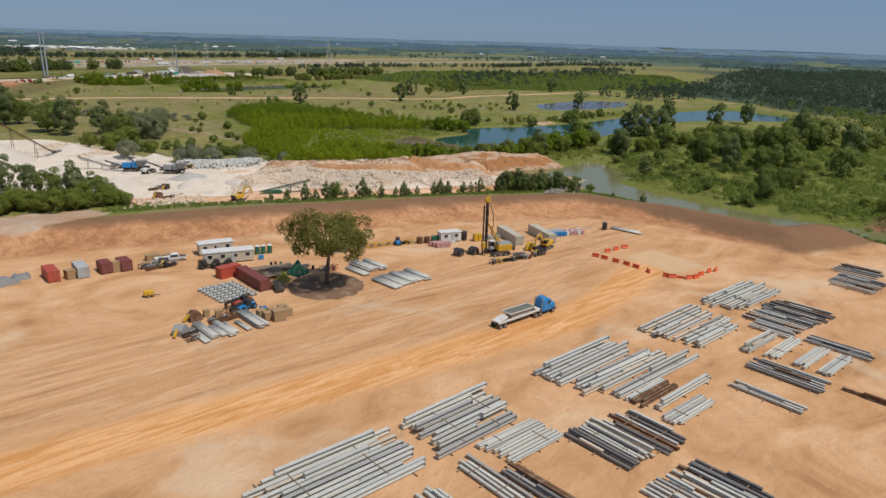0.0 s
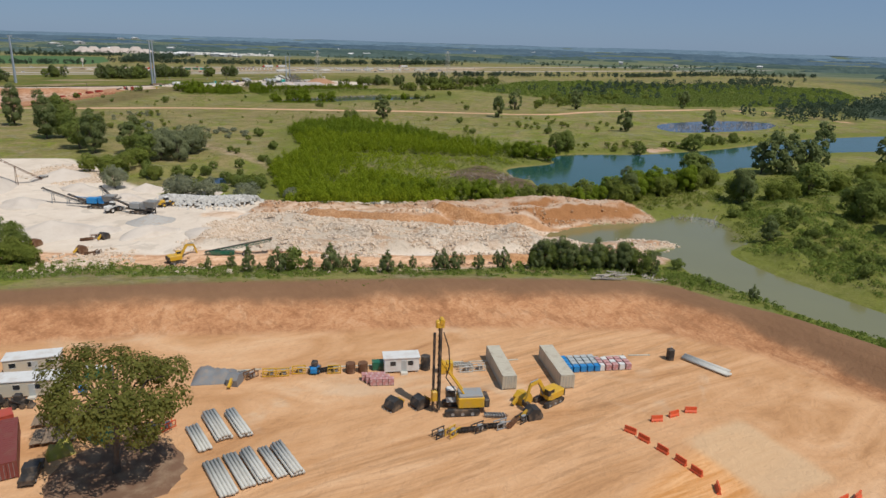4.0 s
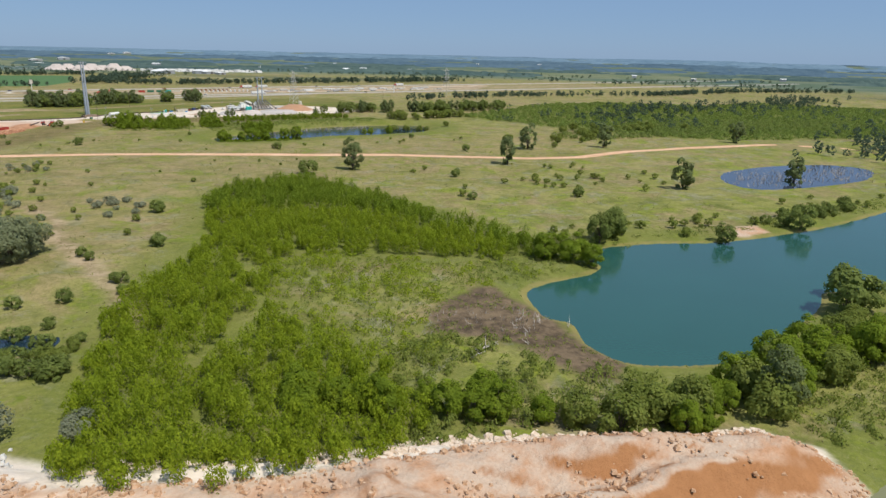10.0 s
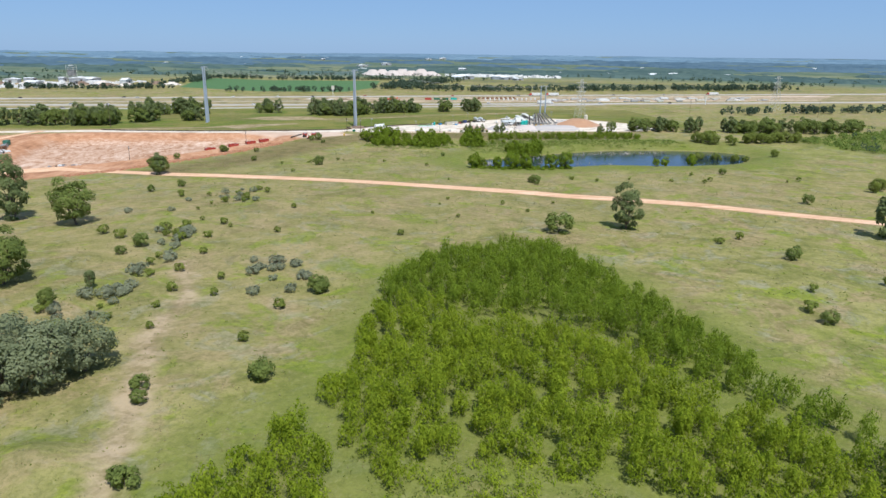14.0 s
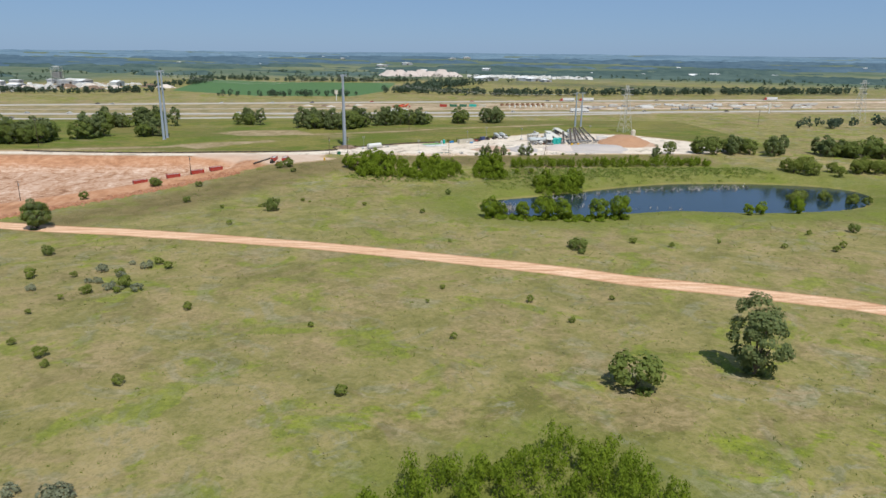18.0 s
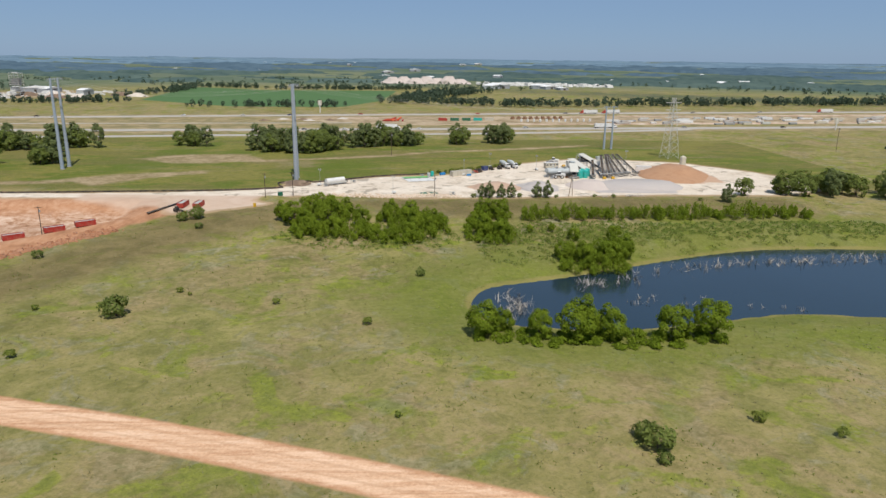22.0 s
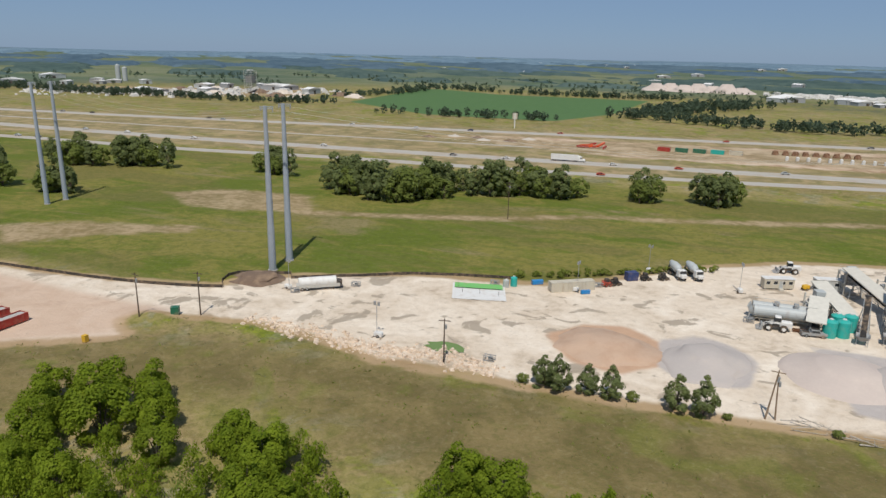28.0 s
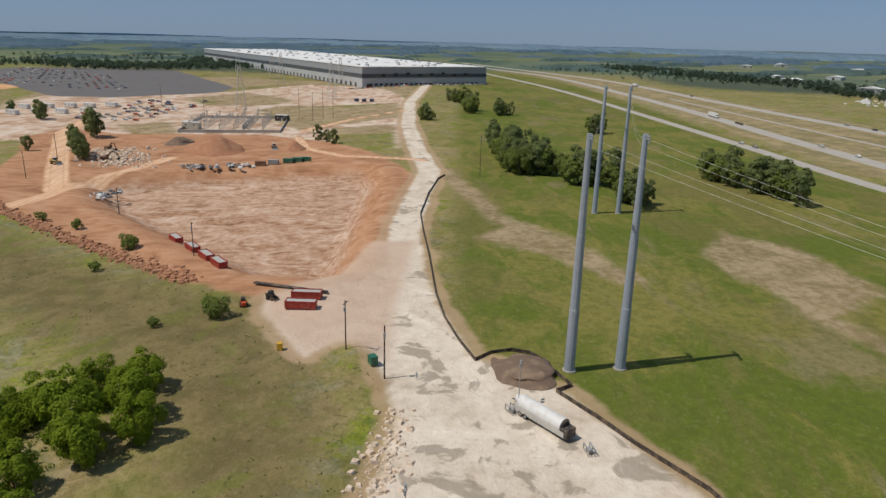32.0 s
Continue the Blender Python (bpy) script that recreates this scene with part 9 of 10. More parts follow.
part("sheeting", sheet, M_WHITE, sheet_top, shade=True)
strip_g = Shape()
for i in range(13):
    for v in (0.06, 0.36):
        u = 0.04 + 0.92 * i / 12
        px, py = 231.8 + 13.4 * u + 4.2 * v, 847.2 + 3.4 * u - 11.8 * v
        strip_g.v.append((px, py, level(px, py) + 0.42))
strip_g.f += [(2 * i, 2 * i + 1, 2 * i + 3, 2 * i + 2) for i in range(12)]
part("liner", strip_g, M_BRIGHT_GREEN, sheet_top, "bright green liner")
for x, y in ((237.0, 840.4), (241.4, 841.4), (246.4, 841.6), (234.6, 844.0)):
    part("stake", Shape().rod((x, y, 3.0), (x, y, 4.6), 0.05, 6), M_DARK, sheet_top)
# green puddle by the broken concrete
pud = Shape()
pud.v = [(245.5 + math.cos(a / 16 * 2 * math.pi) * 4.2 * (1 + 0.2 * math.sin(3 * a)), 806.8 + math.sin(a / 16 * 2 * math.pi) * 2.6, 3.16) for a in range(16)]
pud.f = [tuple(range(16))]
tagged(new("puddle", pud.mesh("puddle", M_PUDDLE)), "shallow green puddle in pale rubble", "water", kind="structure")


def mixer_truck(x, y, turn):
    top = thing("mixer_truck", x, y, turn, "white concrete mixer truck parked on pale ground", "truck", "mixer trucks")
    part("chassis", Shape().box(0, 0, 1.0, 8.4, 1.0, 0.35), M_DARK, top)
    cab = part("cab", Shape().box(3.2, 0, 2.0, 1.9, 2.3, 1.9, 0, 0.15, 0.94), M_WHITE, top)
    part("windscreen", Shape().box(4.12, 0, 2.4, 0.1, 1.9, 0.8), M_GLASS, cab)
    part("hood", Shape().box(4.7, 0, 1.5, 1.2, 1.7, 0.9, 0, 0.2), M_WHITE, top)
    part("drum", Shape().rod((2.0, 0, 2.3), (0.6, 0, 2.6), 0.7, 14, 1.25).rod((0.6, 0, 2.6), (-1.4, 0, 2.95), 1.25, 14, 1.2).rod((-1.4, 0, 2.95), (-3.4, 0, 3.4), 1.2, 14, 0.55), M_GREY_BOX, top)
    part("chute", Shape().bar((-3.4, 0, 2.9), (-4.4, 0, 1.4), 0.6, 0.2), M_GREYPAINT, top)
    for wx in (3.6, -1.2, -2.5):
        for s in (-1, 1):
            wheel(top, wx, s * 1.0, 0.52, 0.4)


mixer_truck(287.2, 879.4, -60)
mixer_truck(291.6, 880.8, -60)
wheel_loader(317.4, 897.0, 190, M_WHITE, "white wheel loader at the far edge of the yard")
wheel_loader(311.2, 847.4, 180, M_WHITE, "white and yellow wheel loader before the silo")
pickup(319.0, 846.8, 10, M_GREYPAINT, "dusty grey pickup beside the silo")
cabin(313.4, 880.4, 20, 8.0, 2.6, 2.6, M_CREAM, "cream control cabin beside generators", 4)
cart_generator(320.6, 882.0, 30)


def silo_lying(x, y, turn):
    top = thing("cement_silo", x, y, turn, "long white horizontal cement silo on a steel frame", "silo")
    top.matrix_basis = top.matrix_basis @ Matrix.Diagonal((0.84, 0.84, 0.84, 1))
    for s in (-1.6, 1.6):
        part("barrel", Shape().rod((-8.0, s, 3.2), (8.0, s, 3.2), 1.7, 18), M_GREY_BOX, top)
        part("end_cone", Shape().rod((-8.0, s, 3.2), (-9.2, s, 2.8), 1.7, 18, 0.5), M_GREY_BOX, top)
    part("deck", Shape().box(0, 0, 0.9, 17.0, 3.0, 0.4), M_STEEL, top)
    for i in (-6, -2, 2, 6):
        for j in (-1.3, 1.3):
            part("leg", Shape().box(i, j, 0.5, 0.3, 0.3, 1.0), M_STEEL, top)
    part("rail", Shape().bar((-8, -1.6, 5.9), (8, -1.6, 5.9), 0.08, 0.08).bar((-8, 1.6, 5.9), (8, 1.6, 5.9), 0.08, 0.08), M_STEEL, top)
    for i in (-2.0, 3.0):
        part("filter_box", Shape().box(i, 0, 5.3, 1.2, 1.2, 1.1), M_GREYPAINT, top)
    part("stair", Shape().bar((-9.5, -2.2, 0.2), (-8.2, -2.2, 4.8), 0.7, 0.2), M_STEEL, top)


silo_lying(313.0, 853.4, 3)
for k, (x, y, a, long, rise) in enumerate(((328.4, 846.2, 80, 13, 6.0), (334.0, 848.4, 80, 22, 7.0), (337.4, 848.8, 82, 23, 7.0), (344.4, 852.6, 96, 21, 7.0), (348.2, 854.6, 99, 20, 7.0), (353.4, 856.2, 108, 19, 7.0), (341.0, 850.6, 90, 22, 7.0))):
    conveyor(x, y, a, long, rise, M_GREYPAINT, "long inclined grey aggregate conveyor with a hopper", 1.5, 1.4, 3)
for x, y, t_ in ((334.0, 845.6, 0), (338.4, 846.0, 0)):
    crate(x, y, t_, 1.6, 1.2, 1.0, M_YELLOW, "yellow steel weight box under a hopper")


def covered_belt(x, y, turn, long, rise, label):
    """A short plant conveyor under a sheet-metal cover."""
    top = conveyor(x, y, turn, long, rise, M_GREYPAINT, label, 2.0, 1.6, 2, False)
    a, b = Vector((0, 0, 3.4)), Vector((long, 0, 3.4 + rise))
    part("cover", Shape().bar(a, b, 4.2, 0.25), M_STEEL_PALE, top)


covered_belt(319.0, 846.5, 82, 12, 2.5, "covered belt of the batching plant")
covered_belt(327.0, 854.5, 112, 15, 3.5, "covered belt of the batching plant")
covered_belt(338.0, 868.0, 118, 17, 4.0, "covered belt of the batching plant")


def frame_tower(x, y, turn, w, h, label):
    """The open steel tower of the plant, with decks and bins."""
    top = thing("plant_tower", x, y, turn, label, "plant")
    for i, j in ((-1, -1), (1, -1), (1, 1), (-1, 1)):
        part("column", Shape().box(i * w / 2, j * w / 2, h / 2, 0.35, 0.35, h), M_STEEL, top)
    for k in range(int(h / 3)):
        z = 3 * (k + 1)
        part("deck", Shape().box(0, 0, z, w, w, 0.15), M_STEEL, top)
        br = Shape()
        for i in (-1, 1):
            br.bar((-w / 2, i * w / 2, z - 3), (w / 2, i * w / 2, z), 0.14, 0.14)
            br.bar((i * w / 2, -w / 2, z - 3), (i * w / 2, w / 2, z), 0.14, 0.14)
            br.bar((-w / 2, i * w / 2, z + 1.0), (w / 2, i * w / 2, z + 1.0), 0.08, 0.08)
        part("brace", br, M_STEEL, top)
    part("bin", Shape().box(0, 0, h * 0.62, w * 0.8, w * 0.8, h * 0.3, 0, 0.1), M_GREYPAINT, top)
    part("motor_house", Shape().box(0, 0, h + 0.6, w * 0.5, w * 0.5, 1.6, 0, 0.1), M_GREY_BOX, top)


frame_tower(331.0, 884.0, 15, 4.5, 6, "grey steel batching tower with decks")
frame_tower(321.0, 862.0, 15, 4.5, 5, "grey steel batching tower with decks")
frame_tower(340.0, 884.0, 15, 4, 4.5, "grey steel batching tower with decks")
cabin(326.0, 884.0, 15, 7, 2.6, 3.0, M_GREY_BOX, "pale grey plant cabin", 2)
container(362.0, 872.0, 80, 8.0, M_WHITE, "white van box beside the sand heap")
heap("sand_mound", 277, 821, 11.5, 10.0, 2.4, M_SAND, "broad heap of tan sand", 21, 0, 0.35, 0.16)
heap("gravel_mound", 297, 822, 9.0, 11.0, 2.4, M_GRAVEL, "broad heap of grey gravel", 22, 0, 0.35, 0.16)
heap("gravel_mound", 322, 826, 12, 12, 2.6, M_GRAVEL_PINK, "low heap of pinkish grey gravel", 23, 0, 0.4, 0.06)
heap("sand_mound", 374, 860, 19, 27, 4.2, M_SAND_ORANGE, "long heap of orange sand", 24, -18, 0.4, 0.08)
heap("gravel_mound", 345, 825, 22, 13, 2.2, M_GRAVEL, "wide flat heap of grey gravel", 25, 0, 0.75, 0.04)
cage = thing("mesh_cage", 267, 801.5, 10, "open wire mesh cage at the yard's edge", "cage")
for i, j in ((-1, -1), (1, -1), (1, 1), (-1, 1)):
    part("post", Shape().box(i, j, 1.2, 0.1, 0.1, 2.4), M_STEEL, cage)
for k in range(5):
    part("wire", Shape().bar((-1, -1, 0.4 + k * 0.5), (1, -1, 0.4 + k * 0.5), 0.05, 0.05).bar((-1, 1, 0.4 + k * 0.5), (1, 1, 0.4 + k * 0.5), 0.05, 0.05).bar((-1, -1, 0.4 + k * 0.5), (-1, 1, 0.4 + k * 0.5), 0.05, 0.05).bar((1, -1, 0.4 + k * 0.5), (1, 1, 0.4 + k * 0.5), 0.05, 0.05), M_STEEL, cage)


# ---- the red bins and the pit ----
def skip_bin(x, y, turn, long, label):
    top = thing("roll_off_bin", x, y, turn, label, "bin", "red bins")
    w, h = 2.4, 1.7
    body = Shape()
    for s in (-1, 1):
        body.box(0, s * w / 2, h / 2 + 0.3, long, 0.1, h)
        body.box(s * long / 2, 0, h / 2 + 0.3, 0.1, w, h)
    body.box(0, 0, 0.35, long, w, 0.12)
    part("shell", body, M_BIN_RED, top)
    for k in range(int(long / 0.9)):
        x_ = -long / 2 + 0.45 + k * 0.9
        part("rib", Shape().box(x_, -w / 2 - 0.07, h / 2 + 0.3, 0.12, 0.1, h).box(x_, w / 2 + 0.07, h / 2 + 0.3, 0.12, 0.1, h), M_BIN_RED, top)
    part("rim", Shape().box(0, -w / 2, h + 0.34, long + 0.1, 0.18, 0.14).box(0, w / 2, h + 0.34, long + 0.1, 0.18, 0.14), M_BIN_RED, top)
    part("load", Shape().box(0, 0, h + 0.05, long - 0.3, w - 0.3, 0.3, 0, 0.05), M_CONCRETE, top)
    part("skid", Shape().box(0, -0.6, 0.15, long, 0.15, 0.3).box(0, 0.6, 0.15, long, 0.15, 0.3), M_DARK, top)


for x, y, a, l in ((91, 726.6, 38, 6.5), (104, 736.4, 38, 6.5), (114, 743.8, 38, 6.5), (122, 749.8, 38, 6.5), (147.2, 778.6, 88, 7), (153.4, 778.4, 88, 7)):
    skip_bin(x, y, a, l, "red open-top bin filled with pale rubble")
skid_steer(147.6, 770.2, 60, M_DARK, "dark compact loader near red bins")
skid_steer(151.6, 764.6, 200, M_ORANGE, "orange compact loader near red bins")
crate(175.6, 778.4, 0, 1.0, 1.0, 1.4, M_YELLOW, "small yellow box on pale ground")
crate(182.0, 797.6, 30, 1.8, 1.4, 1.7, M_GREEN, "green steel cabinet at the foot of a pole")
pipe_bundle(138.6, 763.8, 144.4, 783.4, 2, 1, 0.25, M_DARK, "long black pipe lying across the clearing")


def debris(x, y, rx, ry, count, label, seed):
    """Torn sheets and scrap thrown in a heap."""
    top = thing("debris_heap", x, y, 0, label, "debris")
    rng = random.Random(seed)
    for k in range(count):
        px, py = rng.gauss(0, rx / 2), rng.gauss(0, ry / 2)
        s = Shape().box(px, py, 0.5 + rng.uniform(0, 0.9), rng.uniform(1.0, 3.2), rng.uniform(0.6, 2.0), rng.uniform(0.3, 1.1), rng.uniform(0, 180), 0.1, rng.uniform(0.4, 0.9))
        part("scrap", s, rng.choice((M_WHITE, M_DARK, M_DARK, M_GREYPAINT, M_TARP, M_WHITE)), top)


debris(24, 670, 9, 7, 34, "heap of torn white and black sheeting", 1)
debris(-30, 694, 4, 9, 30, "row of torn white and black sheeting", 2)
debris(-34, 712, 4, 8, 26, "row of torn white and black sheeting", 3)
for x, y, tone in ((-36, 722, M_RUST), (-38, 728, M_GREYPAINT), (-40, 735, M_GREEN), (-42, 739, M_GREEN), (-44, 743, M_GREEN)):
    crate(x, y, 88, 5, 2.3, 2.0, tone, "worn steel bin at the pit's edge", "bin")
heap("earth_mound", -86, 684, 22, 17, 8, M_RED_EARTH, "tall heap of red earth beyond the pit", 31, 40, 0.25, 0.12)
heap("earth_mound", -88, 728, 10, 8, 5, M_RED_EARTH, "small heap of red earth", 32, 0, 0.1, 0.1)
heap("earth_mound", -110, 655, 12, 8, 3.5, M_BROWN_EARTH, "low heap of brown earth", 33, 0, 0.3, 0.2)
excavator(-78, 628, 60, M_RUST, "rust-coloured excavator on grey rubble")
excavator(-48, 640, 100, M_RUST, "rust-coloured excavator on grey rubble")
wheel_loader(-34, 622, 60, M_YELLOW, "yellow loader on the red dirt road")
wheel_loader(-92, 716, 20, M_RUST, "dusty loader beside an earth heap")
# broken bank of the cleared land
rocks("clearing_bank", "broken orange clods along the clearing's edge", 1800, along([(40, 632), (66, 662), (92, 694), (112, 720), (134, 746)], 1.6), 0.3, 1.8, M_RED_EARTH, 51)

# ---- substation, car parks, works ----
sub = thing("substation", -200, 662, 8, "fenced electrical substation of grey steel frames", "substation")
sub_rng = random.Random(4)
for i in range(9):
    for j in range(6):
        px, py = -32 + i * 8, -24 + j * 9.5
        h = sub_rng.choice((5, 7, 7, 9))
        part("gantry", Shape().box(px - 1.6, py, h / 2, 0.3, 0.3, h).box(px + 1.6, py, h / 2, 0.3, 0.3, h).box(px, py, h, 4.2, 0.35, 0.4).rod((px, py, h - 1.6), (px, py, h), 0.15, 6), M_STEEL_PALE, sub)
for k in range(5):
    part("transformer", Shape().box(-20 + k * 10, 10, 1.6, 3.4, 2.6, 3.2, 0, 0.2).rod((-20 + k * 10, 10, 3.2), (-20 + k * 10, 10, 5.0), 0.25, 8), M_GREYPAINT, sub)
part("fence", Shape().box(0, -30, 1.0, 84, 0.2, 2.0).box(0, 36, 1.0, 84, 0.2, 2.0).box(-42, 3, 1.0, 0.2, 66, 2.0).box(42, 3, 1.0, 0.2, 66, 2.0), M_CONCRETE, sub)
cabin(-176, 640, 80, 12, 5, 4, M_CREAM, "small cream control building", 2)
cabin(-232, 690, 80, 10, 5, 4, M_DARK, "small dark control building", 2)


def car(x, y, turn, tone, label, group, z=None):
    top = thing("car", x, y, turn, label, "car", group, z)
    ob = new("body", CAR_MESH[tone.name])
    ob.parent = top
    for m, n_ in ((CAR_GLASS, "window"), (CAR_WHEELS, "wheel")):
        o = new(n_, m)
        o.parent = top
    return top


CAR_TONES = (M_WHITE, M_GREYPAINT, M_DARK, M_GREY_BOX, M_RED, M_NAVY, M_TARP)
CAR_MESH = {t.name: Shape().extrude([(-2.25, 0.35), (2.25, 0.35), (2.3, 0.8), (1.2, 0.95), (0.6, 1.45), (-1.2, 1.45), (-1.9, 0.95), (-2.3, 0.9)], -0.88, 0.88).mesh("body", t) for t in CAR_TONES}
CAR_GLASS = Shape().extrude([(1.1, 0.98), (0.58, 1.38), (-1.15, 1.38), (-1.75, 0.98)], -0.9, 0.9).mesh("window", M_GLASS)
_w = Shape()
for i_ in (-1.4, 1.4):
    for j_ in (-0.8, 0.8):
        _w.rod((i_, j_ - 0.12, 0.33), (i_, j_ + 0.12, 0.33), 0.33, 10)
CAR_WHEELS = _w.mesh("wheel", M_TYRE)
car_rng = random.Random(8)
for row in range(11):
    for k in range(16):
        if car_rng.random() < 0.3:
            continue
        u, v = k / 15, row / 10
        x = -470 - 300 * v - 60 * u + car_rng.uniform(-1, 1)
        y = 470 - 170 * v - 190 * u * (1 - 0.2 * v)
        if inside(np.array(x), np.array(y), [(-396, 424), (-380, 490), (-468, 566), (-560, 560), (-900, 360), (-860, 120), (-700, 120)]) > 4:
            car(x, y, 60 + car_rng.choice((0, 180)), car_rng.choice(CAR_TONES), "parked car on a dark asphalt car park", "parked cars")
for k in range(70):
    x, y = -300 + car_rng.uniform(-70, 90), 560 + car_rng.uniform(-30, 34)
    car(x, y, 60 + car_rng.uniform(-6, 6), car_rng.choice(CAR_TONES), "parked car on pale ground near the works", "cars by the works")
for k in range(10):
    cabin(-226 - k * 9 + car_rng.uniform(-3, 3), 470 + (k % 5) * 14, 62, 12, 3.5, 3.2, M_WHITE, "long white site trailer in a row", 3)
for k, (x, y) in enumerate(((-393, 736), (-389, 744), (-398, 728))):
    container(x, y, 80, 8, M_NAVY, "dark blue storage container by the road")


# ---- the great warehouse ----
def warehouse():
    a, way, across = Vector((-601, 712, 0)), Vector((-0.857, -0.516, 0)), Vector((-0.50, 0.866, 0))
    L, W, H = 880, 191, 25
    top = new("warehouse")
    top.matrix_basis = Matrix(((way.x, across.x, 0, a.x), (way.y, across.y, 0, a.y), (0, 0, 1, level(a.x, a.y)), (0, 0, 0, 1)))
    tagged(top, "vast low white-roofed warehouse with grey panel walls", "warehouse")
    part("wall", Shape().box(L / 2, W / 2, H / 2, L, W, H), M_PANEL, top)
    part("plinth", Shape().box(L / 2, W / 2, 5.5, L + 0.6, W + 0.6, 11), M_PANEL_PALE, top)
    part("stripe", Shape().box(L / 2, W / 2, 14.5, L + 1.0, W + 1.0, 4.5), M_PANEL_DARK, top, "dark horizontal panel stripe")
    part("roof", Shape().box(L / 2, W / 2, H + 0.5, L + 1.2, W + 1.2, 1.0), M_ROOF, top)
    rng = random.Random(2)
    for k in range(90):
        part("roof_unit", Shape().box(rng.uniform(10, L - 10), rng.uniform(8, W - 8), H + 1.9, rng.uniform(3, 9), rng.uniform(2, 4), rng.uniform(1.2, 2.4)), M_GREY_BOX if k % 3 else M_WHITE, top)
    for k in range(24):
        part("dock_door", Shape().box(-0.3, 12 + k * 7.4, 2.6, 0.6, 4, 4.4) if k < 23 else Shape().box(-0.3, 8, 2.6, 0.6, 4, 4.4), M_DARK, top)
    for k in range(8):
        part("window", Shape().box(-0.7, 30 + k * 18, 15 + (k % 3), 0.6, 5, 3), M_GLASS, top)
    for k in range(40):
        part("side_door", Shape().box(20 + k * 16, -0.3, 2.8, 5, 0.6, 4.6), M_DARK, top)
    for k in range(18):
        part("skylight", Shape().box(30 + k * 46, W * 0.5, H + 1.2, 20, 3, 0.5), M_GREY_BOX, top)


warehouse()
for k in range(60):
    x, y = -585 + car_rng.uniform(-8, 10), 700 + k * 3.0
    car(x - 0.5 * (y - 712), y, car_rng.choice((60, 150)), car_rng.choice(CAR_TONES), "parked car beside the warehouse", "cars by the warehouse")


# ---- traffic on the highway ----
def box_truck(x, y, turn, tone, label):
    top = thing("semi_truck", x, y, turn, label, "truck", "highway trucks")
    tractor_unit(top, tone, 6.6)
    part("box", Shape().box(-2.4, 0, 2.7, 15.5, 2.55, 2.9), M_WHITE, top)
    part("floor_frame", Shape().box(-2.4, 0, 1.15, 15.4, 1.2, 0.25), M_DARK, top)
    for wx in (-7.6, -8.9):
        for s in (-1, 1):
            wheel(top, wx, s * 0.95, 0.52, 0.5)


def on_road(line, x):
    for (ax, ay), (bx, by) in zip(line[:-1], line[1:]):
        if ax <= x <= bx:
            u = (x - ax) / (bx - ax)
            return ay + (by - ay) * u, math.degrees(math.atan2(by - ay, bx - ax))
    return line[-1][1], 0


for line, xs in ((NEAR_LANE, (-310, -255, -247, -132, -94, -33, 60, 148, 180, 241, 276, 330, 470, 560)), (FAR_LANE, (-540, -262, -230, -116, -99, 12, 68, 112, 180, 300, 395, 540, 620)), (FRONT_LANE, (-138, -121, 240))):
    for x in xs:
        y, a = on_road(line, x)
        y += car_rng.choice((-2.8, 2.8))
        car(x, y, a + (180 if line is FAR_LANE else 0), car_rng.choice(CAR_TONES), "car driving on the pale highway", "highway cars", level(x, y) + 0.38)
for line, x, tone in ((NEAR_LANE, -302, M_WHITE), (NEAR_LANE, 215, M_WHITE), (NEAR_LANE, 400, M_WHITE), (FAR_LANE, 420, M_RED), (FAR_LANE, 445, M_RED), (FAR_LANE, -714, M_WHITE), (FAR_LANE, 700, M_RED)):
    y, a = on_road(line, x)
    box_truck(x, y + (2.6 if line is NEAR_LANE else -2.6), a + (180 if line is FAR_LANE else 0), tone, "white box semi truck on the pale highway")

# ---- equipment yards beside the highway ----
for k in range(9):
    heap("roller", 330 + k * 6, 1178 + k * 0.7, 2.4, 2.4, 2.6, M_RUST, "brown machine parked in a highway yard", 60 + k, 0, 0.5, 0.2, "machine")
for k in range(12):
    tank(335 + k * 6, 1152 + k * 0.7, 1.0, 2.2, M_WHITE, "small white tank in a highway yard", "small white tanks")
for k, tone in enumerate((M_BIN_RED, M_GREEN, M_GREEN, M_TEAL, M_CREAM)):
    container(262 + k * 11, 1157 + k, 80, 8, tone, "storage box in a highway yard", "highway yard boxes")
for k in range(6):
    heap("earth_mound", 100 + k * 14 + car_rng.uniform(-4, 4), 1150 + k * 3 + car_rng.uniform(-10, 10), 6, 4, 1.6, M_ROCK if k % 2 else M_BROWN_EARTH, "low spoil heap beside the highway", 70 + k)
crane = thing("crane", 217, 1149, 10, "red lattice crane sections laid down beside the highway", "crane")
for k in range(7):
    a = radians(-25 + 17 * k)
    cx, cy = -7 + 2.4 * k, -2.5 + 1.7 * (k % 3)
    part("jib", Shape().bar((cx - 4.2 * math.cos(a), cy - 4.2 * math.sin(a), 0.9 + 0.5 * (k % 2)), (cx + 4.2 * math.cos(a), cy + 4.2 * math.sin(a), 1.2 + 0.9 * (k % 3)), 1.2, 1.2), M_ORANGE if k % 2 else M_BIN_RED, crane)
for k in range(70):
    x = 420 + car_rng.uniform(0, 300)
    y = 1135 + 0.13 * (x - 420) + car_rng.uniform(-14, 50)
    top = thing("goods_pallet", x, y, 8, "pale stacked building goods beside the highway", "stack", "stacks by the highway")
    sx, sz = car_rng.uniform(5, 14), car_rng.uniform(0.8, 2.2)
    tone = car_rng.choice((M_CONCRETE, M_WHITE, M_CREAM, M_GREYPAINT, M_STEEL))
    part("load", Shape().box(0, 0, sz / 2 + 0.2, sx, 3, sz, 0, 0.12), tone, top)
    part("bearer", Shape().box(0, 0, 0.1, sx * 0.9, 2.4, 0.2), M_TIMBER, top)


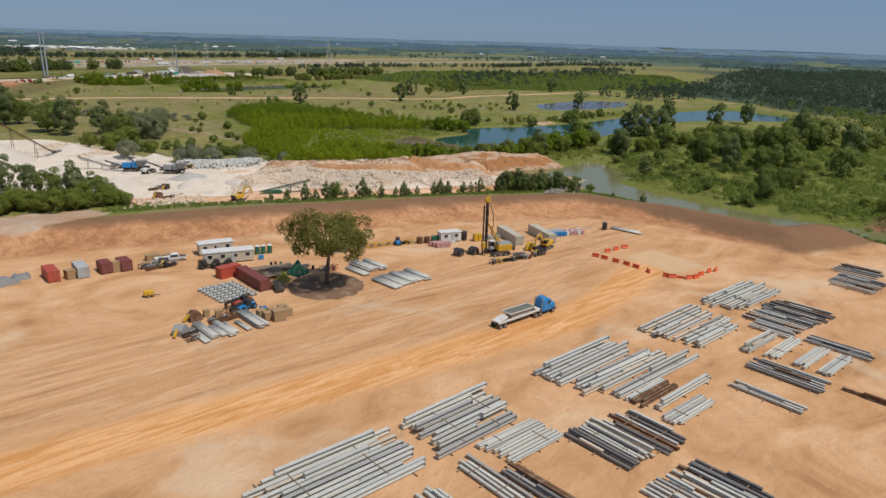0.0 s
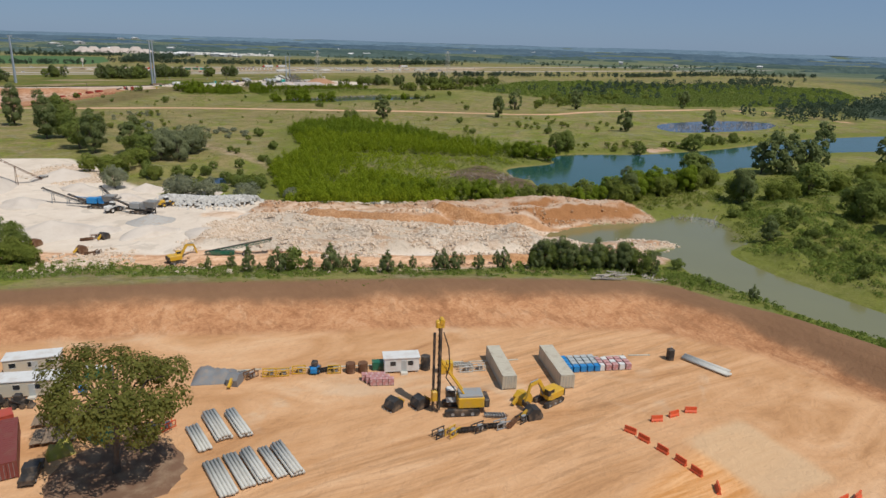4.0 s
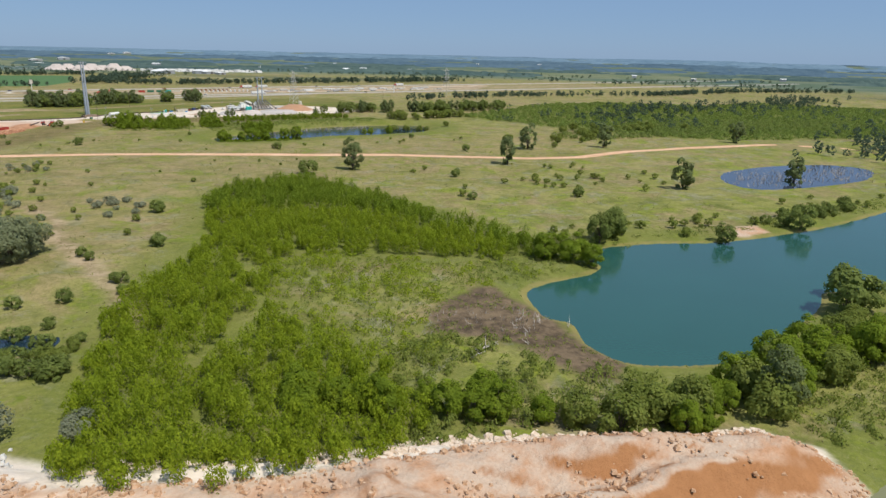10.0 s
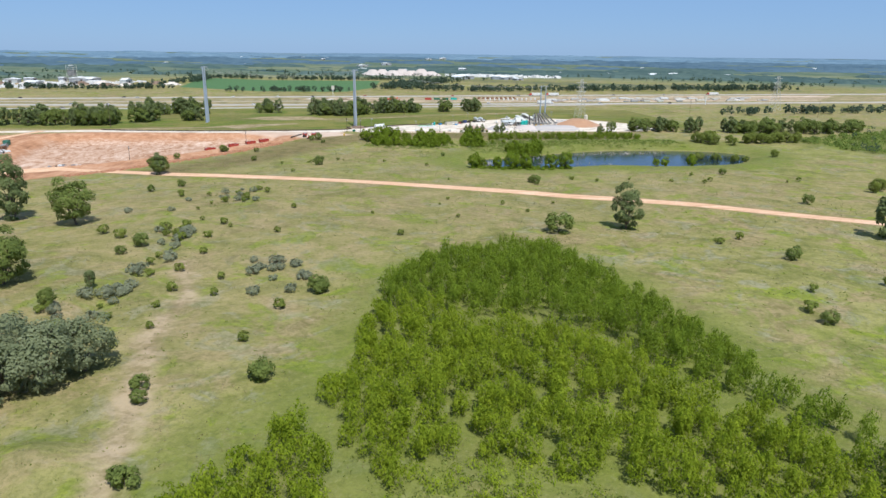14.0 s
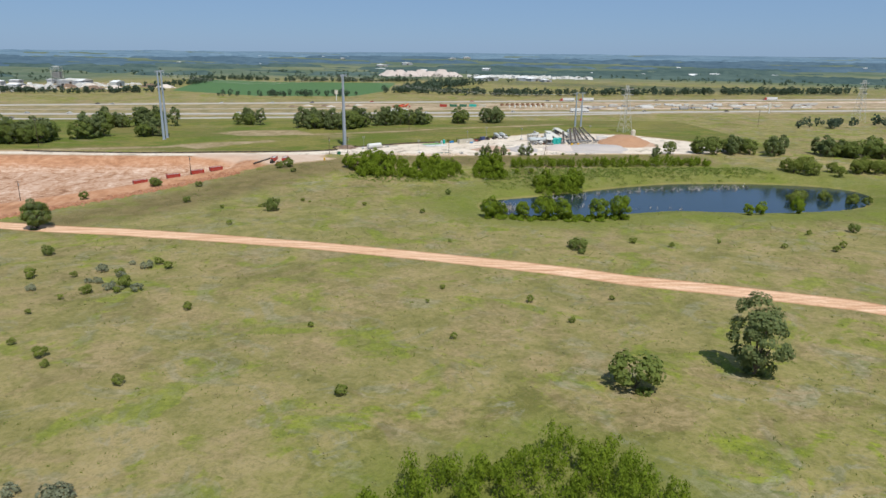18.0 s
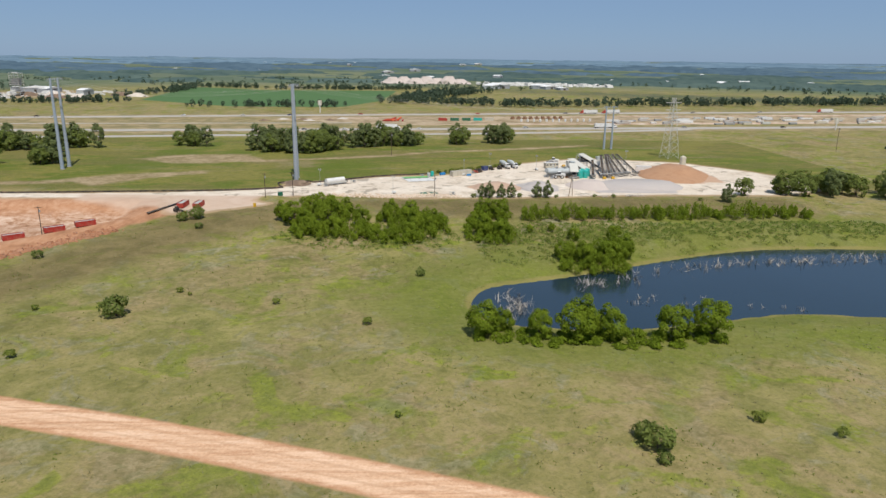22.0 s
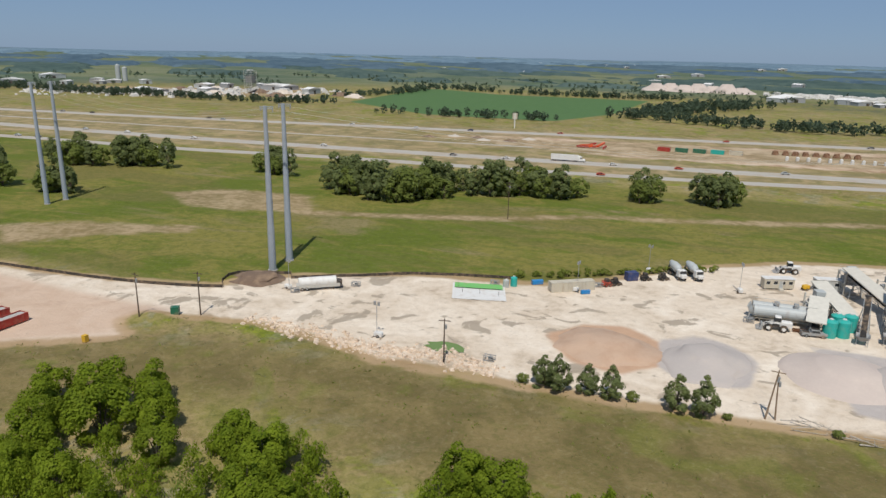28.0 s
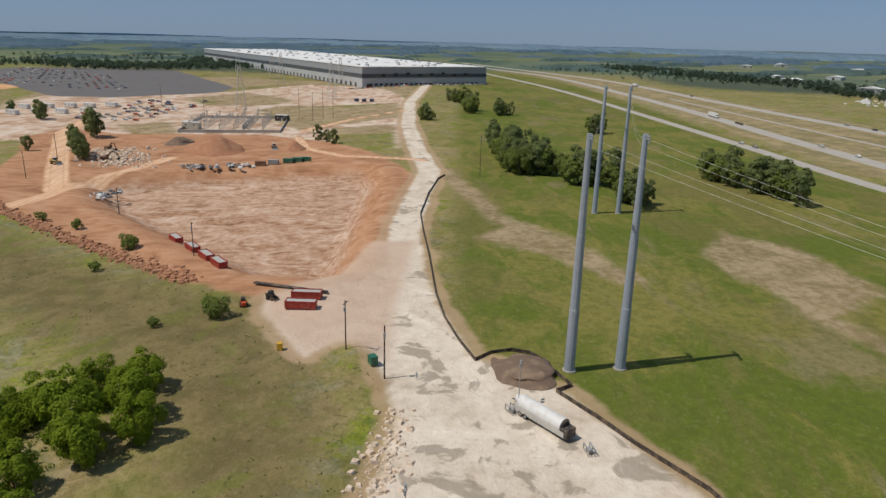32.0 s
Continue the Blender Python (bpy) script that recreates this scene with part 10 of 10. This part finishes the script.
def tall_sign(x, y, h):
    top = thing("roadside_sign", x, y, 10, "tall pale roadside sign on a post", "sign")
    part("post", Shape().rod((0, 0, 0), (0, 0, h), 0.5, 10), M_WHITE, top)
    part("board", Shape().box(0, 0, h - 2, 4, 0.5, 5), M_CREAM, top)


tall_sign(136, 1240, 12)
tall_sign(600, 1096, 10)


# ---- far fields, works and woods ----
def building(x, y, turn, sx, sy, h, tone, label, group):
    top = thing("shed", x, y, turn, label, "building", group)
    part("wall", Shape().box(0, 0, h / 2, sx, sy, h), tone, top)
    s = Shape().extrude([(-sx / 2 - 0.5, h), (sx / 2 + 0.5, h), (0, h + sx * 0.08)], -sy / 2 - 0.5, sy / 2 + 0.5)
    part("roof", s, M_ROOF, top)
    part("door", Shape().box(0, -sy / 2 - 0.1, h * 0.35, min(5, sx * 0.3), 0.3, h * 0.7), M_DARK, top)


far_rng = random.Random(33)
for cx, cy, rx, ry, n in ((440, 1800, 110, 40, 26), (300, 2300, 200, 120, 14), (-300, 1500, 120, 120, 24), (-520, 1560, 160, 60, 20), (900, 2000, 300, 160, 16), (-200, 2900, 500, 200, 16), (-900, 1500, 300, 100, 18), (1700, 1500, 300, 150, 10), (100, 3600, 900, 200, 22), (-1700, 1700, 400, 200, 14), (1500, 2700, 600, 200, 12)):
    for _ in range(n // 3):
        building(cx + far_rng.uniform(-rx, rx), cy + far_rng.uniform(-ry, ry), far_rng.uniform(0, 90), far_rng.uniform(12, 40), far_rng.uniform(10, 24), far_rng.uniform(4, 7), far_rng.choice((M_GREYPAINT, M_GREY_BOX, M_PANEL)), "pale distant shed among trees", "distant sheds")
for k in range(7):
    heap("spoil_hill", 180 + k * 24, 2020 + 14 * math.sin(k * 2), 26, 20, 13 + 4 * math.sin(k * 3), M_GRAVEL_PINK, "great pale spoil hill at a distant quarry", 80 + k, 0, 0.3, 0.15)
tank(-679, 1608, 4, 26, M_GREY_BOX, "tall grey silo of a distant works", "distant silos")
tank(-668, 1612, 4, 22, M_GREY_BOX, "tall grey silo of a distant works", "distant silos")
frame_tower(-306, 1478, 0, 12, 30, "dark distant works tower")
for k in range(10):
    heap("spoil_hill", -420 + 30 * k, 1470 + 40 * math.sin(k * 1.7), 16, 12, 5, M_CHALK_HEAP if k % 2 else M_BROWN_EARTH, "low spoil heap of a distant works", 90 + k, 0, 0.3, 0.2)


def wood_belt(name, label, pts, width, per_m, size, material, seed, low=5, high=10):
    """A belt of distant trees as many clumped crowns."""
    rng = np.random.default_rng(seed)
    p = np.array(pts, float)
    seg = np.hypot(*(p[1:] - p[:-1]).T)
    n = int(seg.sum() * per_m)
    i = rng.choice(len(seg), n, p=seg / seg.sum())
    u = rng.uniform(0, 1, n)
    x = p[i, 0] + (p[i + 1, 0] - p[i, 0]) * u + rng.normal(0, width / 2, n)
    y = p[i, 1] + (p[i + 1, 1] - p[i, 1]) * u + rng.normal(0, width / 2, n)
    crowns(name, label, rng, x, y, size, material, low, high)


def crowns(name, label, rng, x, y, size, material, low, high, cards=46):
    h = rng.uniform(low, high, len(x))
    z = land(x, y)
    d = rng.normal(size=(len(x), cards, 3))
    d /= np.linalg.norm(d, axis=2)[..., None]
    c = np.stack([x, y, z + h * 0.55], 1)[:, None] + d * np.stack([h * 0.42, h * 0.42, h * 0.45], 1)[:, None] * rng.uniform(0.5, 1.0, (len(x), cards, 1))
    s = np.repeat(size * h / 8, cards)
    pts = c.reshape(-1, 3)
    a = rng.normal(size=pts.shape)
    a /= np.linalg.norm(a, axis=1)[:, None]
    b = np.cross(a, rng.normal(size=pts.shape))
    b /= np.linalg.norm(b, axis=1)[:, None]
    s = (s * rng.uniform(0.6, 1.3, len(s)))[:, None]
    tagged(new(name, quads(name, np.stack([pts - a * s, pts - b * s * 0.7, pts + a * s, pts + b * s * 0.7], 1), material)), label, "woodland", kind="stuff")


def wood_area(name, label, outline, count, size, material, seed, low, high, open_part=0.0, cards=30):
    """A wood filling an outline, with glades."""
    rng = np.random.default_rng(seed)
    xs, ys = zip(*outline)
    x, y = rng.uniform(min(xs), max(xs), count), rng.uniform(min(ys), max(ys), count)
    keep = (inside(x, y, outline) > 0) & (0.6 * wave(x, y, 70, seed) + 0.6 * wave(x, y, 24, seed + 1) + rng.normal(0, 0.2, count) > open_part)
    crowns(name, label, rng, x[keep], y[keep], size, material, low, high, cards)


BELT = "belt of dark distant trees beyond the highway"
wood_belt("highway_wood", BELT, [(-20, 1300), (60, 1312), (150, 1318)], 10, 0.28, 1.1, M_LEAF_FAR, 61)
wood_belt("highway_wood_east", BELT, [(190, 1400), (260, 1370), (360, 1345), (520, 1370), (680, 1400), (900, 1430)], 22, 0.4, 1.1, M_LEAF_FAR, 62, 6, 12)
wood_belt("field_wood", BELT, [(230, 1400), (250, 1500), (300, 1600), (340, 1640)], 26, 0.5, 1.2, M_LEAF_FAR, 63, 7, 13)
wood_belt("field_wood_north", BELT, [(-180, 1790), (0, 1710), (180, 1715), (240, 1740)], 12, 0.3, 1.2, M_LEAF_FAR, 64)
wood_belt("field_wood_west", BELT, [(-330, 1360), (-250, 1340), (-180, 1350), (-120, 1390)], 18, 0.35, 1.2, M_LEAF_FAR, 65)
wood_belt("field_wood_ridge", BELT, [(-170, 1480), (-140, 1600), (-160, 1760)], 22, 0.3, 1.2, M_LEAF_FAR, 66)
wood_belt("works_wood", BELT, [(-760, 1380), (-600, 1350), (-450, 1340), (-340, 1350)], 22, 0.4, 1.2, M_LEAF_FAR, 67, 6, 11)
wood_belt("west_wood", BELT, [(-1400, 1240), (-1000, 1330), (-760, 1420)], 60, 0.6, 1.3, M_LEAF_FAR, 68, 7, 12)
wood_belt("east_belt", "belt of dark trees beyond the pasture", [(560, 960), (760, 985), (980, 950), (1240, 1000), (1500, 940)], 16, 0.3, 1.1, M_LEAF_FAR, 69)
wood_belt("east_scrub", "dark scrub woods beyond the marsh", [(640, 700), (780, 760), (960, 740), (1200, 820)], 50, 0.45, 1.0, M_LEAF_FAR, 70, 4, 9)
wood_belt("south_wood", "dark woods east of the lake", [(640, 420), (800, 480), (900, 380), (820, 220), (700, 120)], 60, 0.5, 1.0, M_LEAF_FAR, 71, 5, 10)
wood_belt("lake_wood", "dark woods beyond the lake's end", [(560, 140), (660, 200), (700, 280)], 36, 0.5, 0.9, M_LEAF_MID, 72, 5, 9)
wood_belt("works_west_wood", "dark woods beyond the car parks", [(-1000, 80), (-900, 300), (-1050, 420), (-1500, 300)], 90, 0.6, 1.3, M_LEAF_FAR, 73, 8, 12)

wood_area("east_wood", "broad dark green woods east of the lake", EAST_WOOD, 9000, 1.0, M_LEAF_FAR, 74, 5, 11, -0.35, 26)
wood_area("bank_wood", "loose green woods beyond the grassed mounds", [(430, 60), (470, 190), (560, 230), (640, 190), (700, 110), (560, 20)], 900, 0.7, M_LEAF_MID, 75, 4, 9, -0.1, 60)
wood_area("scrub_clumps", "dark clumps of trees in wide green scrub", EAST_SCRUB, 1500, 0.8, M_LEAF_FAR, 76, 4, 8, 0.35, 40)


def far_woods():
    rng = np.random.default_rng(77)
    for k, (lo, hi, n, size, high) in enumerate(((1250, 1750, 1900, 1.6, 9),)):
        r = np.sqrt(rng.uniform(lo * lo, hi * hi, n * 2))
        a = rng.uniform(radians(-25), radians(215), n * 2)
        x, y = 200 + r * np.cos(a), 500 + r * np.sin(a)
        keep = wave(x, y, 170, 11) + 0.6 * wave(x, y, 60, 3) + rng.normal(0, 0.22, n * 2) > 0.08 - 0.32 * k
        for pts, gap in ((NEAR_LANE, 40), (FAR_LANE, 40)):
            keep &= line_distance(x, y, pts)[0] > gap
        for pts in ([(-120, 1420), (20, 1318), (150, 1318), (190, 1440), (200, 1690), (-20, 1690), (-170, 1780)], [(-396, 424), (-380, 490), (-468, 566), (-560, 560), (-900, 360), (-860, 120), (-700, 120)],
                    [(-580, 700), (-690, 900), (-1480, 420), (-1370, 230)], [(150, 1960), (360, 1960), (380, 2080), (140, 2080)], [(260, 1420), (620, 1440), (700, 1640), (400, 1680), (280, 1620)], [(-500, 1420), (-260, 1400), (-240, 1560), (-700, 1640)]):
            keep &= inside(x, y, pts) < 0
        x, y = x[keep][:n], y[keep][:n]
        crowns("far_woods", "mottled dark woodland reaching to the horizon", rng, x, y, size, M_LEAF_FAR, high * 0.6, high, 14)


def far_canopy(name, lo, hi, rings, material, label, open_part):
    """The closed roof of the distant woods: a lumpy sheet of tree tops, with clearings."""
    rng = np.random.default_rng(5)
    r = lo * (hi / lo) ** np.linspace(0, 1, rings)
    a = np.radians(np.linspace(-30, 220, 620))
    R, A = np.meshgrid(r, a, indexing="ij")
    x, y = 200 + R * np.cos(A), 500 + R * np.sin(A)
    cover = wave(x, y, 170, 11) + 0.6 * wave(x, y, 60, 3) + 0.5 * wave(x, y, 420, 2) - open_part
    cover = np.minimum(np.minimum(cover, (R - 1530) / 60), (R - lo) / 60 - 0.02)
    for pts in FIELDS:
        cover = np.minimum(cover, -inside(x.ravel(), y.ravel(), pts).reshape(x.shape) / 60)
    for pts in (NEAR_LANE, FAR_LANE):
        cover = np.minimum(cover, (line_distance(x.ravel(), y.ravel(), pts)[0].reshape(x.shape) - 70) / 60)
    z = land(x.ravel(), y.ravel()).reshape(x.shape) + np.where(cover > 0, 6.5 * smooth(0, 0.25, cover) + rng.uniform(-1.8, 1.8, x.shape) + 2.0 * wave(x, y, 25, 4), -4.0)
    n, m = x.shape
    i = (np.arange(n - 1)[:, None] * m + np.arange(m - 1)[None, :])
    live = ((cover[:-1, :-1] > -0.1) | (cover[1:, 1:] > -0.1) | (cover[1:, :-1] > -0.1) | (cover[:-1, 1:] > -0.1))
    i = i[live]
    f = np.stack([i, i + m, i + m + 1, i + 1], 1)
    me = bpy.data.meshes.new(name)
    me.from_pydata(np.stack([x, y, z], -1).reshape(-1, 3).tolist(), [], f.tolist())
    me.materials.append(material)
    tagged(new(name, me), label, "woodland", kind="stuff")


FIELDS = ([(-120, 1420), (20, 1318), (150, 1318), (190, 1440), (200, 1690), (-20, 1690), (-170, 1780)], [(-396, 424), (-380, 490), (-468, 566), (-560, 560), (-900, 360), (-860, 120), (-700, 120)],
          [(-580, 700), (-690, 900), (-1480, 420), (-1370, 230)], [(150, 1960), (360, 1960), (380, 2080), (140, 2080)], [(260, 1420), (620, 1440), (700, 1640), (400, 1680), (280, 1620)], [(-500, 1420), (-260, 1400), (-240, 1560), (-700, 1640)])
# each ring outward is coloured bluer, standing in for haze
far_canopy("middle_canopy", 1500, 2290, 62, M_CANOPY_MID, "dark green roof of distant woods, slightly blued for haze", 0.16)
far_canopy("far_canopy", 2200, 3420, 58, M_CANOPY, "roof of distant woods, tinted dark blue-green for haze", 0.05)
far_canopy("horizon_canopy", 3300, 4640, 50, M_CANOPY_FAR, "roof of woods at the horizon, tinted slate blue for haze", -0.25)
far_woods()
# the last ridge under the sky, its haze put in as blue colour
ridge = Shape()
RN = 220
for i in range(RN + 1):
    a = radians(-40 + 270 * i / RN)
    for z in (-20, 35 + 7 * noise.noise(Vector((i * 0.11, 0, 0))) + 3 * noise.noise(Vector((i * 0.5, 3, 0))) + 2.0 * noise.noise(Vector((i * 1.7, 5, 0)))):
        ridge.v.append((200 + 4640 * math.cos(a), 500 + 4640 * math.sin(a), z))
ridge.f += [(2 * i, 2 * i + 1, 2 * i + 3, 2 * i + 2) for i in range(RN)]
tagged(new("backdrop_ridge", ridge.mesh("backdrop_ridge", M_RIDGE, True)), "far wooded ridge under the sky, coloured blue for haze", "backdrop", kind="structure")
